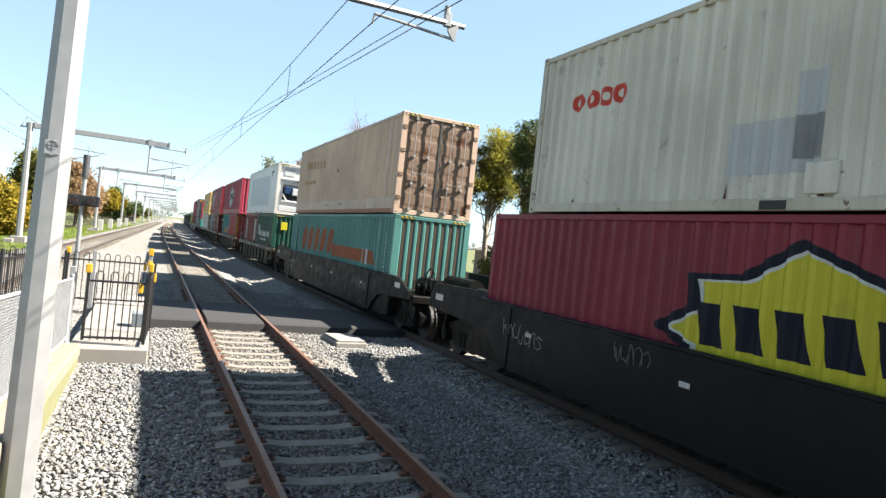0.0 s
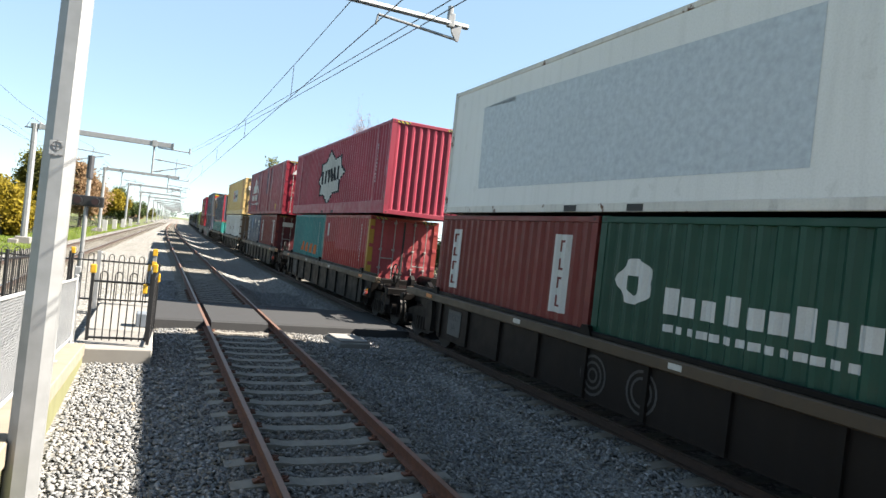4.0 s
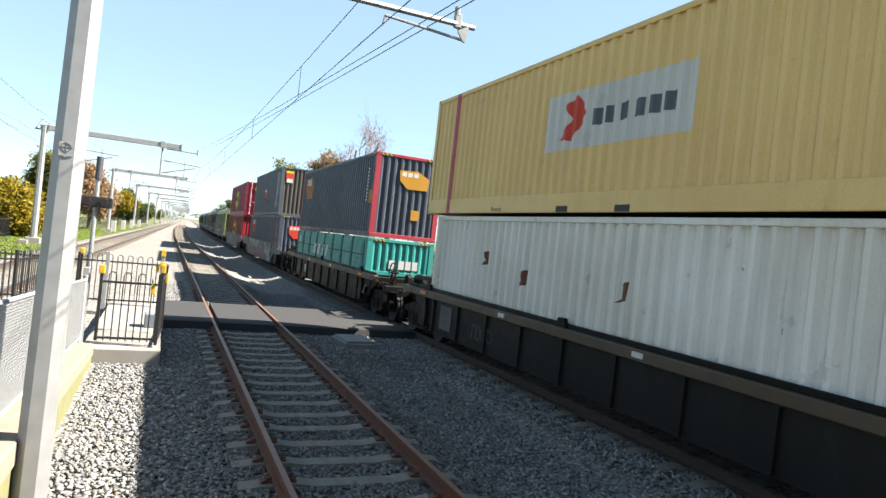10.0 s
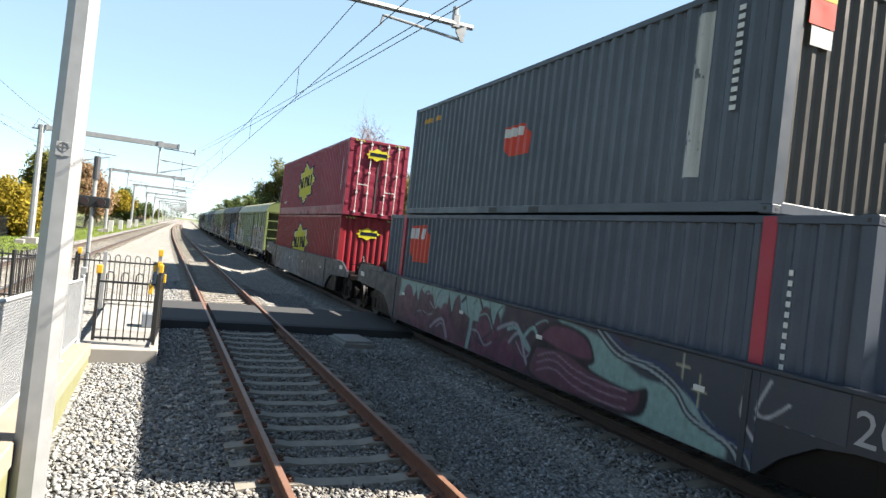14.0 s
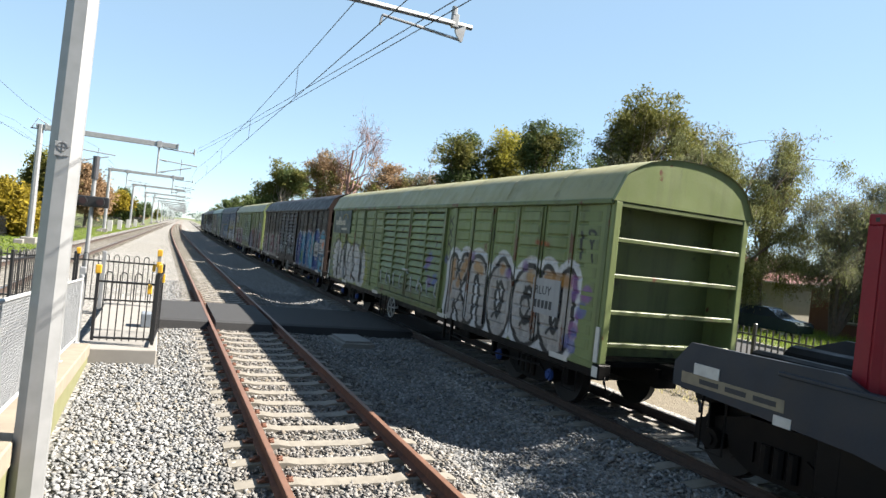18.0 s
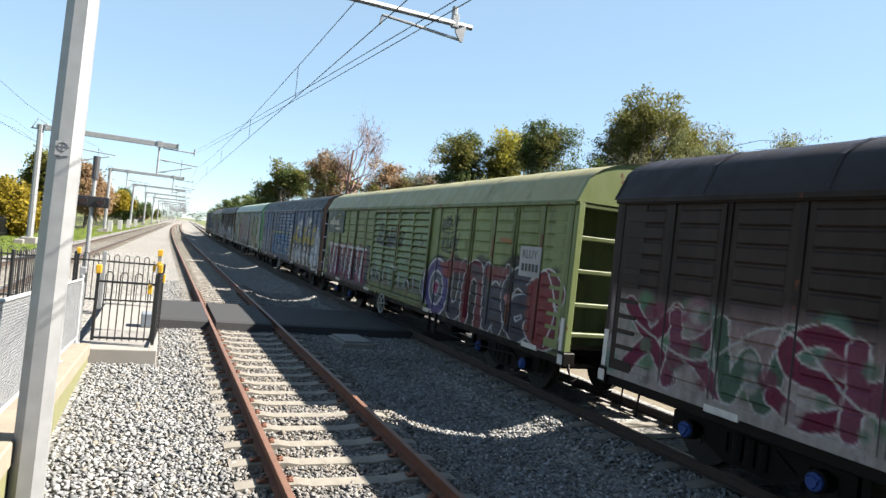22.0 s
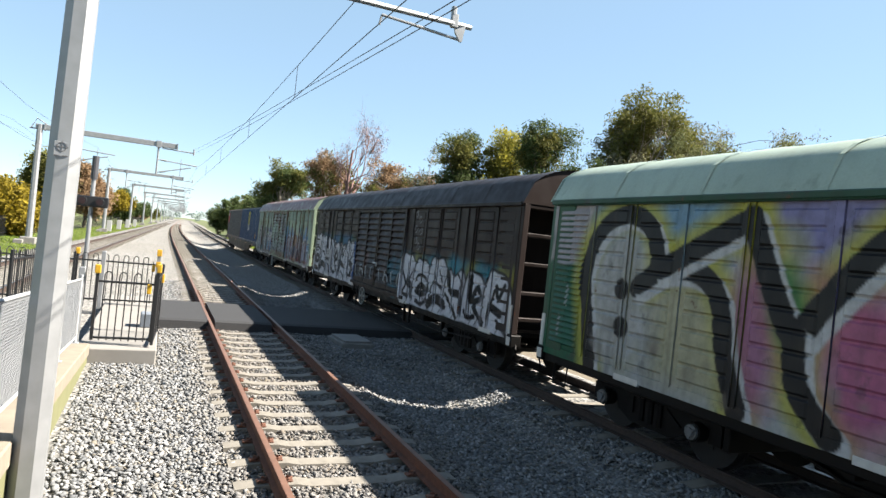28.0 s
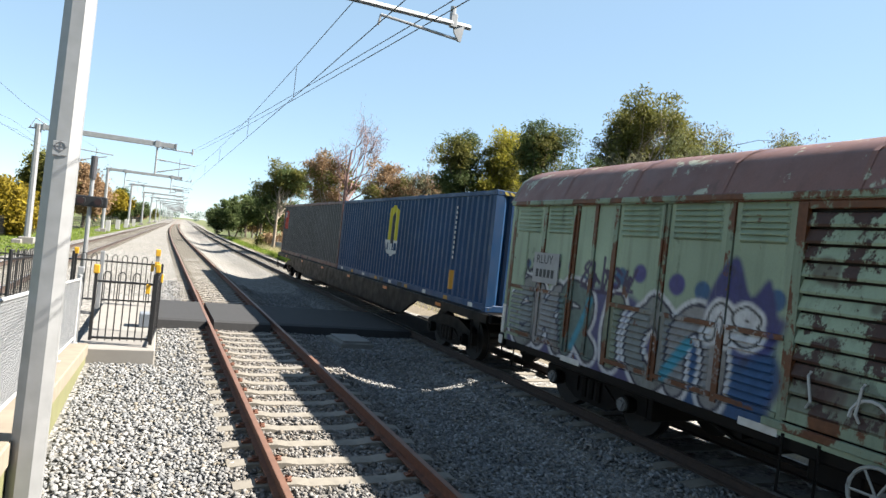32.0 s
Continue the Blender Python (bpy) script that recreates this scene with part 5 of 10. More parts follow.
def van_art_olive_silver():
    p = Spray(31)
    p.cloud((0.3, 0.26, 0.3), 12.3, 16.9, 0.9, 2.28, 0.1, 0.25, 0.8)
    p.cloud((0.03, 0.13, 0.1), 15.9, 16.9, 0.9, 1.7, 0.1, 0.15, 0.9)
    p.blob((0.28, 0.3, 0.03), [(16.4, 0.92), (16.55, 1.9), (16.0, 2.5), (15.2, 2.25), (14.5, 2.4), (13.6, 2.1), (12.5, 2.25), (12.3, 0.92)], 0.06)
    for q in ([(16.2, 0.9), (16.5, 1.6), (16.2, 2.2), (15.6, 2.25), (15.3, 1.8), (15.2, 0.95)], [(15.3, 0.95), (15.2, 1.9), (14.6, 2.25), (14.1, 1.9), (14.2, 1.0)],
              [(14.3, 0.9), (14.4, 1.7), (13.9, 2.2), (13.2, 2.1), (13.0, 1.5), (13.3, 0.95)], [(13.2, 0.9), (13.1, 1.8), (12.6, 2.1), (12.3, 1.5), (12.5, 0.9)]):
        p.blob(COAL, [(a_ + (0.1 if a_ > 14.3 else 0.0), b_ + 0.08) for a_, b_ in q], 0.05)
        p.blob((0.62, 0.6, 0.58), q, 0.03)
    for q in ([(15.9, 2.0), (15.75, 1.5), (15.5, 1.4), (15.4, 1.9)], [(15.85, 1.3), (15.7, 0.92)], [(14.95, 2.05), (14.8, 1.6), (14.5, 1.2), (14.75, 0.95)], [(13.9, 1.9), (13.6, 1.5), (13.8, 1.2), (13.4, 1.0)],
              [(12.9, 1.95), (12.75, 1.4), (12.9, 1.05)]):
        p.line(COAL, q, 0.12, 0.03)
    p.spots((0.3, 0.27, 0.25), 12.5, 16.2, 0.95, 2.0, 26, 0.03, 0.1, 0.05, 0.7)
    p.spots([(0.2, 0.05, 0.3), (0.1, 0.12, 0.36)], 5.0, 7.2, 1.0, 2.2, 9, 0.09, 0.17, 0.06, 0.75)
    p.cloud((0.36, 0.33, 0.36), 0.8, 5.6, 0.9, 1.9, 0.12, 0.2, 0.85)
    p.piece(5.75, 0.75, 0.98, 2.2, "knogu", [(0.46, 0.43, 0.41), (0.5, 0.47, 0.45)], COAL, CHALK, 0.3, 0.1, tops=[(0.45, 0.2, 0.03), (0.5, 0.24, 0.04)])
    for a_ in (5.2, 4.3, 3.4, 2.3, 1.4):
        p.line(COAL, [(a_, 1.9), (a_ - 0.18, 1.55), (a_ + 0.08, 1.2)], 0.07)
    p.spots([(0.24, 0.1, 0.34), (0.14, 0.16, 0.4), (0.3, 0.12, 0.3)], 0.2, 1.0, 1.1, 2.2, 12, 0.07, 0.15, 0.05, 0.8)
    for a_, b_ in ((4.6, 2.35), (3.0, 2.1), (2.4, 2.3)):
        p.disc((0.2, 0.1, 0.32), a_, b_, 0.1, 0.08, 0.8)
    for k, g in enumerate("kxku"):
        for path in GLYPHS[g]:
            p.line(COAL, [(6.02 - 0.24 * u, 3.0 - 0.27 * k + 0.2 * v) for u, v in path], 0.045)
    p.line(COAL, [(0.75, 2.95), (0.72, 2.55)], 0.07)
    p.line(COAL, [(0.45, 2.75), (0.55, 2.98), (0.38, 2.95), (0.45, 2.75), (0.4, 2.5)], 0.05)
    p.line((0.35, 0.1, 0.03), [(2.1, 2.75), (1.7, 2.72)], 0.08, 0.04)
    p.cloud((0.1, 0.06, 0.04), 6.3, 10.7, 0.95, 1.5, 0.14, 0.3, 0.45)
    return p


def van_art_blue():
    p = Spray(33)
    p.cloud((0.36, 0.26, 0.26), 10.7, 16.9, 0.85, 2.22, 0.06, 0.35, 0.85)
    p.cloud((0.42, 0.38, 0.36), 10.7, 16.9, 0.85, 1.55, 0.12, 0.3, 0.9)
    p.spots([(0.1, 0.24, 0.13), (0.13, 0.26, 0.2), (0.36, 0.33, 0.3), (0.3, 0.15, 0.2)], 11.0, 16.8, 1.0, 2.1, 34, 0.1, 0.26, 0.1, 0.8)
    p.piece(16.6, 10.9, 1.05, 2.0, "xkwskgx", [(0.17, 0.025, 0.06), (0.2, 0.06, 0.1), (0.08, 0.14, 0.1)], (0.58, 0.54, 0.54), None, 0.26, 0.022, over=0.5)
    p.spots([(0.2, 0.04, 0.08), (0.12, 0.2, 0.14), (0.4, 0.36, 0.35)], 11.0, 16.6, 1.0, 2.0, 30, 0.06, 0.16, 0.05, 0.75)
    p.line((0.5, 0.48, 0.47), [(16.7, 1.9), (15.2, 1.4), (14.0, 2.0), (12.8, 1.3), (11.2, 1.9)], 0.03)
    p.cloud((0.3, 0.1, 0.12), 0.1, 5.7, 2.1, 2.56, 0.1, 0.2, 0.8)
    p.cloud((0.46, 0.42, 0.46), 0.1, 5.75, 0.9, 2.42, 0.08, 0.08, 1.0)
    p.cloud((0.015, 0.03, 0.1), 0.1, 5.9, 0.85, 2.26, 0.08, 0.06, 1.0)
    p.piece(5.85, 0.15, 1.0, 2.3, "gknubs", [(0.015, 0.05, 0.22), (0.05, 0.27, 0.46), (0.03, 0.14, 0.36), (0.06, 0.34, 0.5), (0.02, 0.08, 0.3), (0.06, 0.3, 0.46)], (0.01, 0.012, 0.05), (0.4, 0.5, 0.58), 0.44, 0.03, over=0.16)
    p.blob((0.05, 0.2, 0.06), [(2.2, 2.05), (1.7, 2.1), (1.6, 1.7), (2.15, 1.75)], 0.05)
    p.blob((0.04, 0.17, 0.06), [(4.7, 1.5), (4.3, 1.6), (4.25, 1.1), (4.75, 1.15)], 0.05)
    for a_, b_ in ((5.1, 1.7), (4.2, 1.5), (2.6, 1.5), (1.5, 1.6), (0.7, 1.3)):
        p.line((0.4, 0.03, 0.04), [(a_, b_), (a_, b_ + 0.28), (a_ - 0.26, b_ + 0.28), (a_ - 0.26, b_ + 0.05)], 0.03, smooth=False)
    p.line(CHALK, [(5.6, 1.2), (5.2, 2.1), (4.6, 1.9), (4.2, 2.3), (3.6, 1.7), (3.1, 2.2)], 0.022)
    p.line(CHALK, [(2.9, 1.3), (2.4, 2.2), (1.9, 1.6), (1.2, 2.3), (0.6, 1.8), (0.2, 2.2)], 0.022)
    p.scrawl(CHALK, 8.5, 1.95, 0.36, 7, 0.032)
    p.spots([(0.1, 0.12, 0.09), (0.14, 0.13, 0.12)], 8.9, 10.3, 1.35, 2.0, 12, 0.08, 0.16, 0.06, 0.7)
    p.line((0.4, 0.35, 0.34), [(6.3, 1.0), (6.15, 1.7), (6.3, 2.2)], 0.06, 0.05, 0.7)
    return p


def van_art_maroon():
    p = Spray(35)
    p.cloud((0.016, 0.016, 0.04), 11.0, 16.75, 0.86, 2.2, 0.05, 0.05)
    for k, x in enumerate((16.1, 15.55, 14.95, 14.35, 13.7, 13.05, 12.4, 11.75)):
        hi = 2.02 if k % 2 else 2.12
        p.line(CHALK, [(x, hi), (x + (0.2 if k % 3 else -0.12), 1.1)], 0.2, smooth=False)
        p.line((0.26, 0.02, 0.05), [(x - 0.22, hi + 0.02), (x - 0.16, 1.5)], 0.28, smooth=False)
        p.line((0.3, 0.03, 0.13), [(x - 0.14, 1.22), (x - 0.1, 1.05)], 0.24, 0.05, smooth=False)
        p.line((0.02, 0.02, 0.06), [(x - 0.05, 1.75), (x - 0.4, 1.2)], 0.12, smooth=False)
    p.line(CHALK, [(16.3, 2.12), (11.4, 2.1)], 0.07, smooth=False)
    p.line((0.62, 0.62, 0.66), [(13.2, 1.0), (13.1, 1.35), (12.95, 1.0)], 0.05)
    p.scrawl((0.46, 0.5, 0.42), 16.7, 2.05, 0.14, 4, 0.02)
    p.scrawl(COAL, 10.4, 2.45, 0.4, 8, 0.075, -0.01)
    p.scrawl(COAL, 5.5, 2.9, 0.3, 4, 0.05, 0.03)
    p.scrawl(COAL, 5.4, 2.45, 0.3, 4, 0.05, 0.0)
    p.blob(COAL, [(6.4, 1.0), (6.35, 1.7), (5.6, 2.25), (4.9, 2.2), (4.5, 2.35), (3.9, 2.05), (3.3, 2.4), (2.5, 2.2), (1.8, 2.5), (1.1, 2.1), (0.35, 2.3), (0.2, 1.2), (0.3, 0.88), (6.2, 0.88)], 0.05)
    p.piece(5.0, 0.3, 1.0, 2.1, "unwgs", [(0.03, 0.03, 0.055), (0.15, 0.012, 0.03), (0.05, 0.05, 0.075)], CHALK, None, 0.4, 0.03, over=0.2, tops=[(0.2, 0.015, 0.03), (0.04, 0.04, 0.07)])
    for r, c_ in ((0.78, COAL), (0.72, CHALK), (0.67, (0.07, 0.045, 0.2)), (0.43, CHALK), (0.38, (0.07, 0.1, 0.14)), (0.19, CHALK), (0.15, (0.3, 0.02, 0.11))):
        p.disc(c_, 5.5, 1.48, r)
    p.blob((0.19, 0.015, 0.03), [(5.4, 2.1), (4.7, 2.15), (4.6, 1.9), (5.0, 1.75)], 0.03)
    p.blob((0.2, 0.02, 0.03), [(1.3, 1.95), (0.75, 2.2), (0.4, 1.6), (0.6, 1.0), (1.2, 1.05)], 0.03)
    p.line(CHALK, [(1.35, 1.95), (0.75, 2.25), (0.35, 1.6), (0.6, 0.95)], 0.03)
    p.disc((0.6, 0.25, 0.25), 2.0, 1.6, 0.12)
    p.cloud((0.09, 0.055, 0.04), 6.3, 10.8, 0.95, 1.55, 0.16, 0.3, 0.75)
    p.spots([(0.1, 0.06, 0.04), (0.42, 0.42, 0.34), (0.06, 0.2, 0.14)], 7.4, 10.6, 1.2, 2.1, 34, 0.03, 0.12, 0.04, 0.6)
    p.line((0.35, 0.12, 0.03), [(2.5, 2.75), (2.1, 2.73)], 0.09, 0.05)
    return p


def van_art_yellow():
    p = Spray(39)
    # grey and rusty work at the tail
    p.cloud((0.2, 0.19, 0.21), 12.4, 16.9, 0.86, 2.3, 0.12, 0.3, 0.9)
    p.spots([(0.4, 0.38, 0.4), (0.1, 0.1, 0.12), (0.3, 0.25, 0.24)], 12.6, 16.8, 1.0, 2.4, 40, 0.06, 0.18, 0.06, 0.75)
    p.scrawl((0.46, 0.46, 0.48), 16.6, 1.3, 0.7, 6, 0.045)
    # blue shapes over the doors
    p.line((0.34, 0.31, 0.03), [(12.5, 2.28), (11.0, 2.25), (9.8, 2.3), (8.3, 2.2), (7.4, 2.3)], 0.09, 0.05)
    p.cloud(COAL, 7.6, 12.5, 1.0, 2.1, 0.07, 0.05)
    p.piece(12.5, 7.7, 1.12, 2.05, "leseb", [(0.02, 0.16, 0.38), (0.025, 0.2, 0.44), (0.02, 0.13, 0.32)], COAL, None, 0.36, 0.04, over=0.1)
    p.line((0.3, 0.45, 0.6), [(12.3, 1.9), (12.2, 1.3)], 0.025)
    p.cloud((0.14, 0.13, 0.05), 7.4, 12.0, 0.95, 1.2, 0.1, 0.2, 0.7)
    # white tag panel
    p.blob((0.55, 0.56, 0.6), [(7.3, 2.6), (6.4, 2.72), (6.25, 1.15), (7.0, 1.2)], 0.06, 0.8)
    p.scrawl(COAL, 7.25, 2.2, 0.32, 3, 0.05)
    p.scrawl(COAL, 7.2, 1.7, 0.34, 3, 0.05)
    p.scrawl(COAL, 7.1, 1.3, 0.28, 3, 0.04)
    # yellow arches behind white bubbles
    for c_, g in (((0.55, 0.56, 0.6), 0.16), (COAL, 0.1), ((0.42, 0.32, 0.02), 0.0)):
        for q in ([(6.2, 1.75), (5.9, 2.05), (5.3, 2.2), (4.8, 1.95), (4.2, 2.05), (3.6, 1.9), (3.0, 2.2), (2.2, 1.95), (1.2, 2.1), (0.4, 1.9)], [(5.35, 2.1), (5.4, 2.55), (5.0, 2.6)], [(3.55, 1.9), (3.5, 2.5), (3.0, 2.55)],
                  [(2.3, 2.0), (2.35, 2.5)], [(1.4, 2.0), (1.5, 2.5), (1.1, 2.6)]):
            p.line(c_, q, 0.24 + g)
    p.blob(COAL, [(6.2, 0.9), (6.25, 1.7), (5.6, 1.9), (4.7, 1.75), (3.9, 1.9), (3.0, 1.75), (2.0, 1.9), (1.0, 1.75), (0.3, 1.8), (0.2, 0.95)], 0.03)
    for i, x in enumerate((5.75, 4.85, 3.95, 3.05, 2.15, 1.3, 0.6)):
        p.blob((0.42, 0.32, 0.02), [(x + 0.45, 0.92), (x + 0.42, 1.3), (x + 0.3, 1.2), (x + 0.3, 0.92)], 0.02)
        p.blob(COAL, [(x + 0.46, 1.4), (x + 0.2, 1.86), (x - 0.22, 1.82), (x - 0.42, 1.4), (x - 0.3, 0.95), (x + 0.25, 0.92)], 0.02)
        p.blob(CHALK, [(x + 0.4, 1.4), (x + 0.18, 1.78), (x - 0.2, 1.75), (x - 0.35, 1.38), (x - 0.24, 1.0), (x + 0.22, 0.97)], 0.02)
        p.scrawl(COAL, x + 0.25, 1.5, 0.15, 4, 0.022)
        p.scrawl(COAL, x + 0.15, 1.15, 0.16, 2, 0.022)
    for left, z, n in ((4.95, 2.45, 4), (2.9, 2.55, 4)):
        p.blob((0.6, 0.61, 0.65), [(left + 0.15, z - 0.1), (left + 0.1, z + 0.45), (left - 0.9, z + 0.5), (left - 1.0, z - 0.12)], 0.05)
        p.scrawl(COAL, left, z, 0.34, n, 0.05)
    p.piece(1.0, 0.1, 1.1, 2.5, "b", [CHALK], COAL, CHALK, 0.3, 0.07)
    return p


def van_art_pink():
    p = Spray(44)
    p.cloud((0.2, 0.36, 0.5), 0.2, 15.8, 0.86, 3.6, 0.0, 0.05)
    p.cloud((0.28, 0.22, 0.46), 9.0, 12.9, 2.6, 3.6, 0.0, 0.05, 0.8, 0.5)
    p.cloud((0.46, 0.47, 0.46), 0.2, 15.8, 0.86, 2.9, 0.15, 0.35)
    p.spots([(0.42, 0.43, 0.2), (0.5, 0.5, 0.5), (0.36, 0.36, 0.36), (0.5, 0.48, 0.4)], 0.4, 15.7, 1.0, 2.9, 90, 0.15, 0.4, 0.2, 0.65)
    p.cloud((0.46, 0.42, 0.43), 15.78, 16.9, 2.4, 3.6, 0.0, 0.05)
    p.cloud((0.015, 0.13, 0.065), 15.7, 16.9, 0.86, 2.5, 0.06, 0.06)
    for s_, z_ in ((16.3, 1.9), (16.1, 2.3), (16.45, 1.4)):
        p.line((0.4, 0.42, 0.4), [(s_, z_ + 0.15), (s_ + 0.02, z_ - 0.15)], 0.05, 0.04)
    strokes = [[(15.55, 0.9), (15.7, 1.6), (15.85, 2.3), (15.6, 2.95), (15.05, 3.25), (14.5, 3.1), (14.27, 2.65), (14.35, 2.4), (14.65, 2.2)],
               [(14.6, 2.25), (14.1, 2.5), (13.5, 2.5), (13.15, 2.2), (13.0, 1.6), (12.75, 0.95)], [(14.2, 2.5), (13.5, 2.85), (12.8, 3.2)],
               [(12.78, 3.22), (12.55, 2.7), (12.35, 2.3), (12.1, 1.95), (11.8, 2.3), (11.3, 2.9), (10.9, 3.2)], [(12.1, 1.95), (12.0, 1.4), (11.6, 1.0)],
               [(10.9, 3.2), (10.6, 2.4), (10.3, 1.6), (9.9, 1.0)], [(9.6, 1.0), (9.3, 2.2), (8.6, 3.1), (7.8, 2.8), (7.6, 1.8), (8.3, 1.2), (7.2, 1.0)],
               [(6.8, 3.1), (6.3, 2.0), (6.6, 1.1), (5.6, 1.2), (5.2, 2.4), (5.6, 3.1)], [(4.6, 1.0), (4.5, 2.2), (4.0, 3.1), (3.2, 2.6), (3.7, 2.1), (3.0, 1.1)], [(2.3, 3.0), (1.6, 2.9), (1.4, 2.2), (2.0, 1.9), (1.7, 1.1), (0.7, 1.2)]]
    for q in strokes:
        p.line((0.5, 0.48, 0.06), q, 0.62, 0.2, 0.85)
    p.blob((0.5, 0.5, 0.49), [(15.55, 1.1), (15.65, 2.3), (15.1, 3.0), (14.55, 2.8), (14.4, 2.1), (14.6, 1.1)], 0.15, 0.9)
    p.blob((0.48, 0.45, 0.28), [(14.2, 1.05), (14.2, 2.2), (13.6, 2.35), (13.2, 1.9), (13.05, 1.05)], 0.2, 0.9)
    p.blob((0.4, 0.12, 0.26), [(13.0, 2.2), (12.6, 2.9), (12.3, 2.2), (12.35, 1.1), (12.8, 1.0)], 0.2, 0.85)
    p.blob((0.48, 0.1, 0.24), [(11.9, 2.6), (11.2, 2.5), (10.7, 2.2), (10.9, 1.2), (11.6, 1.1)], 0.25, 0.9)
    p.blob((0.03, 0.2, 0.06), [(12.6, 2.6), (12.2, 2.7), (11.9, 2.1), (12.25, 1.8)], 0.12, 0.9)
    p.blob((0.04, 0.22, 0.08), [(8.9, 2.6), (8.0, 2.4), (8.3, 1.4), (9.1, 1.5)], 0.2, 0.85)
    p.blob((0.04, 0.2, 0.08), [(3.2, 2.9), (2.3, 2.7), (2.5, 1.7), (3.3, 1.9)], 0.2, 0.85)
    p.blob((0.4, 0.14, 0.25), [(6.6, 2.6), (5.7, 2.5), (5.8, 1.3), (6.5, 1.2)], 0.25, 0.7)
    for q in strokes:
        p.line((0.62, 0.62, 0.62), [(a_ - 0.1, b_ - 0.08) for a_, b_ in q], 0.3, 0.03)
        p.line(COAL, q, 0.29, 0.02)
    for s_, z_ in ((14.95, 2.15), (14.9, 1.6)):
        p.disc(COAL, s_, z_, 0.16)
    p.spots([(0.3, 0.28, 0.26), (0.24, 0.2, 0.16)], 0.3, 15.6, 0.95, 1.6, 60, 0.04, 0.15, 0.08, 0.5)
    p.cloud((0.36, 0.2, 0.2), 6.2, 10.8, 1.0, 3.3, 0.0, 0.1, 0.45)
    return p


SILVER_FORMS = [          # black curves inside one chalky letter: points across and up, width
    [([(0.1, 0.9), (0.3, 0.55), (0.75, 0.5), (0.85, 0.2)], 0.16), ([(0.05, 0.45), (0.4, 0.2), (0.7, 0.0)], 0.09), ([(0.55, 0.95), (0.9, 0.75), (0.7, 0.62)], 0.06)],
    [([(0.3, 0.95), (0.35, 0.45), (0.6, 0.75), (0.8, 0.55), (0.5, 0.4), (0.9, 0.05)], 0.13), ([(0.05, 0.2), (0.3, 0.1), (0.5, 0.15)], 0.1)],
    [([(0.15, 0.2), (0.4, 0.85), (0.55, 0.6), (0.8, 0.9)], 0.1), ([(0.2, 0.45), (0.7, 0.35)], 0.16), ([(0.5, 0.2), (0.9, 0.0)], 0.08)],
    [([(0.1, 0.75), (0.35, 0.45), (0.2, 0.2), (0.6, 0.15)], 0.09), ([(0.5, 1.0), (0.6, 0.6), (0.9, 0.85)], 0.07), ([(0.55, 0.5), (0.8, 0.4), (0.75, 0.2)], 0.2)],
    [([(0.1, 0.6), (0.35, 0.75), (0.8, 0.7), (0.95, 0.45)], 0.08), ([(0.2, 0.35), (0.5, 0.5), (0.85, 0.4), (0.5, 0.3), (0.2, 0.35)], 0.15), ([(0.15, 0.1), (0.6, 0.05), (0.9, 0.2)], 0.1)],
    [([(0.05, 0.3), (0.3, 0.65), (0.8, 0.55)], 0.07), ([(0.0, 0.1), (0.4, 0.28), (0.95, 0.2)], 0.22), ([(0.6, 0.95), (0.75, 0.7)], 0.05), ([(0.3, 0.95), (0.45, 0.75)], 0.05)],
]


def silver_row(p, left, right, z1, glow, n, seed):
    """Chalky letters with bold black curves inside, and a soft cap of colour along their tops."""
    r = random.Random(seed)
    step = (left - right) / n
    p.cloud(glow[0], right, left, 0.86, z1 + 0.2, 0.1, 0.2)
    for i in range(n * 2):
        x = left - step * (i + 0.5) / 2
        p.blob(glow[1 + (i % 3 > 1)], [(x + 0.42, z1 - 0.2), (x + 0.3, z1 + r.uniform(0.0, 0.18)), (x, z1 + r.uniform(0.08, 0.26)), (x - 0.32, z1 + r.uniform(0.0, 0.16)), (x - 0.4, z1 - 0.2)], 0.12, 0.8)
    for i in range(n):
        x = left - step * (i + 0.5)
        h, k = z1 + r.uniform(-0.14, 0.14), step * 0.58
        q = [(x + k, 0.9), (x + k * 0.95, h - 0.45), (x + k * 0.6, h), (x + k * 0.1, h - 0.22 * r.random()), (x - k * 0.5, h + r.uniform(-0.1, 0.05)), (x - k, h - 0.5), (x - k * 0.85, 0.9)]
        p.blob(COAL, [(a_ + (a_ - x) * 0.1, b_ + 0.07) for a_, b_ in q], 0.02)
        p.blob((0.74, 0.74, 0.79), q, 0.02)
    for i in range(n):
        x, h = left - step * i, z1 - 0.1
        for path, w in SILVER_FORMS[(i + seed) % 6]:
            p.line(COAL, [(x - step * (u + r.uniform(-0.04, 0.04)), 0.92 + (h - 0.92) * v) for u, v in path], w * 1.15, 0.02)
        for j in range(2):
            u = x - step * r.uniform(0.1, 0.9)
            p.line(COAL, [(u, 1.2), (u - 0.05, 1.02), (u + 0.04, 0.9)], 0.03)
        p.line((0.3, 0.3, 0.34), [(x - step * 0.9, 1.9), (x - step * 0.8, 1.3), (x - step * 0.85, 0.9)], 0.1, 0.1, 0.5)


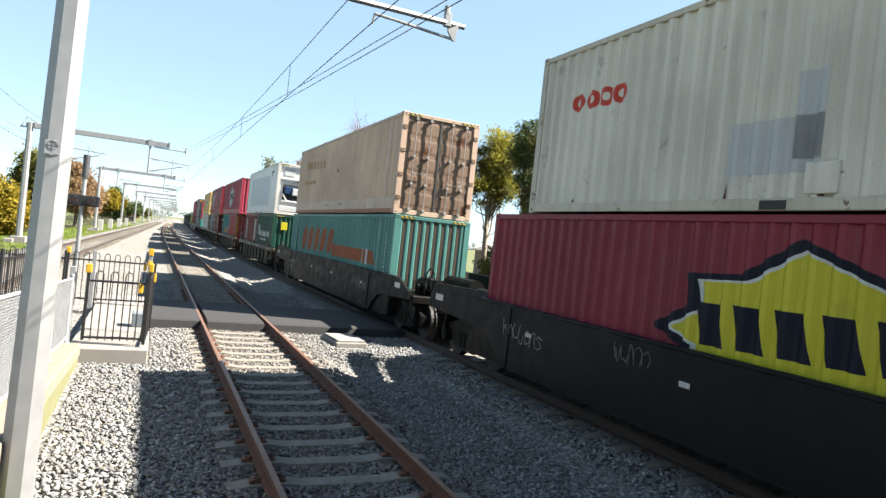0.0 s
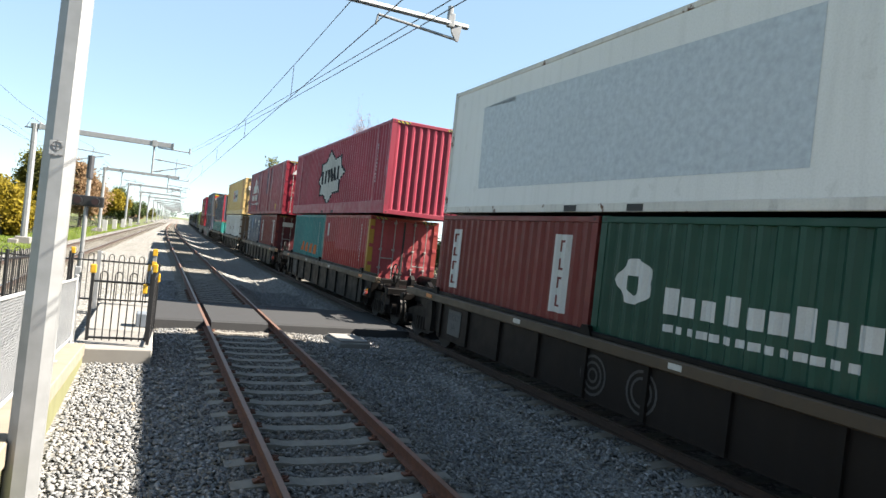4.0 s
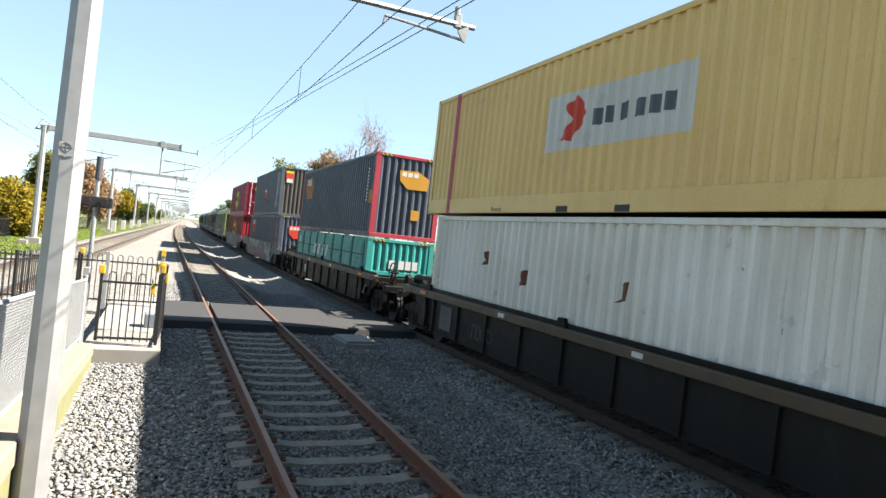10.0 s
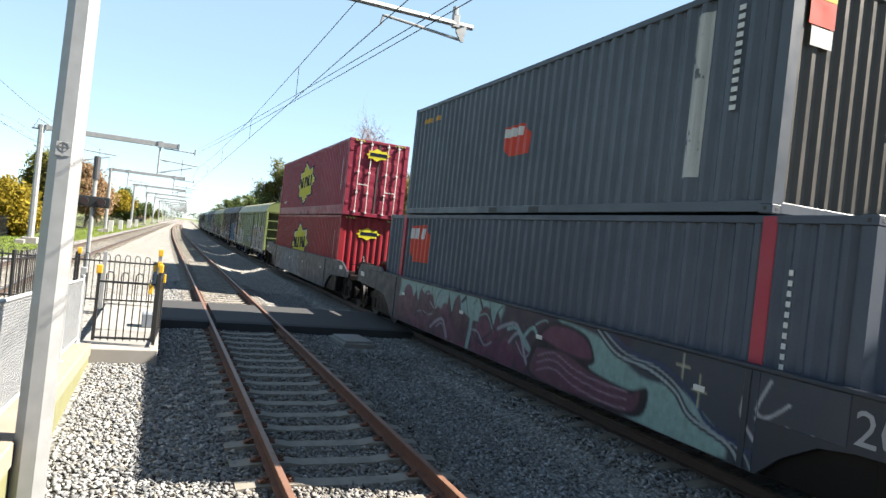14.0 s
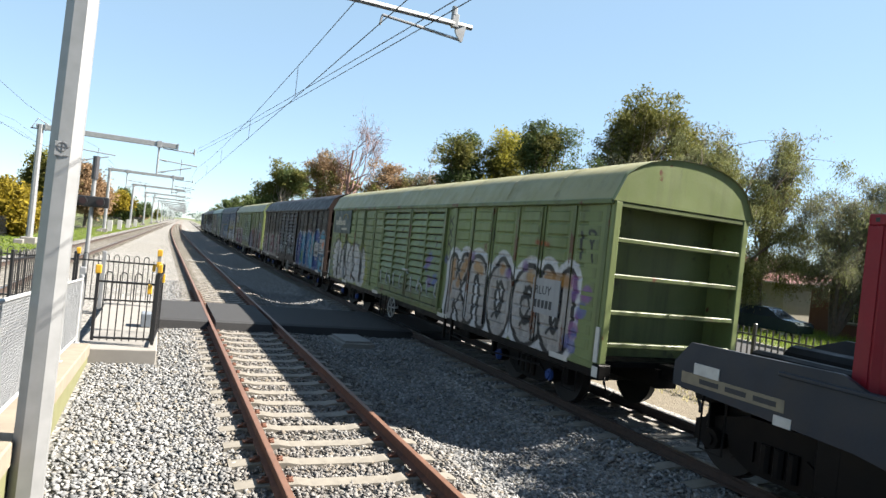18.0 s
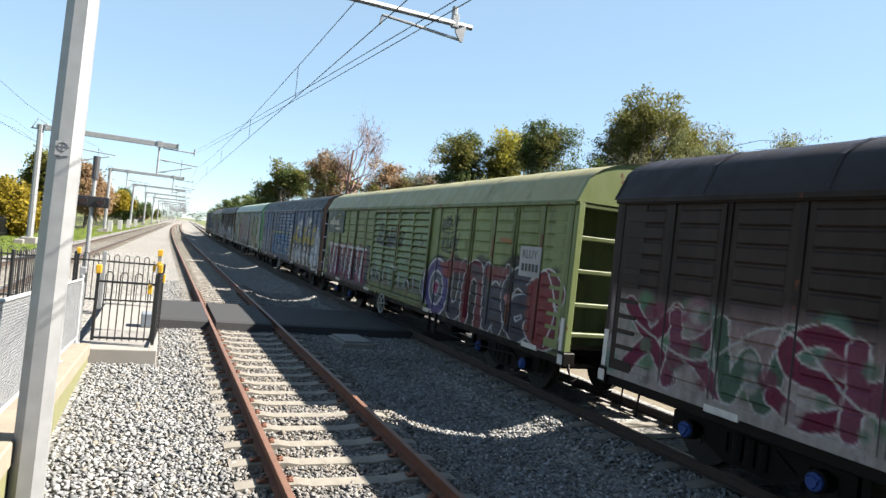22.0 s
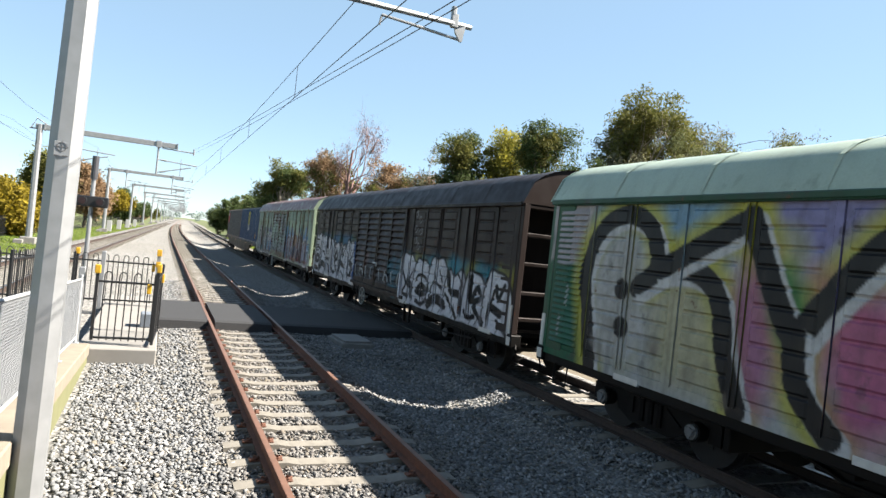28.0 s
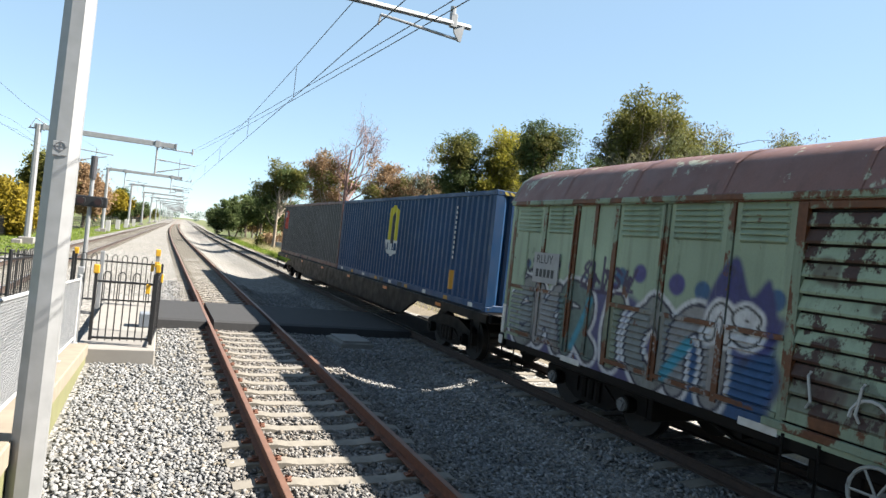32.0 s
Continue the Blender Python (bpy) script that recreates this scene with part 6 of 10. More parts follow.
def van_art_silver():
    p = Spray(45)
    silver_row(p, 16.85, 11.0, 2.32, [(0.015, 0.06, 0.17), (0.03, 0.16, 0.3), (0.03, 0.1, 0.04)], 6, 4)
    silver_row(p, 6.2, 0.15, 2.05, [(0.02, 0.035, 0.045), (0.05, 0.25, 0.33), (0.3, 0.28, 0.05)], 6, 9)
    p.spots([(0.04, 0.16, 0.2), (0.03, 0.1, 0.13)], 6.2, 7.2, 1.0, 2.0, 16, 0.1, 0.24, 0.08, 0.8)
    p.spots([(0.16, 0.09, 0.07), (0.1, 0.06, 0.05)], 7.5, 10.6, 1.0, 2.1, 26, 0.06, 0.2, 0.08, 0.6)
    p.line((0.02, 0.09, 0.3), [(11.0, 2.2), (10.85, 1.6), (11.0, 1.1)], 0.26, 0.1)
    for a_, b_ in ((5.6, 3.25), (5.3, 3.1), (5.55, 2.85), (5.2, 2.8), (5.5, 2.55), (5.3, 2.4)):
        p.line((0.5, 0.5, 0.52), [(a_, b_), (a_ - 0.12, b_ + 0.1), (a_ - 0.22, b_ - 0.02), (a_ - 0.1, b_ - 0.08)], 0.025)
    for a_, b_ in ((16.6, 3.1), (16.3, 2.8)):
        p.line((0.3, 0.3, 0.3), [(a_, b_), (a_ - 0.2, b_ + 0.06)], 0.02)
    return p


def van_art_mint():
    p = Spray(48)
    # tail half: purple flames and silver letters
    p.cloud((0.07, 0.06, 0.2), 10.9, 16.8, 0.86, 2.05, 0.16, 0.12, 0.95)
    p.cloud((0.03, 0.09, 0.22), 10.9, 12.8, 0.86, 1.9, 0.2, 0.2)
    p.spots([(0.08, 0.07, 0.24), (0.04, 0.12, 0.26)], 11.0, 16.6, 2.0, 2.5, 14, 0.07, 0.15, 0.04)
    p.piece(16.7, 11.7, 1.0, 1.95, "gkrion", [(0.24, 0.25, 0.24), (0.3, 0.29, 0.29), (0.14, 0.2, 0.18), (0.22, 0.25, 0.18)], (0.02, 0.02, 0.05), CHALK, 0.38, 0.04, over=0.1)
    p.line((0.05, 0.3, 0.42), [(14.7, 1.1), (14.3, 1.9)], 0.12, 0.05)
    p.line((0.05, 0.3, 0.42), [(12.6, 1.1), (12.2, 1.6)], 0.16, 0.05)
    p.blob((0.05, 0.05, 0.18), [(12.0, 1.75), (11.95, 2.3), (11.6, 2.75), (11.35, 2.3), (11.1, 2.5), (11.0, 1.7)], 0.03)
    p.piece(11.95, 11.15, 1.75, 2.1, "ns", [CHALK], COAL, CHALK, 0.3, 0.03)
    p.scrawl((0.02, 0.02, 0.05), 16.4, 2.2, 0.3, 4, 0.05)
    p.scrawl((0.06, 0.04, 0.1), 14.6, 2.15, 0.34, 5, 0.06)
    # head half: blue cloud, grey and pink shapes
    p.cloud((0.06, 0.2, 0.4), 0.2, 6.35, 1.0, 2.32, 0.12, 0.14, 0.95)
    p.spots([(0.07, 0.24, 0.46), (0.05, 0.17, 0.36)], 0.3, 6.2, 2.1, 2.55, 26, 0.08, 0.2, 0.08, 0.85)
    p.spots((0.62, 0.55, 0.25), 0.4, 5.4, 1.95, 2.3, 22, 0.05, 0.1, 0.05, 0.85)
    shapes = [[(5.9, 1.0), (5.85, 1.85), (5.5, 2.1), (5.0, 1.9), (5.1, 0.95)], [(4.95, 1.0), (4.95, 1.95), (4.4, 2.05), (4.05, 2.2), (4.1, 0.95)], [(3.1, 1.0), (3.2, 1.95), (2.8, 2.2), (2.45, 1.9), (2.5, 1.0)],
              [(2.5, 0.95), (2.55, 1.95), (2.0, 2.15), (1.5, 1.6), (1.6, 0.92)], [(1.5, 0.95), (1.5, 1.95), (0.85, 1.9), (0.8, 1.55), (0.35, 1.5), (0.3, 0.92)]]
    for q in shapes:
        p.blob(CHALK, [(a_, b_ + 0.1) for a_, b_ in q], 0.05)
        p.blob((0.02, 0.015, 0.03), [(a_, b_ + 0.05) for a_, b_ in q], 0.02)
    for q in shapes:
        m_ = sum(a_ for a_, b_ in q) / len(q)
        p.blob((0.36, 0.32, 0.36), [(m_ + (a_ - m_) * 0.86, b_ - 0.04) for a_, b_ in q], 0.02)
        p.blob((0.03, 0.03, 0.075), [(m_ + 0.28, 1.0), (m_ + 0.1, 1.45), (m_ - 0.3, 1.6), (m_ - 0.2, 1.2), (m_ - 0.32, 0.98)], 0.03)
        for a_, b_ in ((0.1, 1.8), (0.02, 1.72), (0.14, 1.68), (-0.12, 1.15), (-0.2, 1.08), (-0.08, 1.05)):
            p.disc((0.36, 0.02, 0.08), m_ + a_, b_, 0.07, 0.03)
    p.blob((0.02, 0.015, 0.03), [(4.15, 0.95), (4.2, 1.8), (3.85, 2.25), (3.4, 2.2), (3.1, 1.8), (3.1, 0.95)], 0.02)
    p.blob((0.34, 0.17, 0.09), [(4.05, 1.0), (4.1, 1.78), (3.8, 2.16), (3.42, 2.12), (3.2, 1.78), (3.2, 1.0)], 0.02)
    p.blob((0.03, 0.03, 0.08), [(4.0, 1.6), (3.6, 1.7), (3.3, 1.55), (3.6, 1.2), (3.95, 1.1)], 0.03)
    p.disc((0.5, 0.32, 0.22), 3.6, 1.9, 0.09, 0.05)
    p.line(COAL, [(6.05, 3.15), (5.9, 3.3), (5.8, 3.15), (5.95, 2.95), (5.9, 2.75), (6.05, 2.7)], 0.05)
    for z_ in (3.15, 2.8, 2.45):
        p.scrawl(COAL, 7.6, z_, 0.26, 4, 0.08)
    p.cloud((0.1, 0.055, 0.04), 6.2, 10.8, 0.95, 1.7, 0.2, 0.3, 0.6)
    p.spots([(0.11, 0.06, 0.045), (0.07, 0.045, 0.04)], 6.3, 10.7, 1.1, 2.9, 60, 0.04, 0.16, 0.04, 0.7)
    return p


VANS = [
    ("olive green louvred van with silver and tan graffiti", GREEN, van_art_olive_silver, ROOF_GREEN, "PPPPPP", "PPPPPP", BOARD, 0.12, 0.3, CAP_BLUE, 9.3),
    ("brown-black louvred van with blue and maroon graffiti", DARK, van_art_blue, ROOF_DARK, "PPPPPP", "PPPPPP", None, 0.06, 0.08, CAP_BLUE, 7.6),
    ("olive green louvred van with maroon and white graffiti", GREEN, van_art_maroon, ROOF_GREEN, "PPPPPP", "PPPPPP", BOARD, 0.12, 0.38, CAP_BLUE, 9.3),
    ("slate blue louvred van with white and yellow graffiti", SLATE_BLUE, van_art_yellow, ROOF_GREY, "LLPPLP", "PPPLLP", None, 0.1, 0.25, CAP_GREY, 9.25),
    ("green louvred van covered in large pink, white and black graffiti", (0.03, 0.11, 0.06), van_art_pink, ROOF_PALE, "LPPPPP", "PPPPPL", None, 0.05, 0.3, CAP_GREY, 9.3),
    ("brown-black louvred van with silver and teal graffiti", DARK, van_art_silver, ROOF_DARK, "PPFPPP", "PPPFPP", None, 0.06, 0.2, CAP_GREY, 9.5),
    ("pale green louvred van with a rust-eaten roof and blue graffiti", PALE_GREEN, van_art_mint, ROOF_RUST, "TTFTTT", "TTTFTT", None, 0.22, 0.75, CAP_GREY, 9.7),
]
vans = []
for i, (label, c0, art, roof, front, rear, sign, rust, slat_rust, caps, wheel_at) in enumerate(VANS):
    body = paint("van body paint", (0.035, 0.028, 0.027) if c0 is SLATE_BLUE else shade(c0, 0.95), dirt=0.35, rust=rust)
    # end coat: dirt and rust, plus the recess's shade put into a darker colour
    ends = weathered("shaded van end paint", shade(c0, 0.62), dirt=0.65, fade=0.35, rust=rust * 2)
    side = weathered("van panel paint", c0, dirt=0.4, fade=0.3, rust=rust, art=True)
    slat = weathered("van slat paint", c0, dirt=0.45, fade=0.3, rust=slat_rust, art=True, rustcol=(0.06, 0.03, 0.022))
    # frame coat: grime and rust, darkened to stand for shadows beside the ribs
    trim = weathered("shaded van frame paint", shade(c0, 0.72), dirt=0.55, rust=min(0.95, rust * 3.6), art=True)
    vans.append(louvre_van(167.6 + 17.97 * i, label, art(), body, ends, side, roof, trim, slat, caps, front, rear, sign, wheel_at))

# ----- the flat wagon at the tail -----
def flat_wagon(mid):
    w = thing("flat_wagon", "low dark flat wagon carrying two forty-foot containers", "freight wagon")
    MOVES.append((w, mid, 10.2, Matrix()))
    p = Shape()
    p.box(-1.25, 1.25, -12.6, 12.6, 1.0, 1.2, 0.03)
    part("deck", p, UNDER, w)
    for s in (-1, 1):
        p = Shape()
        p.prism([(-12.5, 1.0), (-8.5, 1.0), (-7.5, 0.55), (7.5, 0.55), (8.5, 1.0), (12.5, 1.0), (12.5, 1.18), (-12.5, 1.18)], "x", s * 1.3, s * 1.22)
        b_ = part("side_sill", p, UNDER, w)
        for y in (-10, -6, -2, 2, 6, 10):
            p = Shape()
            p.box(s * 1.302, s * 1.312, y - 0.16, y + 0.16, 1.05, 1.13, 0.003)
            part("reflector", p, AMBER, b_)
    for e in (-1, 1):
        couple(w, e * 12.6, e)
        bogie(w, e * 10.2, u=mid)
        ladder_step(w, -1.28, e * 12.2)
    return w


W10 = (305.7, 10.2, 0)
flat_wagon(W10[0])
tail1 = container("container", "royal blue container with a yellow crest", 293.45, 12.19, 1.2, 2.6, BLUE, W10)
tail2 = container("container", "weathered grey container with red end posts", 305.75, 12.19, 1.2, 2.6, GREY_RED, W10, frame_mat=paint("grey and red frame", (0.16, 0.06, 0.05), dirt=0.2))
# ---------- platform ramp, its wall and fence ----------
PLATFORM_WALL = plain("yellow-green painted wall", (0.2, 0.2, 0.09), 0.85, 0, 0.12, 3.0, 0.2)
COPING = plain("sandy coping concrete", (0.3, 0.25, 0.19), 0.9, 0, 0.14, 5.0, 0.3)
PAVING = plain("pale path concrete", (0.3, 0.283, 0.26), 0.9, 0, 0.08, 3.0, 0.2)
FENCE_GREY = plain("grey-white fence paint", (0.47, 0.48, 0.49), 0.5, 0.0, 0.06, 4.0)


def ramp_top(y):
    return 0.92 - 0.062 * max(0.0, y)


wall = Shape()
ys = [-12, 0, 3, 6, 9, 12, 12.95]
for a, b in zip(ys, ys[1:]):
    za, zb = ramp_top(a), ramp_top(b)
    wall.quad((-0.95, a, -0.6), (-0.95, b, -0.6), (-0.95, b, zb - 0.1), (-0.95, a, za - 0.1))
wall.quad((-0.95, 12.95, -0.6), (-1.15, 12.95, -0.6), (-1.15, 12.95, ramp_top(12.95) - 0.1), (-0.95, 12.95, ramp_top(12.95) - 0.1))
solid("platform_wall", wall, PLATFORM_WALL, "yellow-green painted retaining wall beside the ballast", "wall", "structure")
cop = Shape()
for a, b in zip(ys, ys[1:]):
    za, zb = ramp_top(a), ramp_top(b)
    n = len(cop.v)
    for y, z in ((a, za), (b, zb)):
        cop.v += [(-0.93, y, z - 0.2), (-0.93, y, z - 0.015), (-0.945, y, z), (-1.4, y, z), (-1.4, y, z - 0.2)]
    cop.f += [tuple(n + q for q in (i, (i + 1) % 5, 5 + (i + 1) % 5, 5 + i)) for i in range(5)]
solid("coping", cop, COPING, "sandy concrete coping along the ramp edge", "coping", "structure")
deck = Shape()
for a, b in zip(ys, ys[1:]):
    deck.quad((-1.4, a, ramp_top(a) - 0.01), (-4.2, a, ramp_top(a) - 0.01), (-4.2, b, ramp_top(b) - 0.01), (-1.4, b, ramp_top(b) - 0.01))
solid("platform_ramp", deck, PAVING, "pale concrete ramp sloping to the crossing", "ramp", "structure")
plat = Shape()
plat.box(-0.9, 0.45, -12, 0.35, -0.4, 0.9, 0.02)
solid("platform", plat, PAVING, "pale concrete platform end", "platform", "structure")

fence = thing("mesh_fence", "grey-white steel frame fence with chain mesh along the ramp", "fence")
FX = -1.16
posts = [3.6, 5.95, 8.3, 10.65, 12.9]
for y in posts:
    z = ramp_top(y)
    s = Shape()
    s.tube([(FX, y, z), (FX, y, z + 1.18)], 0.028, 10)
    s.box(FX - 0.06, FX + 0.06, y - 0.06, y + 0.06, z, z + 0.012)
    p_ = part("post", s, FENCE_GREY, fence)
    s = Shape()
    s.tube([(FX, y, z + 1.17), (FX, y, z + 1.2)], 0.036, 10)
    part("cap", s, FENCE_GREY, p_)
for a, b in zip(posts, posts[1:]):
    for h in (0.1, 1.12):
        s = Shape()
        s.tube([(FX, a, ramp_top(a) + h), (FX, b, ramp_top(b) + h)], 0.021, 8)
        part("rail", s, FENCE_GREY, fence)
    s = Shape()
    n, rise = int((b - a) / 0.06), 1.0
    for i in range(-int(rise / 0.06), n):
        for d in (-1, 1):
            pts = []
            for k in (0.0, 1.0):
                y = a + i * 0.06 + k * rise if d > 0 else a + i * 0.06 + (1 - k) * rise
                pts.append((y, k))
            (y0, k0), (y1, k1) = sorted(pts)
            if y1 <= a or y0 >= b:
                continue
            f0, f1 = max(0, (a - y0) / (y1 - y0)), min(1, (b - y0) / (y1 - y0))
            P = [(y0 + (y1 - y0) * f, k0 + (k1 - k0) * f) for f in (f0, f1)]
            q = [(FX, y, ramp_top(y) + 0.11 + k * 1.0) for y, k in P]
            s.tube(q, 0.0045, 3, caps=False)
    part("mesh_panel", s, FENCE_GREY, fence)

# ---------- the near catenary mast, with its arm ----------
mast = thing("catenary_mast", "octagonal galvanised steel catenary mast standing in the ballast", "mast")
MX, MY, PLATE_Z = -0.72, 6.3, 2.95
s = Shape()
n0 = 8
for z, r, lean in ((-0.35, 0.141, -0.1), (9.0, 0.104, 0.0)):
    for i in range(n0):
        a = 2 * math.pi * (i + 0.5) / n0
        s.v.append((MX + lean + r * math.cos(a), MY + r * math.sin(a), z))
s.f += [(i, (i + 1) % n0, n0 + (i + 1) % n0, n0 + i) for i in range(n0)] + [tuple(range(n0, 2 * n0))]
mp = part("shaft", s, STEEL, mast)
s = Shape()
s.box(-0.055, 0.055, -0.008, 0.0, -0.062, 0.062, 0.004)
pl = part("plate", s, plain("stamped aluminium", (0.42, 0.43, 0.44), 0.45, 0.6), mp, at=Matrix.Translation((MX - 0.078, MY - 0.117, PLATE_Z)) @ pose(0, 0, 0, 0, 0, 8))
s = Shape()
ring = [(0.035 * math.cos(a), -0.011, 0.02 + 0.035 * math.sin(a)) for a in [2 * math.pi * i / 16 for i in range(17)]]
s.tube(ring, 0.003, 4, caps=False)
s.tube([(-0.05, -0.011, 0.02), (0.05, -0.011, 0.02)], 0.0025, 4)
s.tube([(0, -0.011, -0.03), (0, -0.011, 0.07)], 0.0025, 4)
s.box(-0.05, -0.01, -0.013, -0.009, -0.055, -0.05)
s.box(0.01, 0.05, -0.013, -0.009, -0.055, -0.05)
part("cross_mark", s, plain("grey engraving", (0.12, 0.12, 0.13), 0.6), pl)
arm_a, arm_b = Vector((MX + 0.1, MY, 4.79)), Vector((3.26, 7.4, 5.21))
s = Shape()
s.tube([arm_a, arm_b], 0.034, 10)
arm = part("cantilever_tube", s, STEEL, mast)
s = Shape()
t = arm_a.lerp(arm_b, 0.93)
s.box(t.x - 0.03, t.x + 0.06, t.y - 0.03, t.y + 0.03, t.z - 0.05, t.z + 0.12, 0.01)
s.tube([t + Vector((0.0, 0, 0.1)), t + Vector((0.0, 0, 0.2))], 0.035, 8)
part("insulator_clamp", s, STEEL, arm)
s = Shape()
d = arm_a.lerp(arm_b, 0.955)
s.prism([(d.x - 0.07, d.z - 0.01), (d.x + 0.08, d.z - 0.01), (d.x + 0.05, d.z - 0.2), (d.x + 0.02, d.z - 0.2), (d.x - 0.05, d.z - 0.1)], "y", d.y - 0.015, d.y + 0.015)
part("bracket", s, STEEL, arm)
s = Shape()
s.tube([(d.x + 0.03, d.y, d.z - 0.18), (2.7, 7.4, 5.06), (2.45, 7.4, 5.08), (2.12, 7.4, 5.1)], 0.017, 8)
s.tube([(2.12, 7.4, 5.1), (2.1, 7.4, 4.98)], 0.014, 6)
part("registration_arm", s, STEEL, mast)

# ---------- overhead wires ----------
WIRE = plain("dark copper wire", (0.05, 0.045, 0.045), 0.5, 0.5)


def wire(name, label, pts, r=0.0065):
    s = Shape()
    s.tube(pts, r, 5)
    return solid(name, s, WIRE, label, "overhead wire", group="overhead wires")


SPAN = [7.4 + 44.6 * i for i in range(-1, 9)]


def hung(x0, z0, sag, lead=0.0):
    pts = []
    for a, b in zip(SPAN, SPAN[1:]):
        for i in range(8):
            f = i / 8
            y = a + (b - a) * f
            pts.append((near_line(y) - 2.2 + x0 + lead * f, y, z0 - 4 * sag * f * (1 - f)))
    return pts


wire("contact_wire", "dark contact wire over the unused track", [(near_line(y) - 2.2 + 2.1, y, 4.98 + 0.004 * max(0, min(60, y - 7))) for y in range(-36, 400, 12)])
wire("messenger_wire", "dark messenger wire above the contact wire",
     [(2.1, y, 5.6) for y in (-36, -10)] + [(2.1, 7.4 + 44.6 * f, 5.66 + 0.69 * f - 1.2 * f * (1 - f)) for f in [i / 10 for i in range(11)]] + [p for p in hung(2.1, 6.35, 0.3) if p[1] > 53])
for dx, dz, ez in ((0.0, 0.06, 7.62), (0.05, 0.0, 7.4)):
    wire("feeder_wire", "dark wire passing the mast arm to the first gantry",
         [(2.64 + dx - 0.76 * f, 7.25 + 44.75 * f, 5.11 + dz + (ez - 5.11 - dz) * f - 0.32 * f * (1 - f)) for f in (-0.7, -0.3, 0, 0.1, 0.2, 0.35, 0.5, 0.75, 1)])
for y in (12.7, 20.0, 30.0, 40.0):
    wire("dropper", "thin vertical dropper between two overhead wires", [(2.1, y, 5.6), (2.1, y, 5.0)], 0.006)
for z, dx in ((7.0, -4.9), (7.6, -5.2), (5.4, -0.3), (6.6, -0.3)):
    wire("line_wire", "thin dark wire over the main track", [(main_line(y) + dx, y, z - 0.5 * math.sin(math.pi * (((y - 8) / 42) % 1.0))) for y in range(-20, 400, 7)])

# ---------- gantries along the main line ----------
def gantry():
    g = thing("catenary_gantry", "galvanised steel gantry with a long arm over the tracks", "gantry", group="gantries along the line")
    s = Shape()
    s.tube([(0, 0, -0.3), (0, 0, 7.75)], 0.22, 8, 0.19)
    part("mast", s, STEEL, g)
    s = Shape()
    s.box(-0.45, 0.45, -0.45, 0.45, -0.5, 0.06, 0.03)
    s.box(-0.75, -0.2, -0.9, 0.9, -0.5, -0.12, 0.03)
    part("footing", s, PALE_CONCRETE, g)
    s = Shape()
    s.box(-0.25, 8.7, -0.14, 0.14, 7.42, 7.78, 0.02)
    b = part("beam", s, STEEL, g)
    for a in (0.3, 8.7):
        part("beam_plate", Shape().box(a - 0.04, a + 0.04, -0.17, 0.17, 7.38, 7.82), STEEL, b)
    s = Shape()
    s.tube([(-0.5, 0, 7.5), (-0.2, 0, 8.15), (0.5, 0, 7.75)], 0.04, 6)
    s.tube([(-0.6, 0, 7.45), (0.3, 0, 7.45)], 0.05, 6)
    part("finial", s, STEEL, g)
    for x in (2.0, 7.45):
        s = Shape()
        s.box(x - 0.16, x + 0.16, -0.19, 0.19, 7.36, 7.84, 0.01)
        s.tube([(x, 0, 7.4), (x, 0, 5.4)], 0.07, 8)
        d = part("drop_post", s, STEEL, g)
        for z, w, rise in ((5.55, 2.3, 0.65), (6.5, 2.7, -0.15)):
            q = Shape()
            q.tube([(x, 0, z), (x + w, 0, z + rise)], 0.04, 6)
            q.tube([(x + 0.25, 0, z + rise * 0.1), (x + 0.6, 0, z + rise * 0.24)], 0.07, 8)
            part("cantilever", q, STEEL, d)
        q = Shape()
        q.tube([(x + 1.6, 0, 6.7), (x + 1.6, 0, 5.3)], 0.025, 6)
        part("strut", q, STEEL, d)
    s = Shape()
    s.tube([(7.7, 0, 7.35), (9.85, 0, 7.3)], 0.045, 6)
    s.tube([(9.85, 0, 7.6), (9.85, 0, 7.15)], 0.06, 6)
    part("insulator_arm", s, STEEL, g)
    return g


g0 = gantry()
g0.matrix_basis = pose(main_line(52) - 4.05, 52, 0)
for i in range(1, 15):
    y = 52 + 41 * i
    copy_thing(g0, pose(main_line(y) - 3.75, y, 0))

# ---------- path, gates and hooped fences by the crossing ----------
slab = Shape()
slab.box(-1.15, 0.16, 12.98, 21.3, -0.5, 0.03, 0.02)
solid("path", slab, PAVING, "pale concrete path to the crossing", "path", "structure")


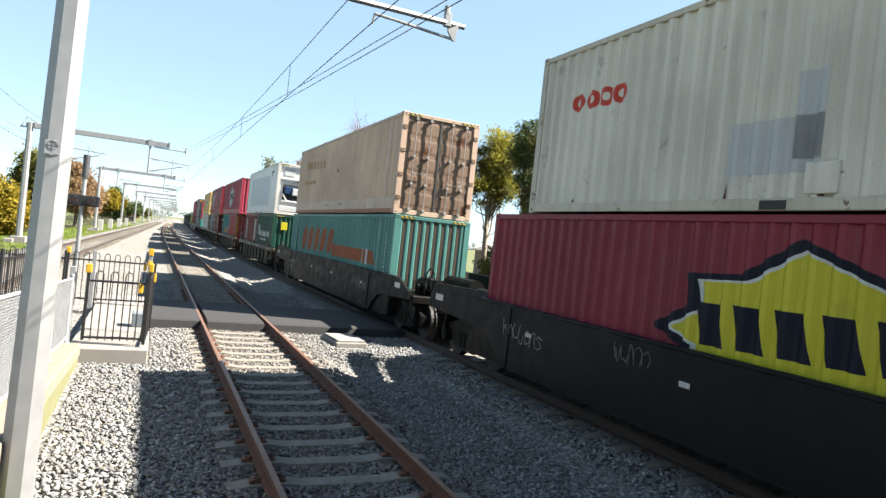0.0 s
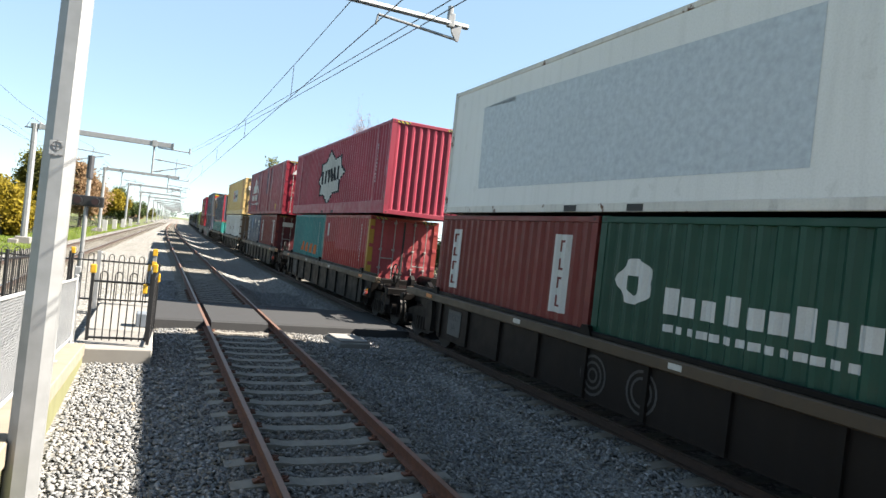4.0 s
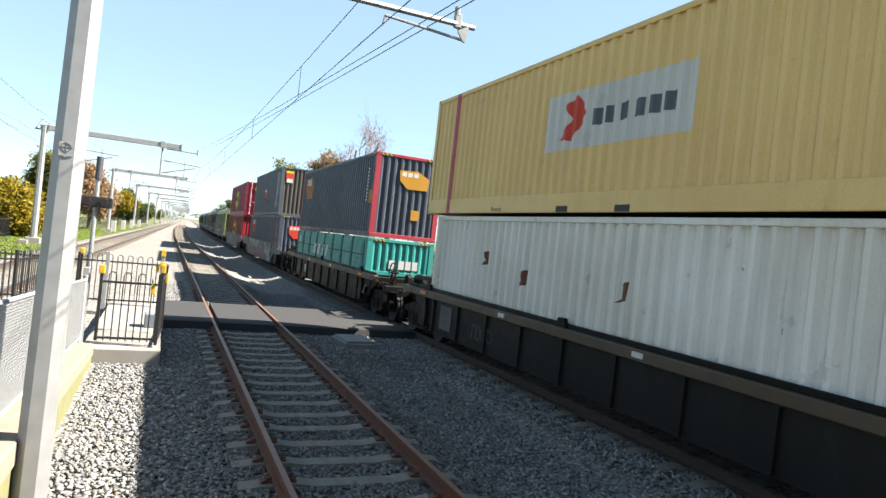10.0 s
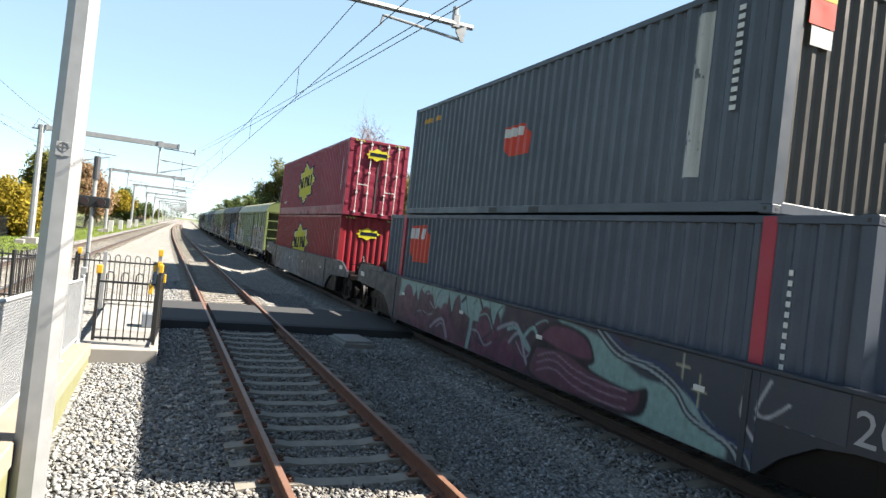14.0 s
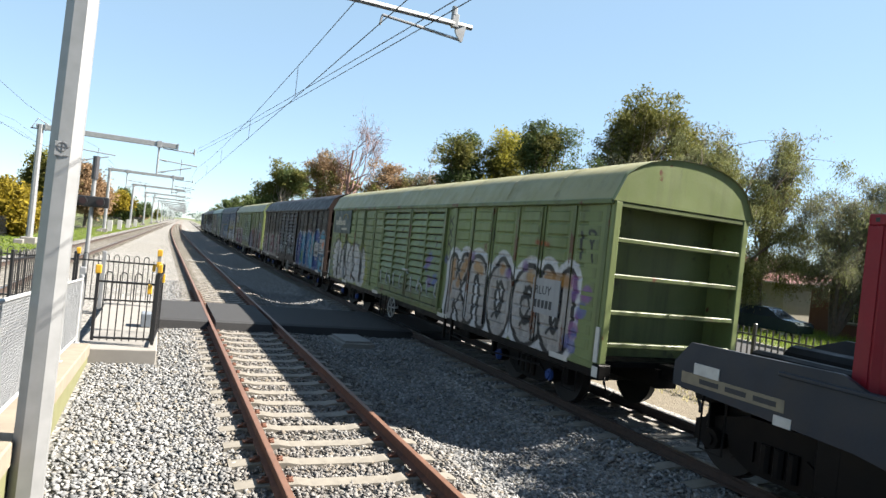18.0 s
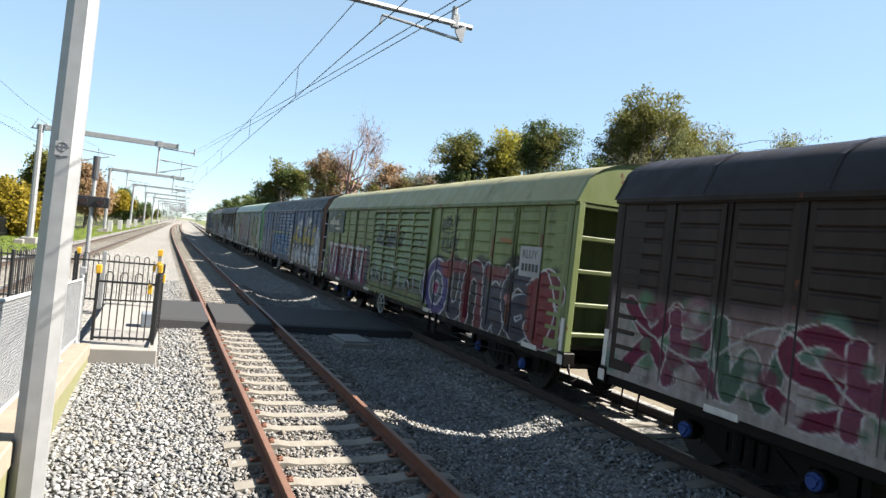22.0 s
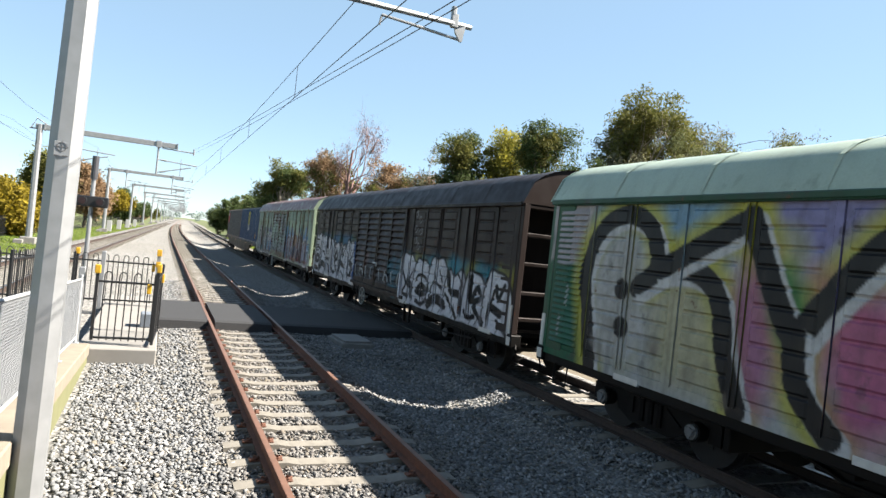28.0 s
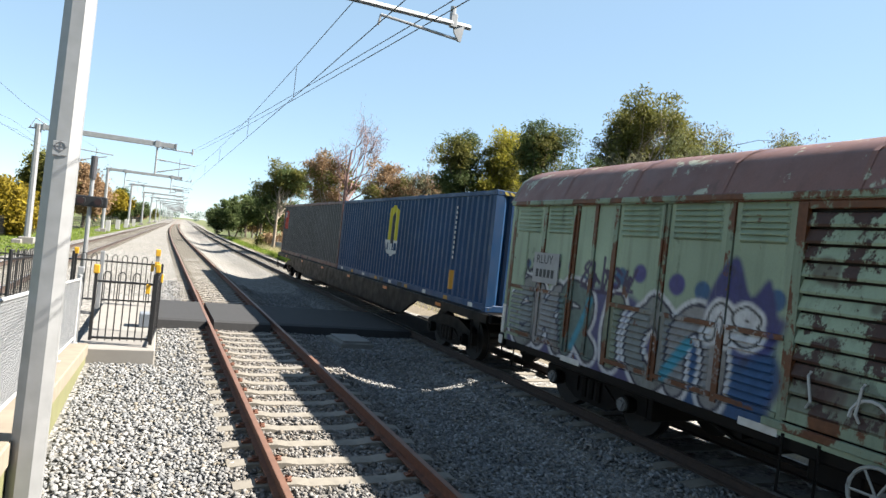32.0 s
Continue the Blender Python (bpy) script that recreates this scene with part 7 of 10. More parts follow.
def hooped(name, label, w, h, at, gap=0.115, low=0.08, latch=True):
    """A black steel gate or fence panel with hoop-topped bars."""
    g = thing(name, label, "gate" if name == "gate" else "fence", at)
    for x in (0.0, w):
        s = Shape()
        s.box(x - 0.028, x + 0.028, -0.028, 0.028, 0.0 if name == "fence" else low - 0.05, h + 0.06, 0.006)
        part("post", s, BLACK, g)
    for z in (low, h - 0.14):
        s = Shape()
        s.box(0, w, -0.02, 0.02, z - 0.02, z + 0.02, 0.004)
        part("rail", s, BLACK, g)
    n = max(2, round(w / gap))
    n += n % 2
    gap = w / n
    for i in range(1, n):
        s = Shape()
        s.tube([(i * gap, 0, low - 0.05), (i * gap, 0, h - 0.05)], 0.011, 6)
        part("bar", s, BLACK, g)
    i = 1
    while (i + 1) * gap < w:
        s = Shape()
        x, k = i * gap, gap
        s.tube([(x, 0, h - 0.06)] + [(x + k / 2 - k / 2 * math.cos(a), 0, h - 0.03 + 0.075 * math.sin(a)) for a in [math.pi * j / 8 for j in range(9)]] + [(x + k, 0, h - 0.06)], 0.011, 6)
        part("hoop", s, BLACK, g)
        i += 2
    if latch:
        s = Shape()
        s.box(-0.05, 0.05, -0.05, 0.03, h + 0.0, h + 0.16, 0.012)
        part("latch", s, YELLOW, g, "yellow plastic latch")
        s = Shape()
        s.box(w - 0.14, w - 0.06, -0.05, 0.03, h - 0.32, h - 0.14, 0.012)
        part("latch", s, YELLOW, g, "yellow plastic latch")
    return g


hooped("gate", "black hoop-topped steel gate, closed across the path", 0.98, 1.25, pose(-0.95, 13.35, 0.08), 0.13)
hooped("gate", "black hoop-topped steel gate standing open beside the ballast", 1.6, 1.38, pose(0.06, 13.2, 0.05, 0, 0, 87), 0.13)
hooped("fence", "black hoop-topped steel fence behind the path", 1.9, 1.22, pose(-1.85, 19.0, 0.08, 0, 0, 2), 0.13)
hooped("fence", "black hoop-topped steel fence beside the path", 2.4, 1.22, pose(-4.3, 18.9, 0.08, 0, 0, 0), 0.13, latch=False)
hooped("fence", "tall black steel fence beside the ramp", 2.4, 1.5, pose(-5.0, 15.2, -0.1, 0, 0, 20), 0.1, latch=False)
hooped("fence", "tall black steel fence beside the ramp", 3.2, 1.5, pose(-2.75, 16.0, -0.1, 0, 0, 78), 0.1, latch=False)
for k, (x, y) in enumerate(((-1.2, 13.4), (-1.25, 19.0), (0.06, 19.05))):
    s = Shape()
    s.box(x - 0.05, x + 0.05, y - 0.05, y + 0.05, -0.1, 1.42, 0.01)
    po = solid("gate_post", s, STEEL, "square galvanised gate post", "post")
    if k == 2:
        s = Shape()
        s.box(x - 0.06, x + 0.06, y - 0.07, y + 0.05, 1.1, 1.25, 0.01)
        s.box(x - 0.06, x + 0.06, y - 0.07, y + 0.05, 1.4, 1.58, 0.01)
        part("latch", s, YELLOW, po, "yellow plastic latch")
s = Shape()
s.box(-0.2, 0.02, 15.5, 15.9, 0.03, 0.34, 0.02)
solid("cabinet", s, plain("grey-blue cabinet", (0.2, 0.23, 0.27), 0.6), "small grey-blue ground cabinet on the path", "cabinet")

# ---------- pedestrian signal ----------
sig = thing("signal_post", "grey signal post with a black lamp box", "signal", pose(-1.7, 19.4, -0.1))
s = Shape()
s.tube([(0, 0, 0), (0, 0, 3.4)], 0.055, 10)
part("pole", s, STEEL, sig)
s = Shape()
s.tube([(0, 0, 3.35), (0, 0, 3.95)], 0.085, 12)
part("sounder", s, plain("dark grey plastic", (0.07, 0.07, 0.08), 0.5), sig)
s = Shape()
s.box(-0.42, 0.4, -0.12, 0.12, 2.62, 2.9, 0.02)
bx = part("lamp_box", s, BLACK, sig)
for x in (-0.2, 0.2):
    s = Shape()
    s.tube([(x, -0.12, 2.76), (x, -0.26, 2.76)], 0.11, 12)
    part("hood", s, BLACK, bx)
    s = Shape()
    s.tube([(x, -0.262, 2.76), (x, -0.27, 2.76)], 0.085, 12)
    part("lens", s, plain("dark lens", (0.03, 0.008, 0.008), 0.3), bx)

# ---------- concrete pit beside the train ----------
pit = thing("cable_pit", "low grey concrete cable pit in the ballast", "cable pit", pose(4.72, 16.1, -0.26, 0, 0, 4))
s = Shape()
s.box(-0.42, 0.42, -0.6, 0.6, -0.1, 0.14, 0.03)
part("body", s, CONCRETE, pit)
s = Shape()
s.box(-0.36, 0.36, -0.54, 0.54, 0.14, 0.185, 0.015)
part("lid", s, PALE_CONCRETE, pit)


# ---------- plants ----------
def leaf_mat(name, a, b, trans=0.25):
    k = Nodes(name, 0.8)
    k.b.inputs["Specular IOR Level"].default_value = 0.15
    g = k.add("ShaderNodeNewGeometry").outputs["Random Per Island"]
    col = k.mix(g, shade(a, 1.35), shade(b, 1.45))
    col = k.mix(k.math("MULTIPLY", k.step(k.noise(0.6, 3), 0.4, 0.7), 0.4), col, shade(a, 0.8))
    k.b.inputs["Transmission Weight"].default_value = 0.0
    tr = k.add("ShaderNodeBsdfTranslucent")
    k.link(col, tr.inputs["Color"])
    mx = k.add("ShaderNodeMixShader")
    mx.inputs[0].default_value = trans
    k.link(k.b.outputs[0], mx.inputs[1])
    k.link(tr.outputs[0], mx.inputs[2])
    k.link(mx.outputs[0], k.t.nodes["Material Output"].inputs["Surface"])
    return k.done(col)


BARK = plain("grey-brown bark", (0.16, 0.12, 0.088), 0.9, 0, 0.35, 6.0, 0.8)
PALE_BARK = plain("pale smooth bark", (0.336, 0.272, 0.208), 0.8, 0, 0.3, 4.0, 0.4)
LEAF_DARK = leaf_mat("dark eucalypt leaf", (0.043, 0.071, 0.021), (0.094, 0.113, 0.043))
LEAF_OLIVE = leaf_mat("olive eucalypt leaf", (0.075, 0.083, 0.021), (0.151, 0.141, 0.037))
LEAF_GOLD = leaf_mat("golden leaf", (0.12, 0.095, 0.012), (0.27, 0.2, 0.016))
LEAF_BROWN = leaf_mat("dry brown leaf", (0.2, 0.125, 0.07), (0.29, 0.195, 0.115))
LEAF_GREY = leaf_mat("grey-green leaf", (0.092, 0.096, 0.06), (0.17, 0.165, 0.1))
LEAF_WILLOW = leaf_mat("pale willowy leaf", (0.12, 0.135, 0.055), (0.22, 0.225, 0.1))
# distance haze is put into this leaf colour: paler and bluer
LEAF_FAR = leaf_mat("far leaf with painted haze", (0.13, 0.17, 0.15), (0.17, 0.2, 0.17))
LEAF_LIME = leaf_mat("sunny yellow-green leaf", (0.154, 0.154, 0.023), (0.307, 0.271, 0.041), 0.35)
LEAF_TWIG = leaf_mat("purple-brown twig", (0.122, 0.076, 0.076), (0.199, 0.129, 0.122))


def leaves(points, per, spread, size, rng, droop=0.0, thin=0.35):
    """Small two-triangle leaves scattered round the twig ends."""
    n = len(points) * per
    c = np.repeat(np.array(points), per, axis=0) + rng.normal(0, 1, (n, 3)) * np.array([spread, spread, spread * 0.75])
    a = rng.normal(size=(n, 3))
    a[:, 2] = a[:, 2] * (1 - droop) - droop * 1.6
    a /= np.linalg.norm(a, axis=1)[:, None]
    b = np.cross(a, rng.normal(size=(n, 3)))
    b /= np.linalg.norm(b, axis=1)[:, None]
    s = (size * rng.uniform(0.6, 1.4, n))[:, None]
    v = np.stack([c - a * s, c + b * s * thin, c + a * s, c - b * s * thin], 1).reshape(-1, 3)
    me = bpy.data.meshes.new("crown")
    me.vertices.add(n * 4)
    me.vertices.foreach_set("co", v.reshape(-1))
    me.loops.add(n * 4)
    me.loops.foreach_set("vertex_index", np.arange(n * 4, dtype=np.int32))
    me.polygons.add(n)
    me.polygons.foreach_set("loop_start", np.arange(0, n * 4, 4, dtype=np.int32))
    me.update(calc_edges=True)
    return me


def tree(label, x, y, h, wide, leaf, seed, bark=BARK, per=26, size=0.17, droop=0.3, bare=0.32, name="tree", levels=3, spread=0.5, z=-0.42, lean=0.0):
    rng = np.random.default_rng(seed)
    t = thing(name, label, "tree" if name == "tree" else "bush", pose(x, y, z), group="trees along the line" if name == "tree" else "")
    wood, ends = Shape(), []

    def grow(p, d, length, r, lev):
        pts, q, dd = [p], p.copy(), d.copy()
        k = 4
        for i in range(k):
            dd = (dd + Vector(rng.normal(0, 0.16, 3)) + Vector((0, 0, 0.06 if lev else 0.0))).normalized()
            q = q + dd * (length / k)
            pts.append(q.copy())
        wood.tube(pts, r, 7 if lev == 0 else 5, r * 0.55, caps=False)
        if lev >= levels:
            ends.extend([tuple(pts[-1]), tuple(pts[-2])])
            return
        m = 5 if lev == 0 else 4
        for i in range(m):
            f = 1.0 if i == 0 else rng.uniform(bare if lev == 0 else 0.35, 1.0)
            src = pts[min(k, int(f * k))]
            w = rng.uniform(0, 2 * math.pi)
            out = Vector((math.cos(w), math.sin(w), rng.uniform(0.25, 0.95)))
            nd = (dd * 0.55 + out * (0.75 if i else 0.35)).normalized()
            grow(src, Vector((nd.x * wide, nd.y * wide, nd.z)).normalized(), length * rng.uniform(0.5, 0.72), r * 0.5, lev + 1)

    grow(Vector((0, 0, 0)), Vector((lean, 0.05, 1)), h * 0.46, h * 0.021 + 0.04, 0)
    # scaled so that the crown ends at the tree's height
    top = max(p[2] for p in ends) + spread * 0.6
    k = h / top
    wood.v = [(a * k, b * k, c * k) for a, b, c in wood.v]
    ends = [(a * k, b * k, c * k) for a, b, c in ends]
    part("trunk", wood, bark, t, smooth=True)
    me = leaves(ends, per, spread, size, rng, droop)
    me.materials.append(leaf)
    part("crown", me, None, t)
    return t


def crown_tree(label, x, y, top, wide, base, leaf, seed, bark, clumps=26, per=230, size=0.2, droop=0.3, blob=0.75, stem=None, second=None, twigs=False):
    """A tree with an uneven crown of clumps, each at the end of a bent limb; base is the crown's lower edge as a share of the height."""
    rng = np.random.default_rng(seed)
    clumps, blob, per = int(clumps * 1.5), blob * 0.85, per * 0.62
    h = top + 0.42
    t = thing("tree", label, "tree", pose(x, y, -0.42), group="trees along the line")
    wood = Shape()
    bow = rng.normal(0, 0.05 * wide, 2)
    trunk = [Vector((bow[0] * math.sin(2.4 * f), bow[1] * math.sin(2.0 * f), h * 0.78 * f)) for f in (0, 0.2, 0.4, 0.6, 0.8, 1.0)]
    r0 = 0.05 + h * 0.017
    wood.tube(trunk, r0, 8, r0 * 0.3, caps=False)
    spots, fine = [], []
    lobes = [(rng.uniform(-0.5, 0.5), rng.uniform(-0.4, 0.4), rng.uniform(0.35, 0.9), rng.uniform(0.35, 0.6)) for _ in range(6)]
    while len(spots) < clumps:
        lx, ly, lz, lr = lobes[rng.integers(6)]
        d = rng.normal(0, 1, 3)
        d /= np.linalg.norm(d)
        d *= lr * rng.uniform(0.5, 1.0)
        px, py, pz = lx + d[0], ly + d[1], lz + d[2] * 0.6
        if abs(px) > 0.95 or abs(py) > 0.95 or pz > 0.95 or pz < 0.0:
            continue
        spots.append(Vector((px * wide / 2, py * wide / 2, h * (base + (0.96 - base) * pz))))
    spots[0] = Vector((rng.uniform(-0.12, 0.12) * wide, 0, h * 0.94))
    for p in spots:
        f = min(0.95, max(0.18, (p.z / h) * rng.uniform(0.45, 0.75) / 0.78))
        k = f * 5
        i = min(4, int(k))
        q = trunk[i].lerp(trunk[i + 1], k - i)
        mid = q.lerp(p, 0.5) + Vector(rng.normal(0, 0.06 * wide, 3)) - Vector((0, 0, 0.06 * h * rng.random()))
        rr = r0 * (0.42 - 0.2 * f)
        wood.tube([q, q.lerp(mid, 0.5) + Vector(rng.normal(0, 0.03 * wide, 3)), mid, mid.lerp(p, 0.6) + Vector(rng.normal(0, 0.03 * wide, 3)), p], rr, 5, rr * 0.25, caps=False)
        for j in range(9 if twigs else 5):
            e = p + Vector(rng.normal(0, blob * 0.6, 3)) + Vector((0, 0, blob * (0.5 if twigs else 0.1)))
            wood.tube([mid.lerp(p, 0.6 + 0.08 * j % 0.4), p.lerp(e, 0.5) + Vector(rng.normal(0, 0.08, 3)), e], 0.02 if twigs else 0.015, 4, 0.006, caps=False)
            fine.append(tuple(e))
            if twigs:
                for q_ in range(3):
                    e2 = e + Vector(rng.normal(0, 0.4, 3)) + Vector((0, 0, 0.35))
                    wood.tube([e, e2], 0.012, 3, 0.004, caps=False)
                    fine.append(tuple(e2))
    part("trunk", wood, bark, t, smooth=True)
    n5 = len(fine)
    for k, mat in enumerate((leaf, second) if second else (leaf,)):
        ends = fine if not second else [p for i, p in enumerate(fine) if ((i // 5) % 3 == 2) == (k == 1)]
        me = leaves(ends, max(2, int(per * 0.52)), blob * 0.46, size * 0.68, rng, droop, 0.28)
        me.materials.append(mat)
        part("crown", me, None, t)
    return t


WOOD_RED = plain("reddish twig bark", (0.26, 0.15, 0.13), 0.9, 0, 0.3, 5.0, 0.4)
CROWNS = [
    ("big eucalypt with a clumped olive crown and pale trunk", 28.4, 36, 14.2, 12.6, 0.3, LEAF_OLIVE, 121, PALE_BARK, 46, 330, 0.2, 0.45, 0.85, LEAF_GREY),
    ("dark narrow eucalypt with hanging leaves", 25.7, 42, 12.7, 4.6, 0.3, LEAF_DARK, 122, BARK, 26, 330, 0.2, 0.4, 0.8, LEAF_OLIVE),
    ("eucalypt with sunlit yellow-green leaves", 25.3, 48, 12.4, 5.4, 0.35, LEAF_LIME, 123, PALE_BARK, 28, 330, 0.22, 0.3, 0.85, LEAF_OLIVE),
    ("dark leafed eucalypt among others", 22.0, 48.5, 11.6, 4.6, 0.35, LEAF_DARK, 124, BARK, 22, 300, 0.22, 0.3, 0.8, LEAF_OLIVE),
    ("grey-brown tree with thin foliage", 22.4, 56, 11.3, 4.6, 0.35, LEAF_GREY, 125, PALE_BARK, 22, 150, 0.2, 0.2, 0.8, LEAF_BROWN),
    ("tree with brown and olive foliage", 19.6, 60, 10.0, 5.4, 0.3, LEAF_BROWN, 126, BARK, 26, 260, 0.22, 0.2, 0.85, LEAF_OLIVE),
    ("tall half bare tree with reddish twigs", 16.6, 62, 13.8, 8.4, 0.46, LEAF_TWIG, 127, WOOD_RED, 11, 7, 0.1, 0.0, 1.0, None),
    ("tree with dry brown foliage", 15.0, 64.5, 10.2, 6.2, 0.3, LEAF_BROWN, 128, PALE_BARK, 28, 220, 0.22, 0.2, 0.85, LEAF_OLIVE),
    ("olive eucalypt with two clumped crowns", 12.7, 80, 9.8, 6.6, 0.35, LEAF_OLIVE, 129, PALE_BARK, 26, 300, 0.27, 0.3, 0.9, LEAF_DARK),
    ("airy grey-green tree beside the street", 30.4, 30, 11.4, 5.0, 0.3, LEAF_GREY, 130, BARK, 24, 150, 0.17, 0.5, 0.75, LEAF_WILLOW),
    ("small round grey tree with thin leaves", 32.8, 28, 11.3, 4.4, 0.35, LEAF_GREY, 131, BARK, 22, 110, 0.16, 0.4, 0.7, None),
    ("dark leafed tree beside the road", 23.2, 34, 8.6, 5.0, 0.12, LEAF_DARK, 136, BARK, 26, 300, 0.19, 0.4, 0.8, LEAF_OLIVE),
    ("low leafy tree below taller eucalypts", 29.2, 38.5, 6.6, 6.4, 0.04, LEAF_DARK, 144, BARK, 34, 300, 0.2, 0.4, 0.85, LEAF_OLIVE),
    ("grey-green tree by the houses", 41, 21, 9.6, 8.0, 0.3, LEAF_GREY, 138, BARK, 32, 220, 0.2, 0.5, 0.85, LEAF_OLIVE),
    ("grey-green tree by the houses", 46, 12, 9.0, 8.0, 0.3, LEAF_GREY, 139, BARK, 32, 220, 0.2, 0.5, 0.85, LEAF_WILLOW),
]
def weeping_tree(label, x, y, limbs, seed, leaf, second, per=72, r0=0.16):
    """Several leaning stems from one foot, hung all over with fine drooping strands."""
    rng = np.random.default_rng(seed)
    t = thing("tree", label, "tree", pose(x, y, -0.42), group="trees along the line")
    ends = [[], []]
    for li, tip in enumerate(limbs):
        wood = Shape()
        tip = Vector(tip)
        side = Vector(rng.normal(0, 0.35, 3))
        pts = [Vector((0, 0, 0)).lerp(tip, f) + side * math.sin(math.pi * f) + Vector((0, 0, 0.9 * math.sin(math.pi * f))) for f in [i / 8 for i in range(9)]]
        wood.tube(pts, r0 * rng.uniform(0.7, 1.1), 7, 0.03, caps=False)
        for j in range(26):
            f = rng.uniform(0.3, 1.0)
            k = min(7, int(f * 8))
            q = pts[k].lerp(pts[k + 1], f * 8 - k)
            e = q + Vector((rng.normal(0, 0.95), rng.normal(0, 0.95), rng.uniform(-0.2, 1.1)))
            wood.tube([q, q.lerp(e, 0.5) + Vector((0, 0, 0.2)), e], 0.022, 4, 0.008, caps=False)
            for d in range(3):
                drop = rng.uniform(0.4, 1.5)
                h_ = e + Vector((rng.normal(0, 0.35), rng.normal(0, 0.35), -drop))
                wood.tube([e, h_], 0.007, 3, 0.003, caps=False)
                for g in range(3):
                    ends[int(rng.random() < 0.3)].append(tuple(e.lerp(h_, (g + 0.5) / 3)))
        part("limb", wood, BARK, t, smooth=True)
    for pts, mat in zip(ends, (leaf, second)):
        me = leaves(pts, per // 2, 0.24, 0.085, rng, 0.85, 0.2)
        me.materials.append(mat)
        part("crown", me, None, t)
    return t


weeping_tree("willowy tree with leaning stems and fine drooping leaves", 26.3, 28, [(0.4, -0.5, 9.2), (2.2, -0.8, 10.2), (4.4, -1.0, 9.8), (6.2, -1.2, 9.2), (7.6, -1.5, 6.6), (8.0, -2.0, 3.8), (3.4, 1.5, 8.0), (5.4, 0.5, 7.2)], 61, LEAF_WILLOW, LEAF_OLIVE, 120)
crown_tree("leafy eucalypt whose crown dapples the ballast", 17.0, 2.8, 11.5, 9.0, 0.28, LEAF_OLIVE, 143, PALE_BARK, 46, 330, 0.22, 0.4, 0.9, None, LEAF_GREY)
weeping_tree("grey-green willowy tree before the houses", 35.2, 25, [(-1.5, -0.5, 7.6), (1.0, -0.8, 8.6), (3.0, -1.0, 8.4), (4.6, -1.2, 7.0), (2.6, 1.5, 6.6), (5.5, -1.5, 5.2)], 62, LEAF_GREY, LEAF_WILLOW, 110)
for label, x, y, top, wide, base, leaf, seed, bark, clumps, per, size, droop, blob, second in CROWNS:
    crown_tree(label, x, y, top, wide, base, leaf, seed, bark, clumps, per, size, droop, blob, None, second, leaf is LEAF_TWIG)
for x, y, top, wide, leaf in ((7.0 + 4.5, 150, 5.0, 5.0, LEAF_DARK), (15.5, 150, 6.6, 6.0, LEAF_OLIVE), (13.2, 138, 7.3, 5.0, LEAF_DARK), (17.2, 146, 8.6, 6.0, LEAF_OLIVE), (20.5, 140, 8.8, 6.5, LEAF_DARK)):
    crown_tree("dark eucalypt in the far tree line", x, y, top, wide, 0.08, leaf, int(x * 7), BARK, 22, 260, 0.4, 0.2, 1.0)
TREES = [
    ("golden flowering wattle beyond the grass", -11.0, 61, 3.6, 1.4, LEAF_GOLD, 40, BARK, 90, 0.2, 0.0, 0.15),
    ("golden flowering wattle beyond the grass", -13.2, 72, 4.2, 1.4, LEAF_GOLD, 41, BARK, 90, 0.2, 0.0, 0.15),
    ("dark tree behind the wattles", -13.5, 92, 8.0, 1.3, LEAF_OLIVE, 42, BARK, 50, 0.24, 0.2, 0.2),
    ("brown-leafed tree behind the wattles", -9.8, 104, 8.0, 1.3, LEAF_BROWN, 43, BARK, 50, 0.24, 0.2, 0.2),
    ("golden flowering wattle beyond the grass", -9.0, 138, 6.0, 1.3, LEAF_GOLD, 44, BARK, 50, 0.26, 0.0, 0.2),
    ("dark tree behind the wattles", -8.2, 156, 6.8, 1.5, LEAF_DARK, 45, BARK, 50, 0.28, 0.2, 0.2),
]
for label, x, y, h, wide, leaf, seed, bark, per, size, droop, bare in TREES:
    tree(label, x, y, h * 1.1, wide, leaf, seed, bark, int(per * 2.6), size, droop, bare, spread=0.6 if h > 7 else 0.42)
woods = [tree("dark eucalypt in the far tree line", 15.5, 112, 8.5, 1.3, LEAF_DARK, 51, per=30, size=0.3),
         tree("olive eucalypt in the far tree line", 19.5, 126, 8.0, 1.3, LEAF_OLIVE, 52, per=30, size=0.3),
         tree("brown tree in the far tree line", 20.0, 104, 6.0, 1.4, LEAF_BROWN, 53, per=30, size=0.3)]
far_rng = np.random.default_rng(9)
spots = []
for i in range(420):
    a = far_rng.uniform(-330, 330)
    if abs(a - 22) > 3:
        spots.append((a, far_rng.uniform(640, 760), far_rng.uniform(0, 1) ** 0.7 * (6.5 + 3.0 * math.sin(a * 0.045) + 1.5 * math.sin(a * 0.17)) - 0.4))
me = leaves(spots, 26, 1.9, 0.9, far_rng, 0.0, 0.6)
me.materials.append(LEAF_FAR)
tagged(new("far_woods", me), "green line of far trees on the horizon, haze painted into their leaves", "woods", kind="stuff")
rng = random.Random(4)
for i in range(34):
    y = 118 + i * 9.5
    x = train_line(y) + 8 + rng.uniform(0, 9) + i * 0.15
    m = pose(x, y, -0.42, 0, 0, rng.uniform(0, 360)) @ Matrix.Scale(rng.uniform(0.75, 1.05), 4)
    src = rng.choice(woods)
    ob = copy_thing(src, pose(x, y, -0.42, 0, 0, rng.uniform(0, 360)))
for i in range(16):
    y = 125 + i * 18
    copy_thing(rng.choice(woods), pose(main_line(y) - 9 - rng.uniform(0, 8), y, -2.2, 0, 0, rng.uniform(0, 360)))
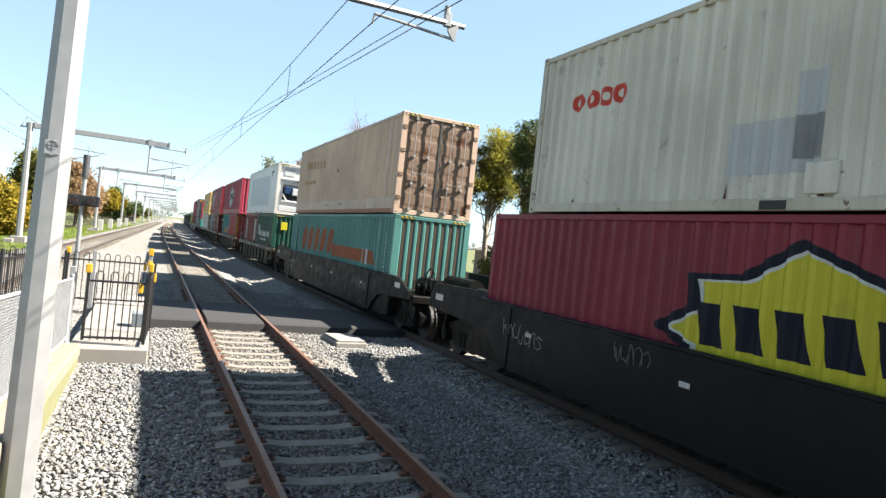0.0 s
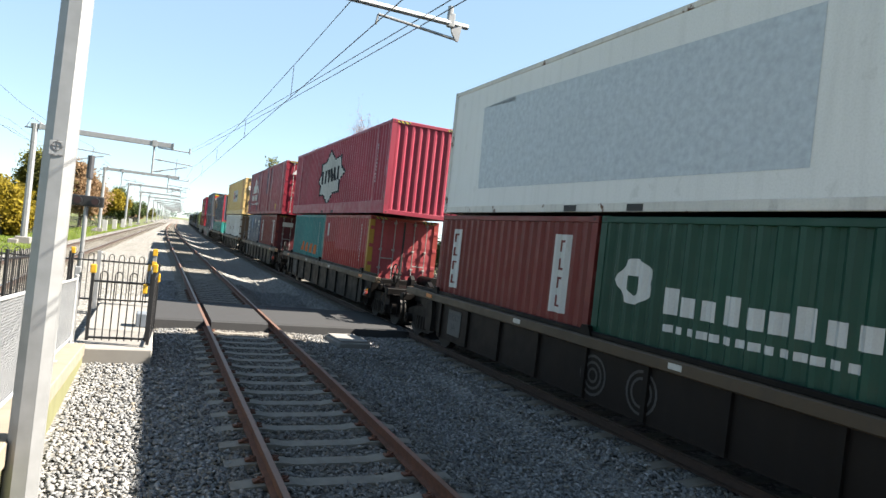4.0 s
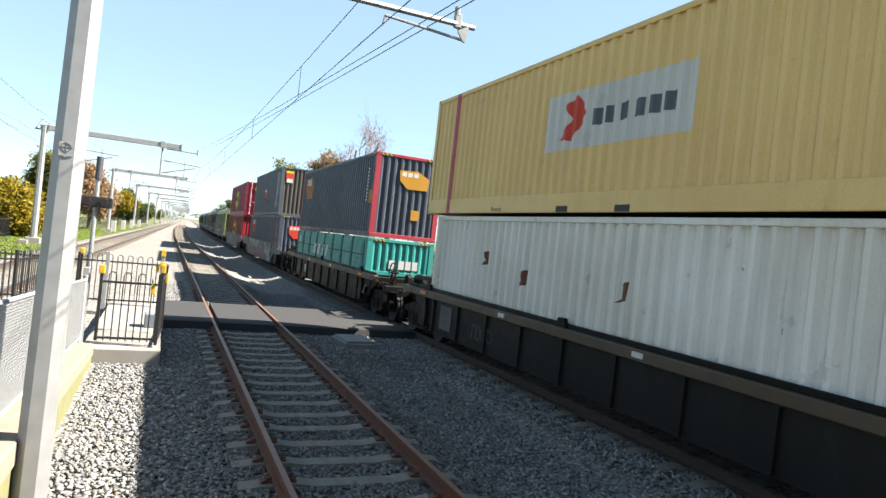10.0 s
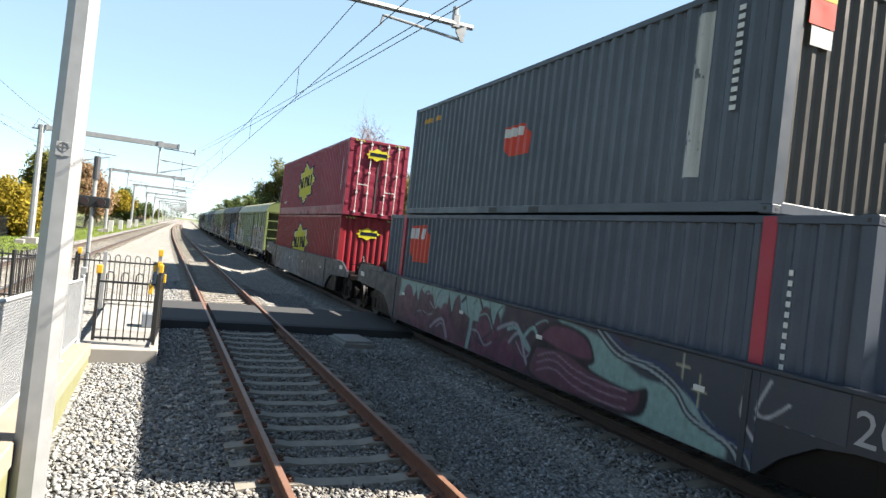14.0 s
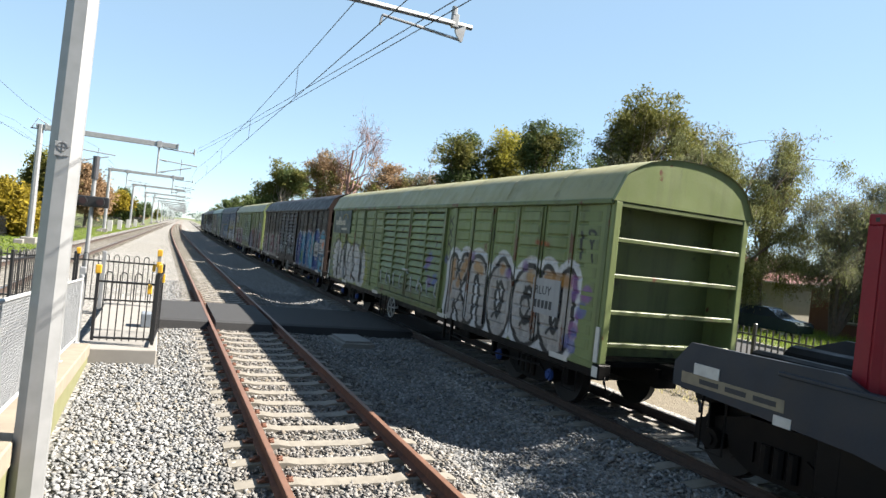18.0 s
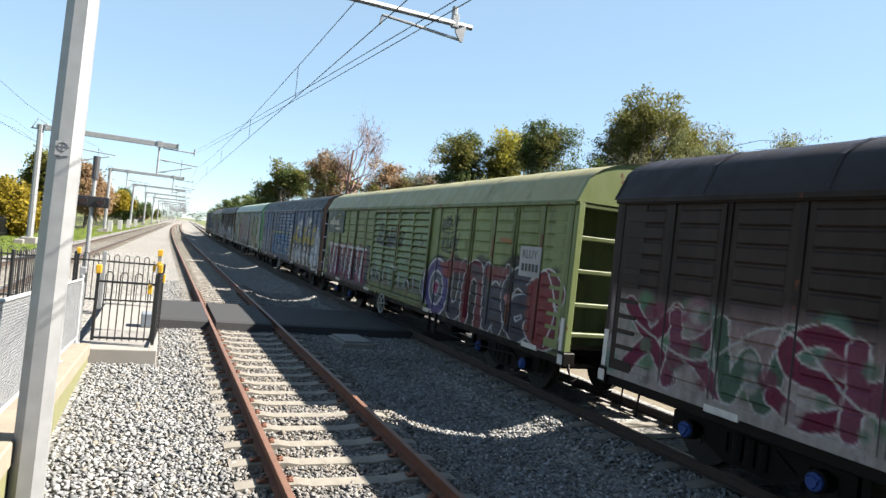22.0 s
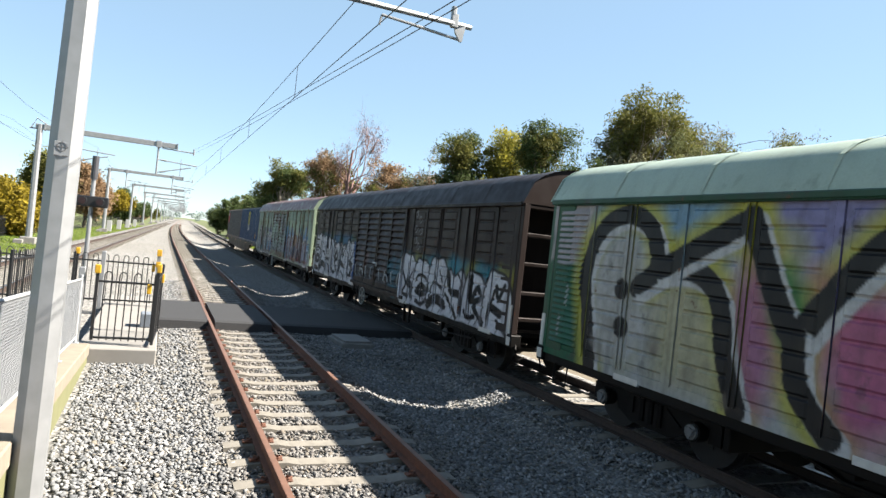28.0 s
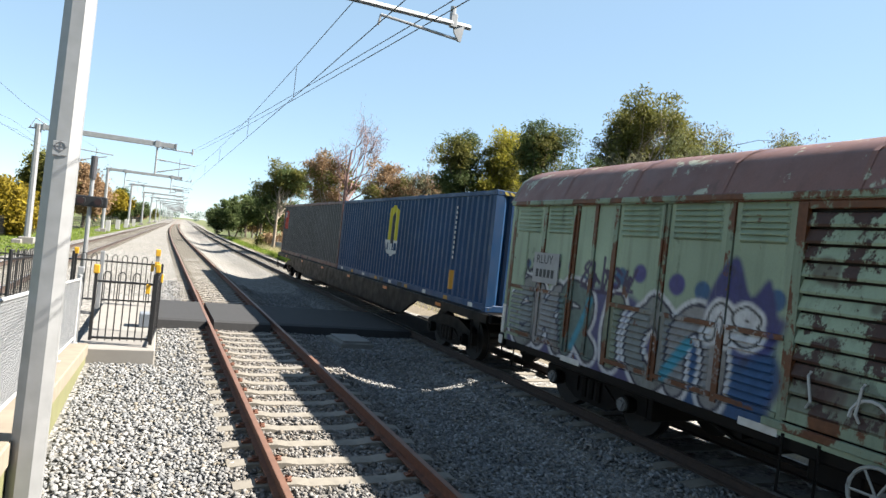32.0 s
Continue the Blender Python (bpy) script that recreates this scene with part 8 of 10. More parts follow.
for x, y, h, leaf in ((14.0, 66, 1.6, LEAF_DARK), (12.6, 88, 2.6, LEAF_OLIVE), (13.6, 84, 2.2, LEAF_BROWN), (15.5, 70, 3.0, LEAF_BROWN), (17, 52, 3.0, LEAF_DARK), (19.5, 44, 3.2, LEAF_DARK),
                      (16, 78, 3.5, LEAF_DARK), (22, 40, 3.5, LEAF_OLIVE), (24.5, 34, 3.5, LEAF_DARK), (27, 31, 3.2, LEAF_DARK), (34, 19.5, 2.6, LEAF_WILLOW), (37, 15.5, 2.2, LEAF_GREY)):
    tree("leafy bush on the verge", x, y, h, 1.6, leaf, int(x * 10 + y), per=40, size=0.16, name="bush", levels=2, spread=0.35)
# ---------- right-hand side: picket fence, road, car, houses ----------
pf = thing("picket_fence", "black steel picket fence between railway and road", "fence")
PX = 13.2
PICKET = Shape().box(-0.014, 0.014, -0.014, 0.014, -0.3, 1.36).mesh("picket", BLACK)
y = -4.0
k = 0
while y < 46:
    if k % 18 == 0:
        part("post", Shape().box(PX - 0.04, PX + 0.04, y - 0.04, y + 0.04, -0.45, 1.45, 0.01), BLACK, pf)
    else:
        part("picket", PICKET, None, pf, at=pose(PX, y, 0))
    y += 0.17
    k += 1
for z in (0.0, 1.18):
    part("rail", Shape().box(PX - 0.02, PX + 0.02, -4, 46, z - 0.02, z + 0.02), BLACK, pf)
wf = thing("mesh_fence", "pale wire mesh fence on the bank", "fence")
for i in range(22):
    y = 46 + i * 3.0
    x = 13.2 + 0.012 * (y - 46)
    part("post", Shape().tube([(x, y, -0.45), (x, y, 1.2)], 0.03, 6), STEEL, wf)
s = Shape()
s.box(13.6, 13.63, 60, 100, -0.4, 0.75)
part("panel", s, plain("pale weathered board", (0.5, 0.49, 0.46), 0.8), wf)

road = Shape()
road.box(17.0, 24.5, -60, 60, -0.6, -0.395)
solid("road", road, ASPHALT, "grey asphalt street behind the railway fence", "road", "structure")
kerb = Shape()
kerb.box(16.8, 17.0, -60, 60, -0.6, -0.27, 0.02)
solid("kerb", kerb, PALE_CONCRETE, "pale concrete kerb", "kerb", "structure")
kerb = Shape()
kerb.box(24.5, 24.7, -60, 60, -0.6, -0.27, 0.02)
solid("kerb", kerb, PALE_CONCRETE, "pale concrete kerb", "kerb", "structure")
foot = Shape()
foot.box(14.2, 16.2, -60, 60, -0.6, -0.385)
solid("pavement", foot, PALE_CONCRETE, "pale concrete footpath beside the street", "pavement", "structure")


def car(label, paint_, at):
    c = thing("car", label, "car", at)
    s = Shape()
    s.prism([(-2.1, 0.32), (-2.15, 0.75), (-1.95, 0.92), (-0.95, 1.0), (0.9, 1.02), (1.85, 0.98), (2.1, 0.72), (2.1, 0.32)], "x", -0.85, 0.85)
    body = part("body", s, paint_, c)
    s = Shape()
    low, high = [(-1.2, 0.98), (1.75, 0.98)], [(-0.35, 1.46), (1.2, 1.46)]
    v = [(-0.82, *low[0]), (0.82, *low[0]), (0.82, *low[1]), (-0.82, *low[1]), (-0.66, *high[0]), (0.66, *high[0]), (0.66, *high[1]), (-0.66, *high[1])]
    for name, quad in (("windscreen", (0, 1, 5, 4)), ("side_window", (1, 2, 6, 5)), ("rear_window", (2, 3, 7, 6)), ("side_window", (3, 0, 4, 7))):
        s = Shape()
        s.v += [v[i] for i in quad]
        s.f += [(0, 1, 2, 3)]
        part(name, s, GLASS, c)
    part("roof", Shape().box(-0.67, 0.67, -0.36, 1.22, 1.45, 1.49, 0.015), paint_, c)
    for x in (-0.7, 0.7):
        for y in (-1.3, 1.3):
            w = Shape()
            w.tube([(x - 0.11, y, 0.32), (x + 0.11, y, 0.32)], 0.32, 18)
            wh = part("wheel", w, RUBBER, c)
            r = Shape()
            r.tube([(x - 0.12, y, 0.32), (x + 0.12, y, 0.32)], 0.2, 12)
            part("rim", r, STEEL, wh)
        part("headlight", Shape().box(x - 0.14, x + 0.1, -2.16, -2.08, 0.62, 0.78, 0.02), GLASS, c)
        part("tail_light", Shape().box(x - 0.14, x + 0.1, 2.05, 2.12, 0.68, 0.85, 0.02), RED_LOGO, c)
    return c


GLASS = plain("dark glass", (0.03, 0.04, 0.05), 0.05, 0.0, 0.05)
car("dark teal hatchback parked on the street", plain("dark teal car paint", (0.03, 0.06, 0.065), 0.25, 0.5, 0.05), pose(31.2, 26.0, -0.42, 0, 0, 10))
car("red utility vehicle parked beside the track", plain("red vehicle paint", (0.55, 0.03, 0.03), 0.35, 0.2, 0.05), pose(12.3, 58, -0.42, 0, 0, -4))
for x, y in ((21.0, 27.6), (21.7, 27.9)):
    b = thing("wheelie_bin", "dark green bin with a lime lid by the kerb", "bin", pose(x, y, -0.42), group="bins by the kerb")
    part("body", Shape().prism([(-0.22, 0.1), (0.22, 0.1), (0.28, 0.95), (-0.28, 0.95)], "y", -0.28, 0.28), BOTTLE, b)
    part("lid", Shape().box(-0.3, 0.3, -0.32, 0.32, 0.95, 1.02, 0.02), plain("lime plastic", (0.4, 0.5, 0.05), 0.5), b)


def tiles(s, x0, x1, y0, y1, z0, z1):
    """A hipped roof with courses of tiles as steps."""
    n = 16
    for i in range(n):
        f, g = i / n, (i + 1) / n
        k = min(x1 - x0, y1 - y0) / 2 * 0.98
        a = (x0 + k * f, x1 - k * f, y0 + k * f, y1 - k * f, z0 + (z1 - z0) * f)
        b = (x0 + k * g, x1 - k * g, y0 + k * g, y1 - k * g, z0 + (z1 - z0) * g - 0.02)
        P = lambda q, lift: [(q[0], q[2], q[4] + lift), (q[1], q[2], q[4] + lift), (q[1], q[3], q[4] + lift), (q[0], q[3], q[4] + lift)]
        A_, B_ = P(a, 0.025), P(b, 0.025)
        for j in range(4):
            s.quad(A_[j], A_[(j + 1) % 4], B_[(j + 1) % 4], B_[j])
    s.quad((x0, y0, z0), (x1, y0, z0), (x1, y1, z0), (x0, y1, z0))


def house(label, x, y, wx, wy, h, wall_mat, roof_mat):
    hs = thing("house", label, "house", pose(x, y, -0.42))
    s = Shape()
    s.box(0, wx, 0, wy, 0, h)
    wl = part("wall", s, wall_mat, hs)
    s = Shape()
    tiles(s, -0.6, wx + 0.6, -0.6, wy + 0.6, h, h + 1.9)
    part("roof", s, roof_mat, hs)
    part("gutter", Shape().box(-0.68, -0.6, -0.6, wy + 0.6, h - 0.1, h + 0.03, 0.02), WHITE, hs)
    for q in (wy * 0.12, wy * 0.42, wy * 0.74):
        w = part("window", Shape().box(-0.05, 0.02, q, q + 1.8, 0.9, 2.1, 0.01), WHITE, hs)
        for j in range(3):
            part("pane", Shape().box(-0.065, -0.04, q + 0.08 + j * 0.58, q + 0.58 + j * 0.58, 0.98, 2.02), GLASS, w)
        part("sill", Shape().box(-0.12, 0.0, q - 0.05, q + 1.85, 0.8, 0.9, 0.01), PALE_CONCRETE, w)
    d = part("door", Shape().box(-0.04, 0.03, wy * 0.6, wy * 0.6 + 0.9, 0.1, 2.15, 0.01), BROWN_DOOR, hs)
    part("handle", Shape().box(-0.09, -0.04, wy * 0.6 + 0.08, wy * 0.6 + 0.12, 1.05, 1.2), STEEL, d)
    return hs


BRICKWORK = plain("red-brown brickwork", (0.2, 0.09, 0.06), 0.9, 0, 0.25, 14.0, 0.4)
RENDER = plain("cream render", (0.4, 0.37, 0.3), 0.9, 0, 0.08, 3.0)
ROOF_RED = plain("red roof tiles", (0.26, 0.09, 0.075), 0.8, 0, 0.2, 6.0)
ROOF_BROWN = plain("grey-brown roof tiles", (0.16, 0.12, 0.1), 0.8, 0, 0.2, 6.0)
house("cream house with a red tiled hip roof", 41, 33, 10, 15, 2.9, RENDER, ROOF_RED)
house("brick house with a grey-brown tiled roof", 38.5, 13, 10, 16, 2.9, BRICKWORK, ROOF_BROWN)
house("brick house with a red tiled roof", 40, -8, 10, 15, 2.9, BRICKWORK, ROOF_RED)
house("cream house with a grey-brown tiled roof", 36, 56, 10, 15, 2.9, RENDER, ROOF_BROWN)

# ---------- left-hand side: low fence beyond the grass ----------
lf = thing("picket_fence", "dark steel picket fence beyond the grass strip", "fence")
s = Shape()
y = 30.0
while y < 230:
    x = main_line(y) - 7.0
    s.box(x - 0.012, x + 0.012, y - 0.012, y + 0.012, -0.45, 1.2)
    y += 0.2 if y < 90 else 0.5
tagged(part("picket_row", s, BLACK, lf), kind="stuff")
for z in (-0.1, 1.0):
    s = Shape()
    for a in range(30, 230, 10):
        s.tube([(main_line(a) - 7.0, a, z), (main_line(a + 10) - 7.0, a + 10, z)], 0.025, 4)
    part("rail", s, BLACK, lf)
s = Shape()
s.box(-14.2, -12.4, 44, 52, -0.45, 1.35, 0.03)
solid("shed", s, plain("dark brown boards", (0.06, 0.05, 0.045), 0.8), "dark brown board screen beyond the grass", "screen")
for i, (y, w) in enumerate(((98, 0.6), (112, 0.8), (128, 0.6), (146, 0.8))):
    s = Shape()
    s.box(-0.3, 0.3, -w / 2, w / 2, 0, 1.5, 0.02)
    solid("equipment_cabinet", s, plain("pale grey cabinet", (0.55, 0.55, 0.54), 0.6), "pale grey trackside equipment cabinet", "cabinet", at=pose(main_line(y) - 3.6, y, -0.42), group="trackside cabinets")


# ---------- grass ----------
def grass(name, label, x0, x1, y0, y1, n, tall, seed, mat, line=None):
    rng = np.random.default_rng(seed)
    p = np.column_stack((rng.uniform(x0, x1, n), y0 + (y1 - y0) * rng.random(n) ** 1.5))
    if line:
        p[:, 0] += np.array([line(v) for v in p[:, 1]])
    a = rng.uniform(0, 2 * np.pi, n)
    h = tall * rng.uniform(0.4, 1.2, n)
    side = np.column_stack((np.cos(a), np.sin(a), np.zeros(n))) * 0.018
    base = np.column_stack((p, np.full(n, -0.43)))
    tip = base + np.column_stack((rng.normal(0, 0.35, n) * h, rng.normal(0, 0.35, n) * h, h))
    v = np.stack([base - side, base + side, tip], 1).reshape(-1, 3)
    me = bpy.data.meshes.new(name)
    me.vertices.add(n * 3)
    me.vertices.foreach_set("co", v.reshape(-1))
    me.loops.add(n * 3)
    me.loops.foreach_set("vertex_index", np.arange(n * 3, dtype=np.int32))
    me.polygons.add(n)
    me.polygons.foreach_set("loop_start", np.arange(0, n * 3, 3, dtype=np.int32))
    me.update(calc_edges=True)
    me.materials.append(mat)
    return tagged(new(name, me), label, "grass", kind="stuff")


GRASS = leaf_mat("grass blade", (0.09, 0.15, 0.02), (0.22, 0.27, 0.05), 0.3)
DRY = leaf_mat("dry grass blade", (0.3, 0.27, 0.13), (0.45, 0.4, 0.24), 0.3)
grass("grass", "green grass strip beside the main track", -7.0, -2.7, 30, 160, 30000, 0.16, 1, GRASS, main_line)
grass("grass", "green grass verge before the houses", 24.8, 38, 5, 45, 26000, 0.4, 2, GRASS)
grass("grass", "sparse dry weeds along the freight track", 11.2, 14.2, 2, 40, 5000, 0.14, 3, DRY)
grass("grass", "green and dry grass bank beside the track", 2.8, 7.0, 40, 130, 26000, 0.45, 4, GRASS, train_line)
grass("grass", "dry grass bank beside the track", 4.0, 8.0, 50, 120, 16000, 0.8, 5, DRY, train_line)
# ---------- badges, lettering and fittings on the containers ----------
def on_side(c, name, outline, mat, hw=1.219, pitch=0.278, depth=0.052, lift=0.004, label=""):
    return decal(name, outline, mat, c, -hw + 0.012, pitch, depth, label, lift)


STAR = [(0, 0.45), (0.12, 0.6), (0.1, 0.78), (0.27, 0.8), (0.42, 1), (0.62, 0.82), (0.84, 0.86), (0.85, 0.68), (1, 0.55), (0.83, 0.42), (0.84, 0.22), (0.62, 0.2), (0.44, 0),
        (0.26, 0.18), (0.08, 0.18), (0.1, 0.36)]
NAVY_INK = paint("navy logo paint", (0.012, 0.016, 0.03), dirt=0.1)
WORN_WHITE = paint("flaking white logo paint", (0.62, 0.62, 0.6), rust=0.12, dirt=0.15, rustcol=(0.2, 0.03, 0.05))


def star_badge(c, y_left, y_right, z0, z1, fill, hw=1.219):
    """A jagged star with a pale rim, a dark border and six dark slabs."""
    w, h = y_left - y_right, z1 - z0

    def grown(k):
        return [(y_left - w * (0.5 + (u - 0.5) * k), z0 + h * (0.5 + (v - 0.5) * k)) for u, v in STAR]
    b = on_side(c, "badge_border", grown(1.12), NAVY_INK, hw, lift=0.003)
    on_side(b, "badge_rim", grown(1.0), WHITE, hw, lift=0.005)
    on_side(b, "badge", grown(0.96), fill, hw, lift=0.007)
    for i in range(6):
        a = y_left - w * (0.13 + i * 0.125)
        on_side(b, "badge_bar", bar(a - w * 0.085, a, z0 + h * (0.38 + 0.01 * i), z0 + h * (0.64 + 0.01 * i), 0.03 * w), NAVY_INK, hw, lift=0.009)


star_badge(lf1, 9.6, 5.0, 0.45, 2.5, LOGO_YELLOW)
star_badge(lf4, 9.2, 5.2, 0.45, 2.55, WORN_WHITE, 1.25)
star_badge(lyu, 9.6, 5.85, 0.55, 2.55, LOGO_YELLOW)
star_badge(lyl, 9.6, 5.75, 0.45, 2.48, LOGO_YELLOW)
words("48x 9'9\"", 0.2, WHITE, lyu, pose(-1.222, 13.2, 0.62, 90, 0, -90))
words("48ft 40ft 20ft", 0.14, WHITE, lyl, pose(-1.222, 3.0, 0.9, 90, 0, -90))


def code_column(c, y, z0, z1, n, mat=WHITE, hw=1.219, w=0.1):
    """A column of small unreadable marks."""
    h = (z1 - z0) / n
    s = Shape()
    for i in range(n):
        s.box(-hw - 0.003, -hw + 0.004, y - w / 2, y + w / 2, z0 + i * h + h * 0.2, z0 + i * h + h * 0.75)
    tagged(part("code_strip", s, mat, c), kind="stuff")


def code_row(c, y0, y1, z, h, n, mat=WHITE, hw=1.219):
    s = Shape()
    w = (y0 - y1) / n
    for i in range(n):
        s.box(-hw - 0.003, -hw + 0.004, y0 - i * w, y0 - i * w - w * 0.7, z, z + h)
    tagged(part("code_strip", s, mat, c), kind="stuff")


for cc, y, hw in ((lf4, 1.15, 1.25), (lyu, 0.75, 1.219), (lyl, 0.8, 1.219), (scl, 0.9, 1.219), (red, 0.9, 1.219), (crac, 1.4, 1.219), (kw, 0.75, 1.219), (tl, 0.9, 1.219), (white, 0.7, 1.219),
                  (teal, 0.6, 1.219), (tail1, 1.9, 1.219)):
    code_column(cc, y, 1.0, 2.3, 11, WHITE if cc not in (white,) else INK, hw, 0.055)
TROUGH = paint("rust-brown trough stain", (0.09, 0.065, 0.045), rust=0.3, dirt=0.3)
# red ring marks on the grey-white container
for i in range(4):
    y = 11.15 - i * 0.36
    ring = [(y - 0.17 + 0.17 * math.cos(a), 1.9 + 0.16 * math.sin(a)) for a in [2 * math.pi * j / 14 for j in range(14)]]
    r0 = on_side(oo, "badge", ring, RED_LOGO)
    on_side(r0, "badge_hole", [(y - 0.17 + 0.07 * math.cos(a), 1.9 + 0.07 * math.sin(a)) for a in [2 * math.pi * j / 10 for j in range(10)]], GREY_WHITE, lift=0.006)
PATCH = paint("newer grey patch paint", (0.62, 0.63, 0.64), dirt=0.1)
for y0, y1, z0, z1 in ((7.7, 6.4, 0.45, 1.1), (6.75, 6.4, 0.6, 1.6), (5.6, 4.8, 1.4, 1.8)):
    on_side(oo, "repair_patch", bar(y1, y0, z0, z1), PATCH)
part("repair_plate", Shape().box(-1.235, -1.2, 6.15, 6.55, 0.2, 0.55, 0.03), GREY_WHITE, oo)
streak_rng = random.Random(12)
for i in range(9):
    y, h = streak_rng.uniform(1.4, 11.8), streak_rng.uniform(0.06, 0.3)
    on_side(oo, "rust_streak", [(y, 0.18), (y + streak_rng.uniform(0.02, 0.07), 0.18), (y + 0.022, 0.18 + h * 0.6), (y + 0.012, 0.18 + h), (y + 0.004, 0.18 + h * 0.5)], RUSTY)
# faded orange lettering on the sea green container, as slabs
for i in range(5):
    y = 12.2 - i * 1.12
    on_side(teal, "painted_bar", bar(y - 0.75, y, 1.3 + 0.02 * i, 2.3, -0.3), RUST_ORANGE)
on_side(teal, "painted_bar", bar(1.6, 6.7, 1.3, 1.72, 0.15), RUST_ORANGE)
for y in (2.9, 2.5):
    on_side(teal, "painted_letter", bar(y - 0.12, y, 1.25, 1.75), WHITE, lift=0.007)
for i, (y0, y1) in enumerate(((12.3, 11.9), (11.7, 11.3), (11.1, 10.7), (10.5, 10.1), (9.9, 9.5), (9.3, 8.9))):
    on_side(beige, "painted_letter", bar(y1, y0, 2.0 - 0.02 * i, 2.35 - 0.03 * i), ORANGE_FADED := plain("faded orange lettering", (0.55, 0.3, 0.15), 0.7), 1.25)
for y0, y1 in ((12.3, 11.8), (11.6, 11.1), (10.9, 10.4)):
    on_side(beige, "painted_letter", bar(y1, y0, 1.3, 1.45), ORANGE_FADED, 1.25)
on_side(beige, "diamond", [(6.95, 1.65), (6.8, 1.48), (6.65, 1.65), (6.8, 1.82)], INK, 1.25)
for y in (8.3, 6.3):
    words("EMPTY ONLY", 0.1, INK, beige, pose(-1.253, y, 0.3, 90, 0, -90))
part("bottom_band", Shape().box(-1.256, -1.2, 0.2, 13.7, 0.03, 0.15, 0.005), plain("rust-orange band", (0.4, 0.16, 0.08), 0.7), beige)
for i in range(-5, 5):
    x1 = -(i + 0.5) * 0.25
    x0 = -(i + 0.78) * 0.25
    if min(x0, x1) > -1.05 and max(x0, x1) < 1.05:
        part("rust_strip", Shape().box(x0 - 0.01, x1 + 0.01, 0.03, 0.056, 0.16, 2.78), TROUGH, teal)
# reefer: pale patches, machine in the end
on_side(reef, "pale_patch", [(10.5, 0.55), (2.5, 0.5), (2.5, 2.35), (9.3, 2.42), (9.2, 2.3), (10.6, 2.36)], plain("blue-tinged white patch", (0.6, 0.66, 0.72), 0.5), depth=0)
part("end_panel", Shape().box(-1.05, 1.05, 0.12, 0.16, 0.15, 2.85, 0.01), REEFER, reef)
UNIT = plain("white unit panel", (0.7, 0.71, 0.72), 0.45)
ends = part("machine_recess", Shape().box(-0.85, 0.85, 0.08, 0.121, 0.85, 1.75, 0.01), plain("black recess", (0.012, 0.012, 0.015), 0.8), reef)
for x0, x1, z0, z1, y0, m in ((-0.75, -0.1, 1.2, 1.62, 0.0, BLUE), (-0.3, 0.05, 1.15, 1.55, -0.05, UNIT), (0.15, 0.55, 1.12, 1.66, -0.02, UNIT), (0.58, 0.8, 1.2, 1.6, 0.02, SLATE2)):
    part("machine_box", Shape().box(x0, x1, y0, 0.1, z0, z1, 0.03), m, ends)
for x0, x1, z0, z1 in ((-1.0, 1.0, 0.2, 0.5), (-1.0, 1.0, 2.0, 2.12), (-0.9, 0.9, 0.72, 0.84)):
    part("machine_rail", Shape().box(x0, x1, 0.02, 0.12, z0, z1, 0.02), UNIT, reef)
for x in (-0.85, 0.85):
    k_ = Shape()
    k_.tube([(x, 0.06, 1.2), (x * 0.75, 0.05, 0.85)], 0.05, 6)
    part("brace", k_, UNIT, reef)
for x in (-0.52, 0.52):
    part("vent_panel", Shape().box(x - 0.3, x + 0.3, 0.09, 0.121, 2.25, 2.7, 0.04), UNIT, reef)
part("name_plate", Shape().box(-0.32, 0.32, 0.08, 0.121, 1.85, 2.1, 0.02), UNIT, reef)
part("badge", Shape().box(-0.1, 0.1, 0.07, 0.081, 1.93, 2.02, 0.02), BLUE, reef)
for i in range(7):
    part("drip_bracket", Shape().box(-0.95 + i * 0.3, -0.9 + i * 0.3, 0.0, 0.12, 2.78, 2.86, 0.01), UNIT, reef)
code_row(reef, 2.2, 1.4, 2.45, 0.1, 7, INK)
code_row(reef, 2.1, 1.7, 2.28, 0.08, 4, INK)
# bottle green container: crest and two lines of marks
crest = [(5.2 + 0.36 * math.cos(a) * (1 + 0.12 * math.cos(5 * a)), 1.62 + 0.34 * math.sin(a)) for a in [2 * math.pi * j / 20 for j in range(20)]]
on_side(kw, "crest", crest, WHITE)
on_side(kw, "crest_shield", [(5.32, 1.7), (5.08, 1.7), (5.08, 1.5), (5.2, 1.4), (5.32, 1.5)], BOTTLE, lift=0.007)
for i in range(10):
    y = 4.55 - i * 0.34
    on_side(kw, "painted_letter", bar(y - 0.24, y, 1.24, 1.5 if i % 3 else 1.6), WHITE)
for i in range(14):
    y = 4.5 - i * 0.2
    on_side(kw, "painted_letter", bar(y - 0.14, y, 1.0, 1.1), WHITE)
part("warning_plate", Shape().box(-0.75, -0.4, -0.05, -0.03, 1.75, 2.2, 0.004), LOGO_YELLOW, kw)
